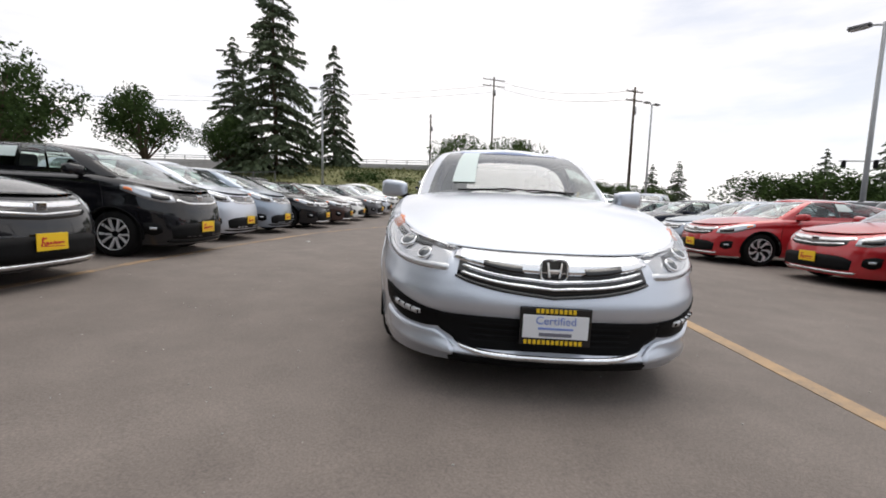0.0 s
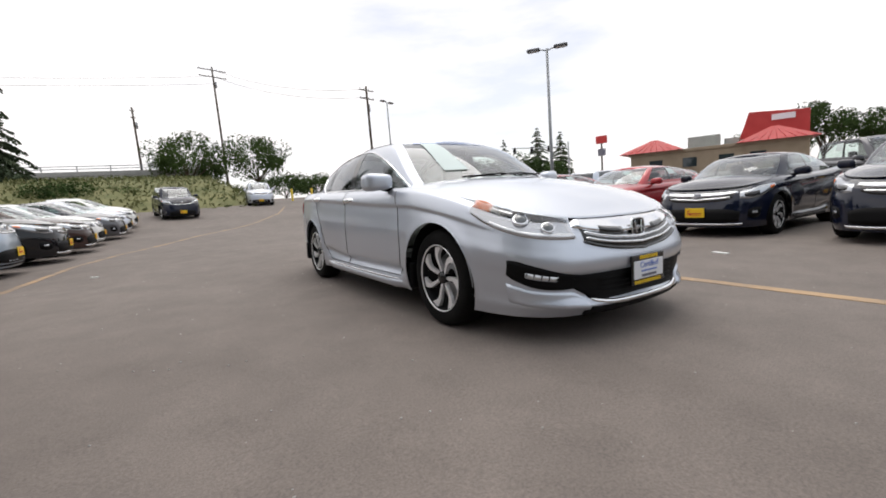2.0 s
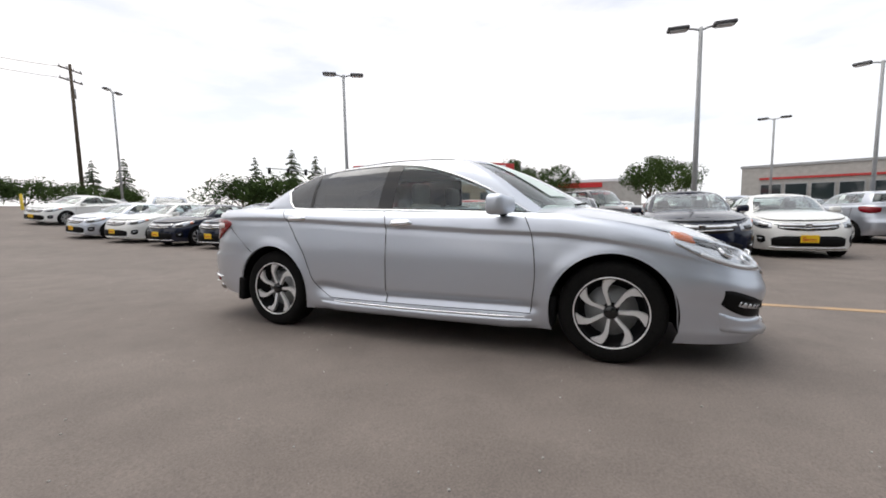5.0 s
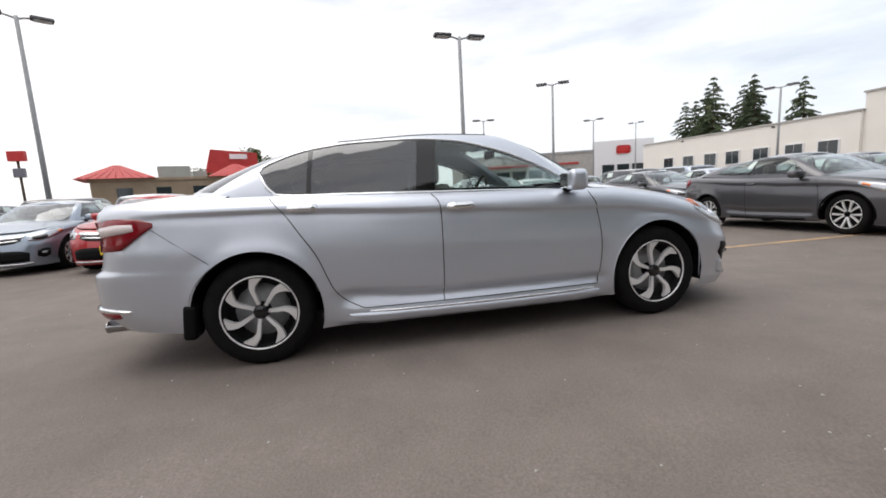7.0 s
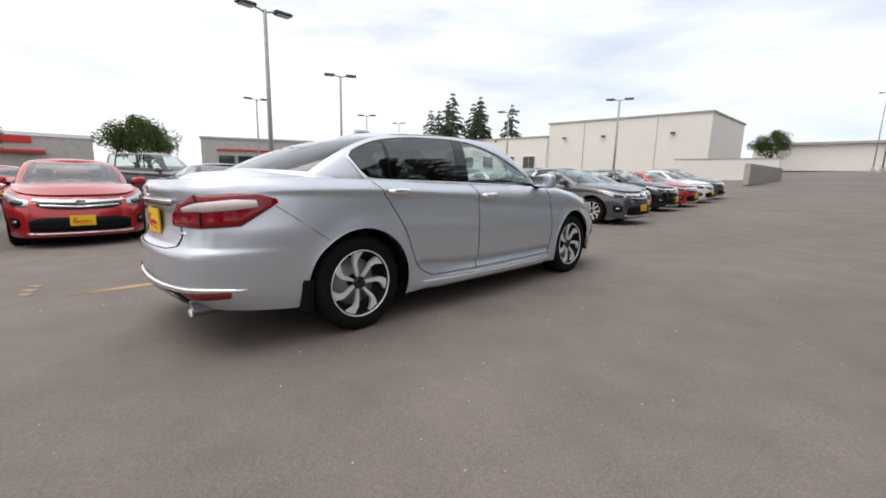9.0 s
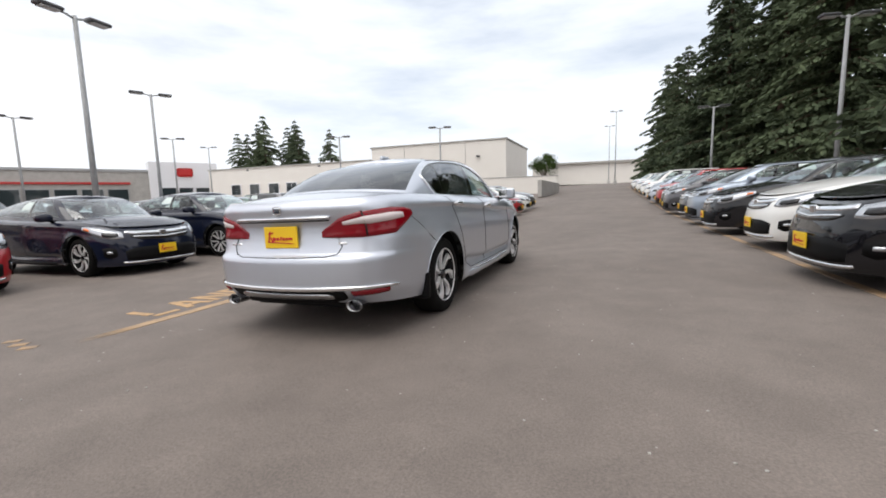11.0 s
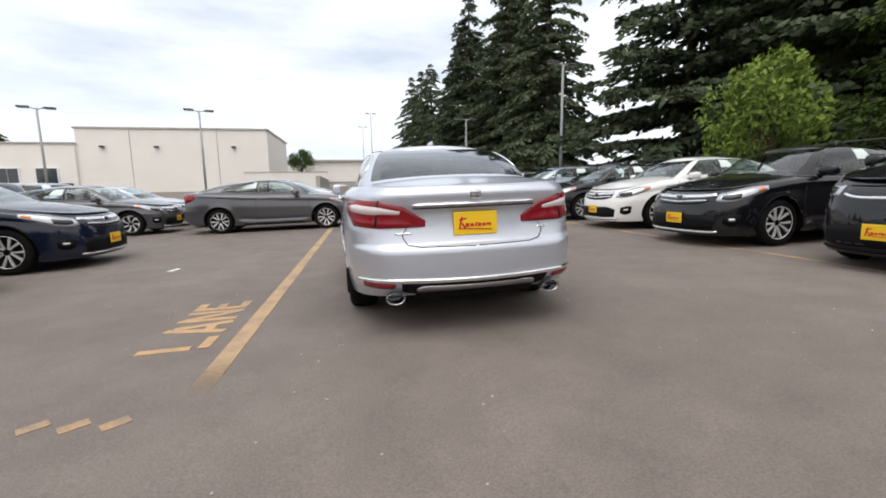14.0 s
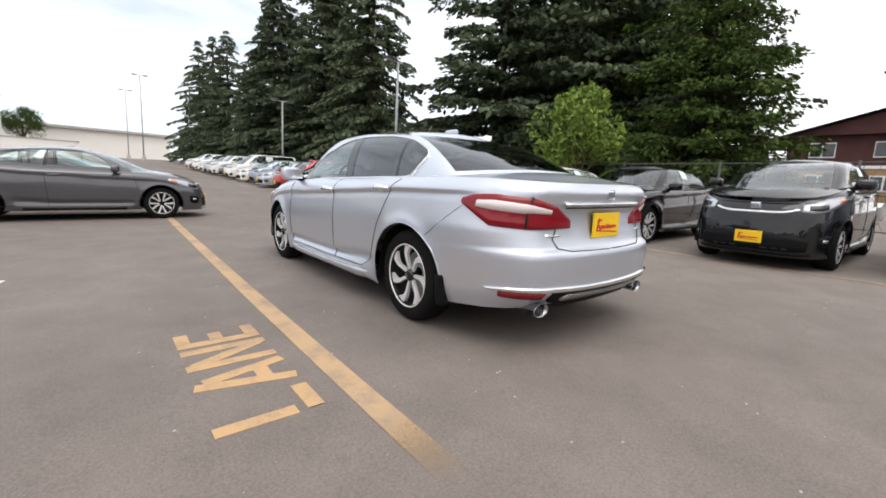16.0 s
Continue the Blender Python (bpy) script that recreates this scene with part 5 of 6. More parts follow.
    rb = part("rear_badge", box_bm(0.075, 0.012, 0.06, (0, 0, 0), 0.012), CHROME, car)
    rb.matrix_local = pose(0, sh.point(L, 0.965)[1] + 0.004, 0.965)
    # front plate with its frame
    fy = sh.point(0, 0.46)[1] - 0.006
    pl = part("front_plate", box_bm(0.330, 0.018, 0.180, (0, 0, 0), 0.006), GLOSS_BLACK, car, "white card in a black and yellow frame")
    pl.matrix_local = pose(0.01, fy, 0.385)
    o = part("plate_card", box_bm(0.300, 0.008, 0.108, (0, -0.008, 0), 0.002), PLATE_WHITE, pl)
    for zz, ww in ((0.073, 0.19), (-0.073, 0.29)):
        for k in range(int(ww / 0.021)):
            part("frame_letter_bar", box_bm(0.014, 0.006, 0.020, (-ww / 2 + 0.021 * k + 0.01, -0.009, zz), 0.001), PLATE_YELLOW, pl)
    tx = bpy.data.curves.new("card_word", "FONT")
    tx.body, tx.size, tx.align_x, tx.extrude = "Certified", 0.052, "CENTER", 0.001
    word = new("card_word", tx)
    tx.materials.append(INK_BLUE)
    word.parent = pl
    word.matrix_local = pose(0, -0.0135, 0.012, 90, 0, 0)
    for bx, bz, bw, bh, mt in ((0.0, -0.008, 0.16, 0.010, INK_BLUE), (0.0, -0.036, 0.15, 0.016, INK_GREY)):
        part("card_bar", box_bm(bw, 0.003, bh, (bx, -0.0128, bz), 0.0008), mt, pl)
    plate_on(car, (0.0, sh.point(L, 0.77)[1] + 0.018, 0.772), 180, 0.305, 0.158)
    # paper on the windshield, blue band, white tag on the mirror, steering wheel
    def ws(i, j, dz=0.0):
        return cab[i, j] * (-1, 1, 1) + np.array([0, -0.006, 0.006])
    k = cab.shape[1]
    g3 = np.array([[ws(i, j) for j in range(5, k - 3)] for i in range(q[1] - 1, q[1] + 6)])
    grid_part("windshield_sheet", g3, lambda i, j: True, PAPER_GREEN, car, "pale green price sheet inside the windshield", flip=True)
    band = np.array([[np.where(np.array([True, True, True]), cab[i, j], 0) + np.array([0, -0.006, 0.006]) for j in range(k - 4, k - 1)] for i in range(0, q[2] - 4)])
    bandw = mirrored(band[::-1])[:]
    grid_part("windshield_band", bandw, lambda i, j: True, BANNER_BLUE, car, flip=True)
    ring = [(0.37 + 0.18 * math.cos(a), -0.42 - 0.06 * math.sin(a), 0.99 + 0.17 * math.sin(a)) for a in np.linspace(0, 2 * math.pi, 25)[:-1]]
    put("steering_wheel", tube_mesh("steering_wheel", ring, 0.015, 6, closed=True), CABIN, car)
    part("rear_view_mirror", box_bm(0.24, 0.03, 0.07, (0, -0.42, 1.32), 0.02), TRIM, car)
    return car


LAMP_BOX = plain("lamp_housing", (0.55, 0.56, 0.58), 0.16, 0.9)
LENS_DARK = plain("projector_glass", (0.10, 0.11, 0.12), 0.05, coat=1.0)
hero = build_hero()
hero.matrix_world = on_ground(0, 0)
tagged(hero, "silver four-door sedan parked alone in the drive lane", "car")

# ---- lot cars ----
PROTO = {}


def lot_car(kind, colour, x, y, turn, label="", rear_in=False):
    """Puts a car of a kind on the lot; the first of a kind is built, the others are copies with their own paint."""
    if kind not in PROTO:
        p = {"sedan": SEDAN, "hatch": HATCH, "suv": SUV, "civic": CIVIC, "coupe": COUPE, "van": VAN, "pickup": PICKUP}[kind]
        nm = {"sedan": "sedan", "hatch": "hatchback", "suv": "crossover", "civic": "compact_sedan", "coupe": "coupe", "van": "van", "pickup": "pickup_truck"}[kind]
        car, sh, cab, q = build_car(nm, p, colour, False, {"sedan": "split", "hatch": "split", "suv": "star", "civic": "blade", "coupe": "split", "van": "star", "pickup": "star"}[kind],
                                    GLASS, TINT if kind in ("suv", "van") else GLASS, door="two" if kind == "coupe" else "four")
        dress_plain(car, sh, p, "sedan" if kind in ("sedan", "civic", "coupe") else "hatch")
        PROTO[kind] = (car, PAINTS[colour])
        car.matrix_world = on_ground(x, y, turn)
        c = car
    else:
        src, old = PROTO[kind]
        c = copy_thing(src, on_ground(x, y, turn))
        for o in c.children_recursive:
            for s in o.material_slots:
                if s.material == old:
                    s.link = "OBJECT"
                    s.material = PAINTS[colour]
    word = {"sedan": "sedan", "hatch": "small hatchback", "suv": "crossover", "civic": "compact sedan", "coupe": "two-door coupe", "van": "minivan", "pickup": "pickup truck"}[kind]
    tone = {"steel": "silver-blue", "navy": "dark navy blue", "grey": "dark grey", "brown": "dark brown"}.get(colour, colour)
    tagged(c, label or f"{tone} {word} with a yellow plate, in a row", "car", "cars parked in rows")
    return c


WEST = [("hatch", "black", 2.05), ("sedan", "black", -0.60), ("sedan", "white", -3.2), ("sedan", "black", -5.75), ("hatch", "steel", -8.3), ("sedan", "grey", -10.8),
        ("hatch", "grey", -13.3), ("hatch", "black", -15.8), ("suv", "red", -18.3), ("sedan", "silver", -20.8), ("hatch", "steel", -23.3), ("sedan", "white", -25.9),
        ("van", "white", -29.0), ("sedan", "grey", -32), ("suv", "white", -34.6), ("suv", "silver", -37.2), ("sedan", "white", -39.8), ("suv", "white", -42.4),
        ("sedan", "grey", -45), ("suv", "white", -47.6),
        ("hatch", "silver", 4.2), ("hatch", "steel", 6.35), ("sedan", "black", 8.7), ("civic", "brown", 11.0), ("civic", "white", 13.3), ("civic", "grey", 15.7), ("coupe", "silver", 18.0), ("civic", "white", 20.4)]
half = {"sedan": 2.36, "hatch": 2.08, "suv": 2.27, "civic": 2.27, "coupe": 2.27, "van": 2.47}
for i, (kind, colour, y) in enumerate(WEST):
    x = -4.12 - half[kind] + 0.12 * math.sin(i * 2.3)
    if y > 3:
        x += -0.5 + 0.075 * (y - 4)
    lot_car(kind, colour, x, y, 90 + 1.2 * math.sin(i * 1.7))
EAST = [("civic", "navy", -0.2, 4.95), ("sedan", "navy", -2.68, 4.72), ("civic", "red", 2.4, 5.15), ("civic", "red", 5.0, 4.75), ("civic", "steel", 7.3, 5.3), ("sedan", "navy", 10.0, 5.2),
        ("civic", "navy", 12.5, 5.2), ("sedan", "white", 15.0, 5.3), ("civic", "silver", 17.6, 5.4), ("civic", "white", -4.95, 7.0), ("civic", "grey", -8.5, 5.9), ("civic", "silver", -11.2, 6.4),
        ("civic", "grey", -10.2, 1.55), ("sedan", "black", -12.8, 1.6), ("civic", "red", -15.4, 1.7), ("civic", "white", -18.0, 1.8), ("sedan", "grey", -20.6, 2.0)]
for i, (kind, colour, y, x) in enumerate(EAST):
    lot_car(kind, colour, x + half[kind], y, -90 + 1.5 * math.sin(i * 2.1))
lot_car("coupe", "grey", 2.95, -7.65, -91, "dark grey two-door coupe parked across the lane line")
TONES = ["silver", "grey", "white", "navy", "steel", "black", "red", "grey", "silver", "blue"]
KINDS = ["civic", "sedan", "suv", "civic", "hatch", "sedan", "civic", "suv"]
for r, (x, turn, y0, y1) in enumerate([(13.6, 90, -19, 14), (21.5, -90, -12, 4)]):
    y, i = y0, r * 3
    while y < y1:
        if not (r == 0 and -3.4 < y < 2.6):
            lot_car(KINDS[(i * 5 + r) % 8], TONES[(i * 7 + r * 3) % 10], x, y, turn + 1.5 * math.sin(i * 1.9))
        y += 2.65
        i += 1
lot_car("pickup", "grey", 15.2, -0.3, -38, "grey crew-cab pickup truck behind the front row")
lot_car("suv", "navy", -1.9, 24.5, 8, "dark blue crossover parked at the foot of the bank")
lot_car("suv", "silver", 3.7, 31.0, -6, "silver crossover parked on the ramp")
lot_car("coupe", "white", 9.0, 24.0, -80, "white two-door coupe at the top of the lot")
lot_car("suv", "steel", 10.5, 19.5, -35, "silver-blue crossover at the end of the row")

# ---- painted lines ----
stripe("lane_line", [(1.46, -8.5), (1.52, -5.6), (1.62, 0.0), (1.66, 2.75), (1.67, 3.2)], 0.125, LANE_LINE, "long yellow lane line, worn away at one end")
stripe("west_lane_line", [(-4.2, -60), (-4.35, -20), (-4.38, -3), (-4.40, 1.0), (-4.30, 3.5), (-3.96, 6.7), (-3.40, 9.0), (-1.6, 13.5), (1.0, 18.0), (3.2, 22.5), (4.6, 27)], 0.11, MID_LINE, "worn yellow line along the parked row")


def letters(word, x0, y0, high, wide, gap, mat, label):
    """Stencilled letters, feet towards -x, read towards -y."""
    shapes = {"L": [((0.08, 1), (0.08, 0.26)), ((0, 0.08), (0.9, 0.08))],
              "A": [((0.05, 0), (0.45, 1)), ((0.95, 0), (0.58, 0.9)), ((0.25, 0.3), (0.72, 0.3))],
              "N": [((0.06, 0), (0.06, 1)), ((0.14, 0.92), (0.84, 0.08)), ((0.92, 0), (0.92, 1))],
              "E": [((0.08, 0), (0.08, 1)), ((0.24, 0.08), (0.85, 0.08)), ((0.24, 0.52), (0.7, 0.52)), ((0.24, 0.92), (0.85, 0.92))]}
    root = new("lane_lettering", None)
    for i, ch in enumerate(word):
        for (a, b), (c, d) in shapes[ch]:
            f = lambda u, w: (x0 + w * high, y0 - i * (wide + gap) - u * wide)
            o = stripe("letter_stroke", [f(a, b), f(c, d)], 0.075, mat, "worn yellow stencil stroke")
            for key in ("kind", "category", "label"):
                if key in o:
                    del o[key]
            o.parent = root
    tagged(root, label, "lettering")
    root["kind"] = "structure"


letters("LANE", 1.83, 2.16, 0.45, 0.268, 0.078, YELLOW_LINE, "stencilled yellow word on the asphalt beside the line")
for x, y in ((2.295, 3.03), (2.11, 3.07), (1.93, 3.095)):
    stripe("faded_mark", [(x + 0.045, y + 0.035), (x - 0.045, y - 0.035)], 0.075, MID_LINE, "scrap of worn yellow stencil paint")

# ---- lamp posts and poles ----
def lamp_post(x, y, top, turn=0.0, heads=2, label="tall grey steel lamp post with two flat dark heads"):
    """A square-topped steel mast on a concrete foot with shoebox heads."""
    z = gz(x, y)
    e = new("lamp_post", None)
    e.matrix_world = pose(x, y, z - 0.05, 0, 0, turn)
    h = top - z
    put("mast", tube_mesh("mast", [(0, 0, 0.5), (0, 0, h * 0.5), (0, 0, h)], [0.095, 0.08, 0.062], 12), STEEL_POLE, e)
    put("foot", lathe_mesh("foot", [(0.0, 0.72), (0.27, 0.72), (0.30, 0.69), (0.30, -0.1)], 20, "z"), CONCRETE, e)
    put("base_cover", lathe_mesh("base_cover", [(0.1, 0.86), (0.17, 0.82), (0.17, 0.72)], 16, "z"), STEEL_POLE, e)
    for s in ((1, -1) if heads == 2 else (1,)):
        put("arm", tube_mesh("arm", [(0, 0, h - 0.10), (s * 0.22, 0, h - 0.03), (s * 0.42, 0, h + 0.0)], 0.035, 8), STEEL_POLE, e)
        bm = box_bm(0.66, 0.36, 0.13, (s * 0.68, 0, h + 0.03), 0.045)
        for v in bm.verts:
            if v.co.z > h + 0.05:
                v.co.y *= 0.8
        hd = part("head", bm, LAMP_HEAD, e)
        part("diffuser", box_bm(0.5, 0.28, 0.03, (s * 0.68, 0, h - 0.045), 0.008), LAMP_GLASS, hd)
    return tagged(e, label, "lamp post", "lamp posts of the lot")


for x, y, top, turn in [(14.85, 11.8, 7.85, 125), (17.4, 35.1, 10.4, 30), (13.1, -3.7, 6.85, 95), (22.2, -12.1, 7.3, 60), (21.6, -29.1, 6.95, 20), (12.2, -31.0, 7.3, 20),
                        (-8.85, -31.4, 7.1, 5), (-10.6, -17.2, 7.75, 15), (-11.0, 30.5, 9.9, 5), (35.5, -11.7, 7.2, 80), (37, -24, 7.3, 40), (48, -37, 8.5, 30), (-27.5, 1.2, 7.6, 80),
                        (-2.6, -78, 15.5, 0), (-1.4, -95, 15.5, 0)]:
    lamp_post(x, y, top, turn)


def utility_pole(x, y, top, arm=2.4, lean=0.0):
    z = gz(x, y)
    e = new("utility_pole", None)
    e.matrix_world = pose(x, y, z - 0.3, 0, lean, 20)
    h = top - z
    put("mast", tube_mesh("mast", [(0, 0, 0), (0, 0, h)], [0.19, 0.12], 10), WOOD_POLE, e)
    for k, dz in enumerate((0.5, 1.5)):
        part("crossarm", box_bm(arm, 0.1, 0.12, (0, 0, h - dz), 0.01), WOOD_POLE, e)
        for i in range(4):
            a = put("insulator", lathe_mesh("insulator", [(0.0, 0.2), (0.05, 0.18), (0.03, 0.1), (0.05, 0.05), (0.03, 0)], 8, "z"), STEEL_POLE, e)
            a.matrix_local = pose(-arm * 0.45 + i * arm * 0.3, 0, h - dz + 0.06)
    put("transformer", lathe_mesh("transformer", [(0, 0.5), (0.2, 0.48), (0.22, -0.4), (0, -0.42)], 12, "z"), STEEL_POLE, e).matrix_local = pose(0.3, 0.2, h - 2.6)
    return tagged(e, "dark wooden utility pole with crossarms and insulators", "utility pole", "utility poles")


utility_pole(20.5, 46.5, 15.2)
utility_pole(6.4, 70.5, 23.0, 4.2)
utility_pole(-4.5, 75, 17.5, 0.6)
for a, b in [((20.5, 46.5, 14.6), (6.4, 70.5, 22.3)), ((20.5, 46.5, 13.6), (6.4, 70.5, 21.3)), ((6.4, 70.5, 21.3), (-60, 72, 19)), ((6.4, 70.5, 20.2), (-60, 66, 17))]:
    pts = [tuple(Vector(a).lerp(Vector(b), t) - Vector((0, 0, 4 * 1.2 * t * (1 - t)))) for t in np.linspace(0, 1, 15)]
    tagged(put("overhead_wire", tube_mesh("overhead_wire", pts, 0.022, 5), TRIM), "thin black overhead wire sagging between poles", "wire", "overhead wires")
for x, y in ((6.8, 33.5), (8.7, 34.2), (11.2, 35.0)):
    e = put("bollard", lathe_mesh("bollard", [(0.0, 1.05), (0.06, 1.03), (0.085, 0.97), (0.085, -0.1)], 14, "z"), BOLLARD)
    e.matrix_world = pose(x, y, gz(x, y))
    tagged(e, "yellow steel bollard at the top of the lot", "bollard", "yellow bollards")


# ---- trees ----
def spray_mesh(name, pts, sizes, flat=0.5, seed=1, dirs=None):
    """Many small two-triangle leaves, each turned its own way."""
    rng = np.random.RandomState(seed)
    n = len(pts)
    pts, sizes = np.array(pts), np.array(sizes)
    a = rng.normal(size=(n, 3))
    a[:, 2] *= flat
    if dirs is not None:
        a = np.array(dirs, float)
    a /= np.linalg.norm(a, axis=1, keepdims=True) + 1e-9
    b = rng.normal(size=(n, 3))
    b = np.cross(a, b)
    b /= np.linalg.norm(b, axis=1, keepdims=True) + 1e-9
    a, b = a * sizes[:, None], b * sizes[:, None] * 0.45
    v = np.stack([pts - a, pts + b, pts + a, pts - b], 1).reshape(-1, 3)
    me = bpy.data.meshes.new(name)
    me.vertices.add(4 * n)
    me.vertices.foreach_set("co", v.ravel())
    me.loops.add(4 * n)
    me.loops.foreach_set("vertex_index", np.arange(4 * n, dtype=np.int32))
    me.polygons.add(n)
    me.polygons.foreach_set("loop_start", np.arange(0, 4 * n, 4, dtype=np.int32))
    me.update(calc_edges=True)
    return me


def conifer_meshes(h, r, seed, tiers=2.3, droop=0.35, per=34, power=0.8, leaf=(0.10, 0.24), bare=0.05, rise=0.0, thick=0.09):
    """Trunk with limbs, and a crown of flat, drooping boughs set in uneven tiers."""
    rng = random.Random(seed)
    pts, sizes, dirs, limbs = [], [], [], []
    k = int(h * tiers)
    for i in range(k):
        t = (i + rng.uniform(0, 0.8)) / k
        z = h * (bare + (0.99 - bare) * t)
        reach = r * (1 - t) ** power * (1 - 0.35 * max(0.0, 0.12 - t) / 0.12) + 0.15
        for _ in range(rng.randint(5, 7)):
            an = rng.uniform(0, 2 * math.pi)
            ln = reach * rng.choice((0.5, 0.75, 0.9, 1.0, 1.0, 1.15))
            lift = rise + rng.uniform(-0.02, 0.16)
            ca, sa = math.cos(an), math.sin(an)
            tip = rng.uniform(0.0, 0.12)
            def along(u):
                return z + ln * (lift * u - droop * u * u + tip * u ** 4)
            if ln > 0.8:
                limbs.append(tube_mesh("t", [(0, 0, z), (ca * ln * 0.45, sa * ln * 0.45, along(0.45)), (ca * ln * 0.9, sa * ln * 0.9, along(0.9))], [0.012 * ln + 0.012, 0.008 * ln + 0.008, 0.006], 4))
            m = max(8, int(ln * per))
            for j in range(m):
                u = ((j + rng.random()) / m) ** 0.7
                side = rng.gauss(0, 1) * (0.10 + 0.16 * ln * u * (1.25 - u))
                fwd = ln * u
                px, py = ca * fwd - sa * side, sa * fwd + ca * side
                pts.append((px, py, along(u) - 0.25 * abs(side) * droop * 2 - abs(rng.gauss(0, thick)) * (0.5 + u)))
                sizes.append(rng.uniform(*leaf) * (0.75 + 0.4 * (1 - t)))
                q = 1.0 if side > 0 else -1.0
                dirs.append((ca - sa * q * 0.9 + rng.gauss(0, 0.35), sa + ca * q * 0.9 + rng.gauss(0, 0.35), -0.35 - droop + rng.gauss(0, 0.4)))
    crown = spray_mesh("crown", pts, sizes, 0.45, seed, dirs)
    bm = bmesh.new()
    for me in limbs + [tube_mesh("t", [(0, 0, -0.3), (0.05, 0, h * 0.3), (0.0, 0.04, h * 0.7), (0, 0, h * 0.98)], [h * 0.014, h * 0.011, h * 0.007, 0.01], 9)]:
        bm.from_mesh(me)
        bpy.data.meshes.remove(me)
    trunk = bpy.data.meshes.new("trunk")
    bm.to_mesh(trunk)
    bm.free()
    trunk.shade_smooth()
    return trunk, crown


def leafy_meshes(h, r, seed, n=7000, leaf=0.13, bare=0.28):
    """Trunk with limbs, and a crown of leaf clumps with gaps between them."""
    rng = random.Random(seed)
    bm = bmesh.new()
    ends = []
    mesh_bits = [tube_mesh("t", [(0, 0, -0.3), (0.03, 0.02, h * bare), (0.06, -0.05, h * 0.6)], [h * 0.028, h * 0.02, h * 0.008], 9)]
    for i in range(11):
        an, up = rng.uniform(0, 6.28), rng.uniform(0.35, 0.95)
        ln = r * rng.uniform(0.55, 1.0) * (1.15 - 0.5 * up)
        tip = (math.cos(an) * ln, math.sin(an) * ln, h * (bare + (1 - bare) * up * 0.93))
        mid = (tip[0] * 0.4, tip[1] * 0.4, h * bare + (tip[2] - h * bare) * 0.45)
        mesh_bits.append(tube_mesh("t", [(0, 0, h * bare * rng.uniform(0.8, 1.3)), mid, tip], [h * 0.012, h * 0.008, 0.012], 6))
        ends.append(tip)
    for me in mesh_bits:
        bm.from_mesh(me)
        bpy.data.meshes.remove(me)
    trunk = bpy.data.meshes.new("trunk")
    bm.to_mesh(trunk)
    bm.free()
    trunk.shade_smooth()
    blobs = [(e, r * rng.uniform(0.28, 0.46)) for e in ends]
    for _ in range(16):
        an, ph = rng.uniform(0, 6.28), rng.uniform(-0.5, 1.3)
        rr = r * rng.uniform(0.35, 0.8)
        zc = h * (bare + (1 - bare) * 0.5)
        blobs.append(((math.cos(an) * rr * math.cos(ph), math.sin(an) * rr * math.cos(ph), zc + h * (1 - bare) * 0.42 * math.sin(ph)), r * rng.uniform(0.2, 0.38)))
    pts, sizes = [], []
    for i in range(n):
        c, br = blobs[i % len(blobs)]
        d = Vector((rng.gauss(0, 1), rng.gauss(0, 1), rng.gauss(0, 0.8))).normalized() * br * rng.uniform(0.45, 1.05) ** 0.6
        pts.append((c[0] + d.x, c[1] + d.y, max(c[2] + d.z, h * bare * 0.5)))
        sizes.append(leaf * rng.uniform(0.6, 1.35))
    return trunk, spray_mesh("crown", pts, sizes, 0.8, seed)


def plant(name, meshes, mat, x, y, scale, turn, label, category="tree", group="trees round the lot", bark=None):
    e = new(name, None)
    put("trunk", meshes[0], bark or BARK, e)
    put("crown", meshes[1], mat, e)
    e.matrix_world = pose(x, y, gz(x, y) - 0.1, 0, 0, turn) @ Matrix.Diagonal((scale[0], scale[0], scale[1], 1))
    return tagged(e, label, category, group)


FIR = [conifer_meshes(16, 4.6, 3, 2.4, 0.34, 40, 0.72), conifer_meshes(16, 4.3, 8, 2.3, 0.42, 40, 0.78), conifer_meshes(16, 5.2, 21, 1.9, 0.22, 46, 0.5, thick=0.10)]
CEDARS = conifer_meshes(12, 4.4, 33, 4.2, 0.30, 46, 0.5, (0.07, 0.17), 0.02, 0.25, 0.14)
FIR_FAR = conifer_meshes(16, 5.0, 5, 1.5, 0.4, 14, 0.8, (0.2, 0.45))
for i, (x, y, h, k) in enumerate([(-13.3, -33.0, 20, 0), (-11.2, -39, 20, 1), (-12.6, -46, 19, 0), (-13.4, -53, 19, 1), (-11.0, -60, 18, 0), (-10.8, -68, 19, 1), (-14.4, -27.0, 20, 1), (-15.6, -37, 21, 0),
                                  (-16.9, -15.2, 21, 2), (-20.5, -14.2, 21, 2), (-25, -12, 18, 0), (-21, -42, 19, 0), (-10.4, -77, 20, 1), (-19.5, -9.8, 20, 2), (-23.5, -17.0, 21, 0), (-27.5, -17.5, 19, 2), (-17.5, -50, 20, 1),
                                  (-17.4, 36.7, 22, 0), (-14.3, 46, 17, 1), (-24, 42, 16, 0)]):
    plant("fir_tree", FIR[k], CONIFER, x, y, (h / 16 * (0.78 if y > 0 else 1.0), h / 16), i * 47, "tall dark green fir tree with drooping branches" if k < 2 else "tall open fir tree with bare trunk showing between boughs")
for x, y, s in ((-17.3, -3.7, 0.93), (-20.8, -8.3, 1.05), (-22.0, -5.6, 1.0)):
    plant("cedar_tree", CEDARS, CEDAR, x, y, (s, s), x * 31, "broad green cedar tree beside the lot")
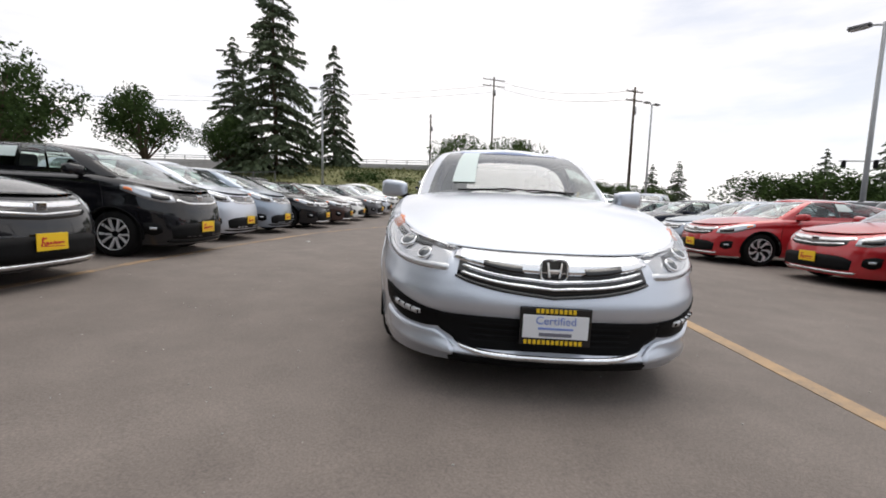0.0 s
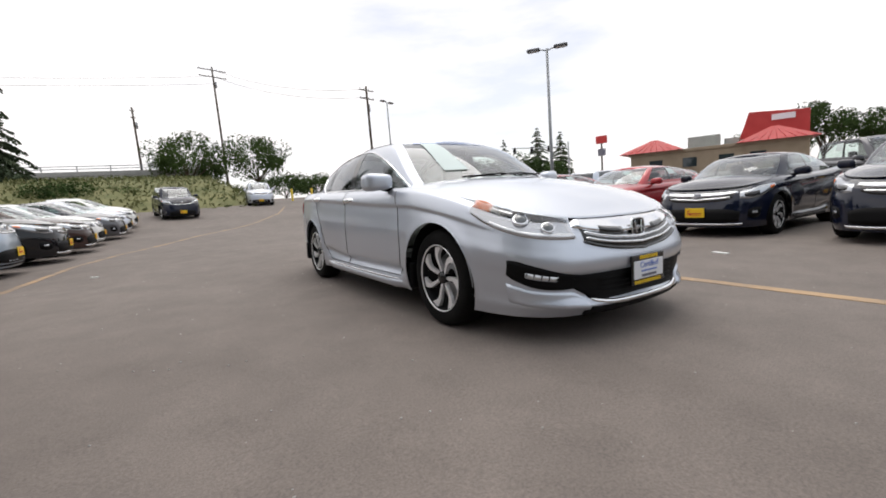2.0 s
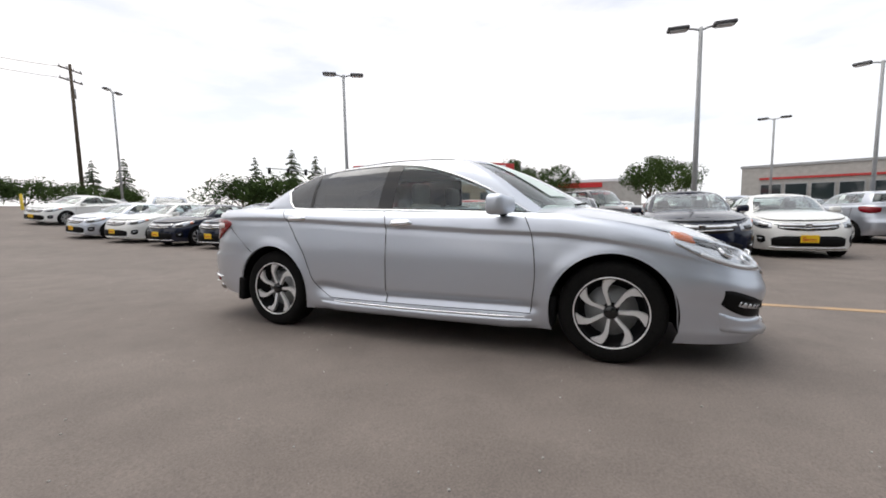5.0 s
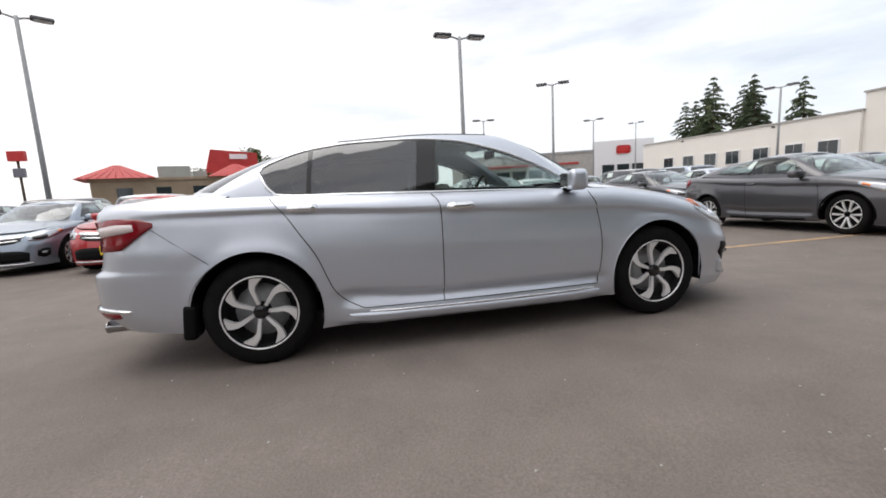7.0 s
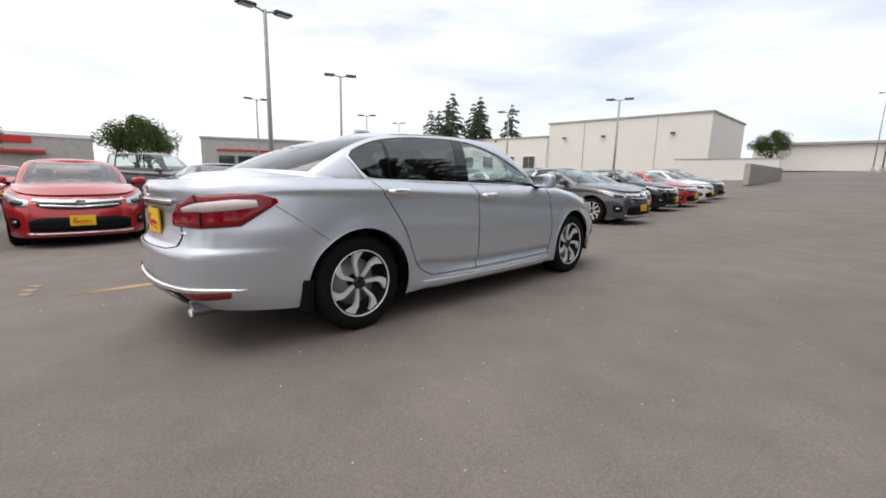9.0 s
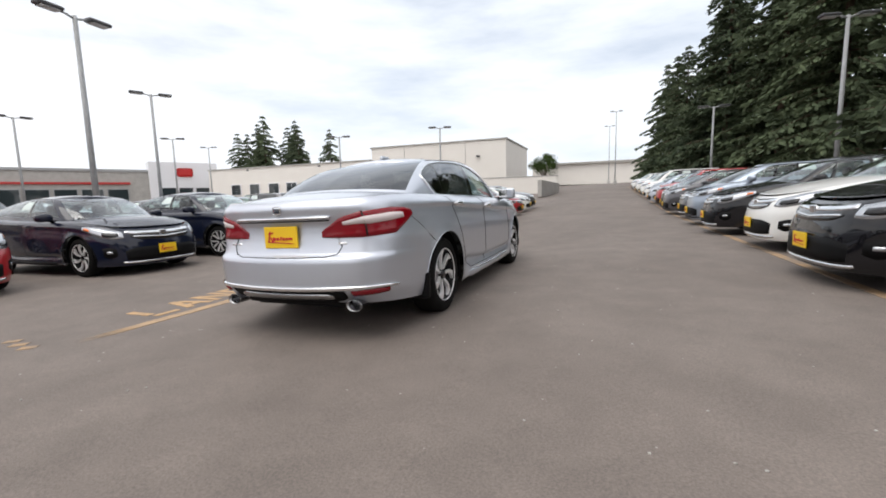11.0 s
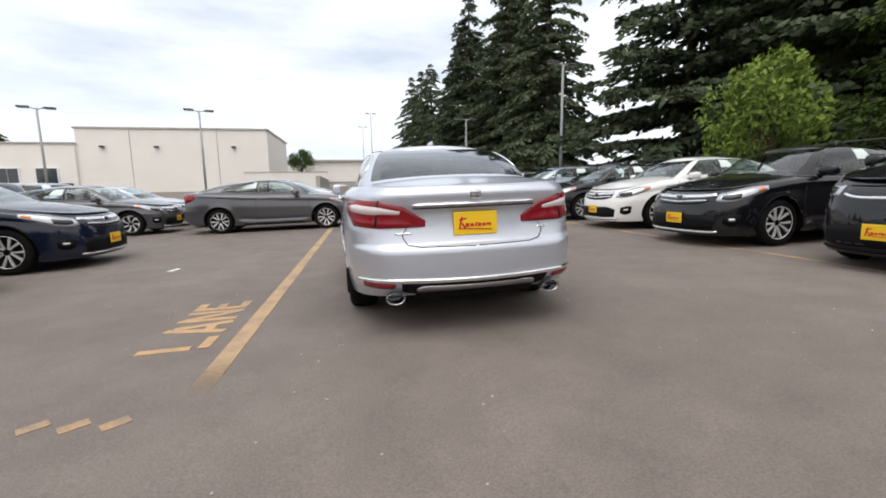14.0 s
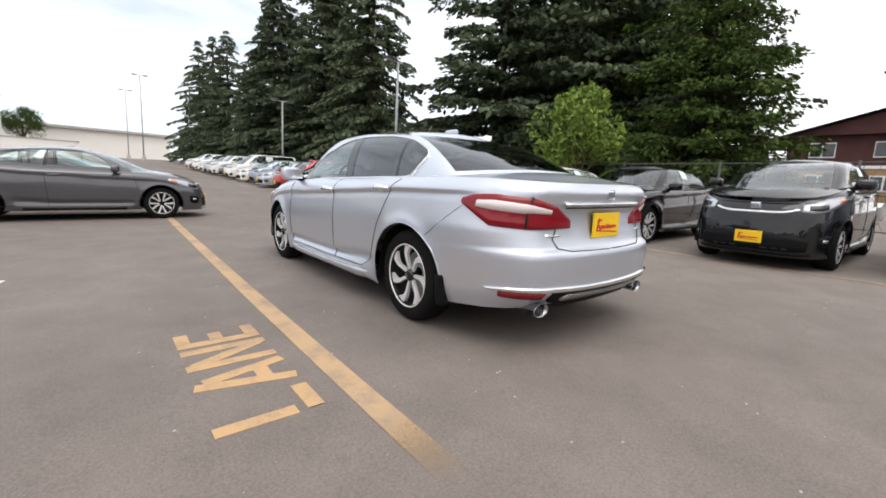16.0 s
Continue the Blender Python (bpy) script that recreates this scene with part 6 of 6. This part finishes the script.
for i, (x, y, h) in enumerate([(66, -76, 17), (70, -80, 19), (75, -83, 18), (80, -80, 21), (86, -84, 20), (91, -90, 18), (98, -92, 19), (60, -80, 16), (105, -95, 20), (38, 78, 8), (44, 80, 9), (60, 66, 10), (66, 62, 12), (71, 60, 11)]):
    plant("distant_fir", FIR_FAR, CONIFER, x, y, (h / 16, h / 16), i * 61, "distant dark fir tree behind the buildings")
LEAFY = [leafy_meshes(7, 3.6, 4), leafy_meshes(7, 3.2, 14)]
LIGHT_TREE = leafy_meshes(6, 2.6, 9, 5200, 0.15, 0.2)
plant("maple_tree", LIGHT_TREE, LEAF_LIGHT, -11.2, -5.7, (0.60, 0.80), 40, "young maple tree with light yellow-green leaves")
for i, (x, y, s) in enumerate([(-31, 24, 1.3), (-26, 31, 1.1), (-38, 20, 1.3), (-22, 37, 0.95), (-40, 32, 1.1), (-47, 26, 1.1), (0.5, 57, 1.2), (3.0, 60, 0.8), (8.6, 57, 1.2), (64, 14, 1.2), (68, 9, 1.1), (44, -4, 0.85), (62, -8, 1.0), (-45, 8, 1.3),
                               (95, -50, 1.0), (13, -100, 1.1), (60, 20, 0.8)]):
    plant("broadleaf_tree", LEAFY[i % 2], LEAF, x, y, (s, s), i * 73, "round green broadleaf tree beyond the lot")
BUSH = leafy_meshes(3.0, 2.6, 19, 3600, 0.12, 0.06)
for i, (x, y, s, mt) in enumerate([(12, 44, 1.1, LEAF), (15.5, 45, 1.0, LEAF_LIGHT), (18.5, 44, 0.9, LEAF), (9, 45, 1.2, LEAF), (22, 43, 0.8, LEAF), (27, 33, 1.35, LEAF), (30, 31, 1.5, LEAF_LIGHT), (33, 29, 1.2, LEAF),
                                   (-5, 36, 0.7, LEAF), (-8.5, 35, 0.9, LEAF), (-3, 40, 0.8, LEAF_LIGHT), (0, 43, 0.6, LEAF), (17.5, -57, 0.6, LEAF_LIGHT), (14.0, -59, 0.5, LEAF), (4.0, 46, 0.7, LEAF)]):
    plant("bush", BUSH, mt, x, y, (s * 1.05, s * 0.72), i * 51, "rounded green bush at the edge of the lot", "bush", "bushes round the lot", BARK)

WEEDS = mottled("weeds", (0.05, 0.075, 0.025), (0.24, 0.23, 0.10), 0.8, 0.9, bump_scale=6)
# grassy bank below the overpass
bank_v, bank_f = [], []
bank_h = curve([0, 0.15, 0.5, 0.85, 1], [-0.3, 0.6, 2.0, 2.6, 2.6])
for i in range(29):
    x = -22 + 27.5 * i / 28
    for j in range(13):
        t = j / 12
        y = 27.5 + 0.35 * max(x + 3, 0) + 26 * t
        fade = min(1, max(0.0, (5.2 - x) / 3.0))
        bank_v.append((x, y, gz(x, y) + float(bank_h(t)) * fade - 0.35 * (1 - fade) + 0.15 * noise.noise((x * 0.5, y * 0.5, 0))))
for i in range(28):
    for j in range(12):
        bank_f.append((i * 13 + j, (i + 1) * 13 + j, (i + 1) * 13 + j + 1, i * 13 + j + 1))
tagged(put("grass_bank", mesh_of("grass_bank", bank_v, bank_f), GRASS), "dry weedy grass bank below the overpass", "grass", kind="structure")
rng = random.Random(6)
pts, sizes = [], []
for k in range(7000):
    i, j = rng.random() * 27.9, rng.random() * 11.9
    a = Vector(bank_v[int(i) * 13 + int(j)])
    b = Vector(bank_v[int(i) * 13 + int(j) + 14])
    q = a.lerp(b, rng.random())
    pts.append((q.x + rng.uniform(-0.5, 0.5), q.y + rng.uniform(-1, 1), q.z + rng.uniform(0.0, 0.25)))
    sizes.append(rng.uniform(0.08, 0.22))
tagged(put("weeds", spray_mesh("weeds", pts, sizes, 1.6, 4), WEEDS), "tangle of green and dry weeds on the bank", "weeds", kind="stuff")


# ---- overpass ----
def overpass():
    e = new("overpass", None)
    part("deck", box_bm(64, 7, 0.9, (-30, 62, 5.6), 0.04), CONCRETE, e)
    part("parapet", box_bm(64, 0.3, 0.5, (-30, 58.6, 6.3), 0.03), CONCRETE, e)
    for z in (6.85, 7.15):
        put("rail", tube_mesh("rail", [(-62, 58.6, z), (2, 58.6, z)], 0.05, 6), STEEL_POLE, e)
    for i in range(22):
        part("rail_post", box_bm(0.1, 0.1, 0.7, (-61 + 3 * i, 58.6, 6.85)), STEEL_POLE, e)
    for x in (-55, -38, -21, -4):
        part("pier", box_bm(1.1, 4.5, 8, (x, 62, 1.6), 0.08), CONCRETE, e)
    lamp = put("road_lamp", tube_mesh("road_lamp", [(-29, 60, 6), (-29, 60, 21.6), (-29.6, 60, 22.3), (-34.5, 60, 22.6)], [0.14, 0.11, 0.08, 0.06], 8), STEEL_POLE, e)
    part("road_lamp_head", box_bm(1.2, 0.4, 0.2, (-35, 60, 22.58), 0.06), LAMP_HEAD, lamp)
    return tagged(e, "grey concrete overpass with steel railing and piers", "overpass")


overpass()


# ---- buildings ----
def pane_row(e, y, xs, z0, z1, w, frame_mat, glass_mat=None, out=-1):
    """Windows along a wall that faces -y (out=-1) or +y."""
    for x in xs:
        f = part("window", box_bm(w + 0.2, 0.18, z1 - z0 + 0.2, (x, y + out * 0.06, (z0 + z1) / 2), 0.02), frame_mat, e)
        part("pane", box_bm(w / 2 - 0.05, 0.06, z1 - z0, (x - w / 4, y + out * 0.14, (z0 + z1) / 2)), glass_mat or WINDOW_DARK, f)
        part("pane", box_bm(w / 2 - 0.05, 0.06, z1 - z0, (x + w / 4, y + out * 0.14, (z0 + z1) / 2)), glass_mat or WINDOW_DARK, f)


def cream_hall():
    """Two-part windowed hall south of the lot."""
    e = new("cream_hall", None)
    part("tall_wall", box_bm(22, 16, 11, (22.9, -63.2, 3.6), 0.03), STUCCO, e, "tall blank cream stucco block")
    part("tall_coping", box_bm(22.3, 16.3, 0.22, (22.9, -63.2, 9.2), 0.03), CONCRETE, e)
    part("low_wall", box_bm(36, 16, 8.6, (51.9, -62.8, 2.9), 0.03), STUCCO, e, "lower cream stucco wing")
    part("low_coping", box_bm(36.2, 16.3, 0.22, (51.9, -62.8, 7.3), 0.03), CONCRETE, e)
    pane_row(e, -54.8, [37, 41, 45.5, 50, 54, 58.5, 63], 2.5, 4.3, 2.2, PLATE_WHITE, out=1)
    part("door", box_bm(1.2, 0.2, 2.4, (35, -54.7, 1.3), 0.02), WINDOW_DARK, e)
    for x in (16, 25, 31, 44, 60):
        part("wall_lamp", box_bm(0.5, 0.4, 0.25, (x, -54.9, 6.9), 0.05), LAMP_HEAD, e)
    for x in (18, 28):
        part("wall_joint", box_bm(0.06, 0.06, 10.6, (x, -55.18, 3.6)), CONCRETE, e)
    return tagged(e, "large cream stucco building with a row of small windows", "building")


cream_hall()


def far_store():
    """Low pale building with a long roof at the end of the lot."""
    e = new("far_store", None)
    part("wall", box_bm(26, 12, 5, (4, -112, 6.0), 0.03), STUCCO, e)
    bm = box_bm(27.5, 13.5, 0.5, (4, -112, 8.7), 0.05)
    part("roof", bm, CONCRETE, e, "low grey roof")
    return tagged(e, "low pale building with a flat grey roof", "building")


far_store()
e = new("retaining_wall", None)
part("wall", box_bm(9.5, 0.4, 2.2, (9.0, -50.0, 2.3), 0.03), STUCCO, e)
part("coping", box_bm(9.7, 0.5, 0.12, (9.0, -50.0, 3.45), 0.02), CONCRETE, e)
part("side_wall", box_bm(0.4, 14, 1.6, (4.2, -43.2, 1.7), 0.03), CONCRETE, e)
tagged(e, "low white retaining wall beside the drive", "wall")


def restaurant():
    """Tan building with a red metal roof, a raised red front and a roof unit."""
    e = new("restaurant", None)
    e.matrix_world = pose(47, 18.5, 1.0, 0, 0, 22) @ Matrix.Diagonal((0.62, 0.62, 0.62, 1))
    part("wall", box_bm(12, 24, 3.8, (0, 0, 1.9), 0.05), BRICK_TAN, e)
    part("fascia", box_bm(12.5, 24.5, 0.5, (0, 0, 3.9), 0.05), BRICK_TAN, e)
    for y0, s in ((-8.2, 1), (8.8, 1)):
        bm = bmesh.new()
        v = [bm.verts.new(c) for c in ((-7, y0 - 5, 4.1), (7, y0 - 5, 4.1), (7, y0 + 5, 4.1), (-7, y0 + 5, 4.1), (-1.5, y0 - 0.5, 6.4), (1.5, y0 - 0.5, 6.4), (1.5, y0 + 0.5, 6.4), (-1.5, y0 + 0.5, 6.4))]
        for f in ((0, 1, 5, 4), (1, 2, 6, 5), (2, 3, 7, 6), (3, 0, 4, 7), (4, 5, 6, 7), (3, 2, 1, 0)):
            bm.faces.new([v[k] for k in f])
        roof = part("roof", bm, RED_ROOF, e, "red standing-seam metal roof")
        for k in range(9):
            yy = y0 - 4.4 + 1.1 * k
            t = max(0, 1 - abs(yy - y0) / 5.0)
            put("roof_seam", tube_mesh("roof_seam", [(-7, yy, 4.13), (-7 + 5.4 * t, y0 + (yy - y0) * (1 - 0.9 * t), 4.13 + 2.27 * t)], 0.05, 5), RED_ROOF, roof)
    bm = box_bm(1.0, 9, 3.6, (2.0, -8.2, 6.9), 0.05)
    for v in bm.verts:
        if v.co.z > 7 and v.co.y > -8:
            v.co.y -= 1.2
            v.co.z += 0.6
    part("raised_front", bm, RED_ROOF, e, "raised red sign wall")
    part("sign", box_bm(0.2, 3.0, 0.9, (1.42, -9.4, 8.0), 0.03), PLATE_WHITE, e)
    part("roof_unit", box_bm(2.6, 4.6, 1.9, (-2.2, 1.2, 5.1), 0.06), AC_GREY, e)
    part("roof_duct", box_bm(1.2, 2.0, 1.2, (-1.6, -2.6, 4.7), 0.06), AC_GREY, e)
    for yy in (-6, -2, 3, 8):
        f = part("window", box_bm(0.2, 2.0, 1.5, (-6.02, yy, 1.9), 0.02), WINDOW_DARK, e)
    return tagged(e, "tan restaurant with red metal roofs and a roof unit", "building")


restaurant()


def showroom():
    """Grey and white car showroom far to the south-east."""
    e = new("showroom", None)
    e.matrix_world = pose(92, -52, 0, 0, 0, -27)
    part("wall", box_bm(18, 56, 7.5, (0, 0, 3.7), 0.05), CONCRETE, e)
    part("parapet", box_bm(18.4, 56.4, 0.5, (0, 0, 7.6), 0.05), STEEL_POLE, e)
    part("entry_tower", box_bm(4, 12, 9.4, (-8.2, -10, 4.7), 0.05), PLATE_WHITE, e, "white entrance block")
    part("red_band", box_bm(0.3, 26, 0.4, (-9.2, 12, 5.2), 0.03), RED_ROOF, e)
    part("sign_disc", box_bm(0.3, 2.8, 1.7, (-10.3, -10, 7.4), 0.4), INK_RED, e)
    for k in range(7):
        f = part("window", box_bm(0.3, 3.3, 3.2, (-9.05, 1 + 3.7 * k, 2.6), 0.02), STEEL_POLE, e)
        part("pane", box_bm(0.1, 3.0, 2.9, (-9.2, 1 + 3.7 * k, 2.6)), WINDOW_DARK, f)
    for k in range(3):
        part("glazed_door", box_bm(0.2, 2.4, 4.2, (-10.25, -13 + 3 * k, 2.2), 0.02), WINDOW_DARK, e)
    return tagged(e, "grey and white showroom with a red band", "building")


showroom()
e = new("roadside_store", None)
part("wall", box_bm(10, 22, 6.5, (96, 6, 2.6), 0.05), CONCRETE, e)
part("cornice", box_bm(10.4, 22.4, 0.6, (96, 6, 5.9), 0.05), PLATE_WHITE, e)
part("sign", box_bm(0.3, 9, 1.0, (90.9, 7, 5.0), 0.05), INK_RED, e)
part("awning", box_bm(1.6, 6, 0.5, (90.5, 4, 3.2), 0.1), RED_ROOF, e)
tagged(e, "pale roadside store with a red sign", "building")
e = new("signpost", None)
put("mast", tube_mesh("mast", [(58, 40.2, -1), (58, 40.2, 7.4)], 0.14, 8), WOOD_POLE, e)
part("sign_box", box_bm(0.7, 1.7, 1.2, (58, 40.2, 7.6), 0.05), INK_RED, e)
part("sign_box", box_bm(0.6, 1.1, 1.1, (58, 40.2, 5.6), 0.05), INK_GREY, e)
tagged(e, "red roadside sign box on a dark pole", "sign")
e = new("signal_mast", None)
put("mast", tube_mesh("mast", [(64, 52, -1), (64, 52, 9.0)], 0.14, 8), STEEL_POLE, e)
put("arm", tube_mesh("arm", [(64, 52, 8.0), (54, 57, 8.4)], 0.09, 8), STEEL_POLE, e)
for t in (0.35, 0.65, 0.95):
    part("signal_head", box_bm(0.4, 0.4, 1.1, (64 - 10 * t, 52 + 5 * t, 7.9), 0.05), TRIM, e)
tagged(e, "traffic signal mast with dark signal heads", "traffic signal")


def house():
    """Brown two-storey house west of the lot."""
    e = new("house", None)
    e.matrix_world = pose(-60, -2.0, gz(-60, -2.0) + 1.2, 0, 0, 8)
    part("lower_wall", box_bm(10, 16, 3.2, (0, 0, 1.6), 0.03), HOUSE_TAN, e)
    part("upper_wall", box_bm(10, 16, 3.2, (0, 0, 4.8), 0.03), HOUSE_BROWN, e)
    bm = bmesh.new()
    v = [bm.verts.new(c) for c in ((5.8, -9, 6.3), (5.8, 9, 6.3), (-5.8, 9, 6.3), (-5.8, -9, 6.3), (5.8, 0, 9.0), (-5.8, 0, 9.0))]
    for f in ((0, 4, 5, 3), (1, 2, 5, 4), (0, 3, 2, 1)):
        bm.faces.new([v[k] for k in f])
    bmesh.ops.solidify(bm, geom=bm.faces[:], thickness=0.18)
    part("roof", bm, TRIM, e, "dark shingle roof")
    bm = bmesh.new()
    v = [bm.verts.new(c) for c in ((5.0, -8, 6.38), (5.0, 8, 6.38), (5.0, 0, 8.75), (-5.0, -8, 6.38), (-5.0, 8, 6.38), (-5.0, 0, 8.75))]
    for f in ((0, 1, 2), (3, 5, 4), (0, 2, 5, 3), (1, 4, 5, 2), (0, 3, 4, 1)):
        bm.faces.new([v[k] for k in f])
    part("gable", bm, HOUSE_BROWN, e)
    for z in (1.7, 4.9):
        for y in (-5.2, -0.5, 4.6):
            f = part("window", box_bm(0.16, 2.0, 1.5, (5.04, y, z), 0.02), PLATE_WHITE, e)
            for k in (-0.5, 0.5):
                part("pane", box_bm(0.06, 0.85, 1.25, (5.13, y + k, z)), WINDOW_DARK, f)
    part("trim_board", box_bm(0.1, 16.1, 0.3, (5.03, 0, 3.25), 0.01), PLATE_WHITE, e)
    return tagged(e, "two-storey brown house with white windows", "house")


HOUSE_BROWN = mottled("brown_siding", (0.07, 0.035, 0.032), (0.11, 0.055, 0.05), 0.8, 0.85)
HOUSE_TAN = mottled("tan_siding", (0.30, 0.19, 0.09), (0.38, 0.25, 0.13), 0.8, 0.85)
house()


# chain-link fence behind the west row
def fence():
    e = new("chain_fence", None)
    ys = np.arange(-64, 24, 3.0)
    for y in ys:
        x = -11.8
        z = gz(x, y)
        put("post", tube_mesh("post", [(x, y, z - 0.1), (x, y, z + 1.85)], 0.03, 6), LAMP_HEAD, e)
    for h in (0.15, 1.0, 1.8):
        put("rail", tube_mesh("rail", [(-11.8, float(y), gz(-11.8, float(y)) + h) for y in ys], 0.018, 6), LAMP_HEAD, e)
    v, f = [], []
    for y in np.arange(-64, 20.9, 0.28):
        z = gz(-11.8, float(y))
        for s in (1, -1):
            b = len(v)
            v += [(-11.8, y, z + 0.1), (-11.8, y + 0.008, z + 0.1), (-11.8, y + 0.008 + s * 0.9, z + 1.8), (-11.8, y + s * 0.9, z + 1.8)]
            f.append((b, b + 1, b + 2, b + 3))
    put("mesh_wire", mesh_of("mesh_wire", v, f, False), LAMP_HEAD, e)
    return tagged(e, "grey chain-link fence behind the parked row", "fence")


fence()

# litter, stones and small stains on the asphalt
rng = random.Random(12)
stone = bmesh.new()
bmesh.ops.create_icosphere(stone, subdivisions=1, radius=0.011)
me = bpy.data.meshes.new("pebble")
stone.to_mesh(me)
stone.free()
pts, faces = [], []
base_v = [tuple(v.co) for v in me.vertices]
base_f = [tuple(p.vertices) for p in me.polygons]
for k in range(600):
    x, y = rng.gauss(-0.5, 3.6), rng.gauss(0, 4.6)
    s = rng.uniform(0.15, 0.6)
    z = gz(x, y)
    o = len(pts)
    pts += [(x + vx * s * 1.3, y + vy * s, z + 0.002 + vz * s * 0.7) for vx, vy, vz in base_v]
    faces += [tuple(i + o for i in fc) for fc in base_f]
tagged(put("pebbles", mesh_of("pebbles", pts, faces), CONCRETE), "scattered pale grit and pebbles on the asphalt", "grit", kind="stuff")
for x, y, s in ((3.35, -1.3, 1.0), (-3.4, 4.4, 0.6), (0.9, 4.3, 0.25)):
    bm = box_bm(0.20 * s, 0.07 * s, 0.012, (0, 0, 0.006), 0.003)
    o = part("litter", bm, PAPER, None)
    o.matrix_world = on_ground(x, y, 20 + 70 * x)
    tagged(o, "flattened scrap of pale paper on the asphalt", "litter", "scraps of litter")
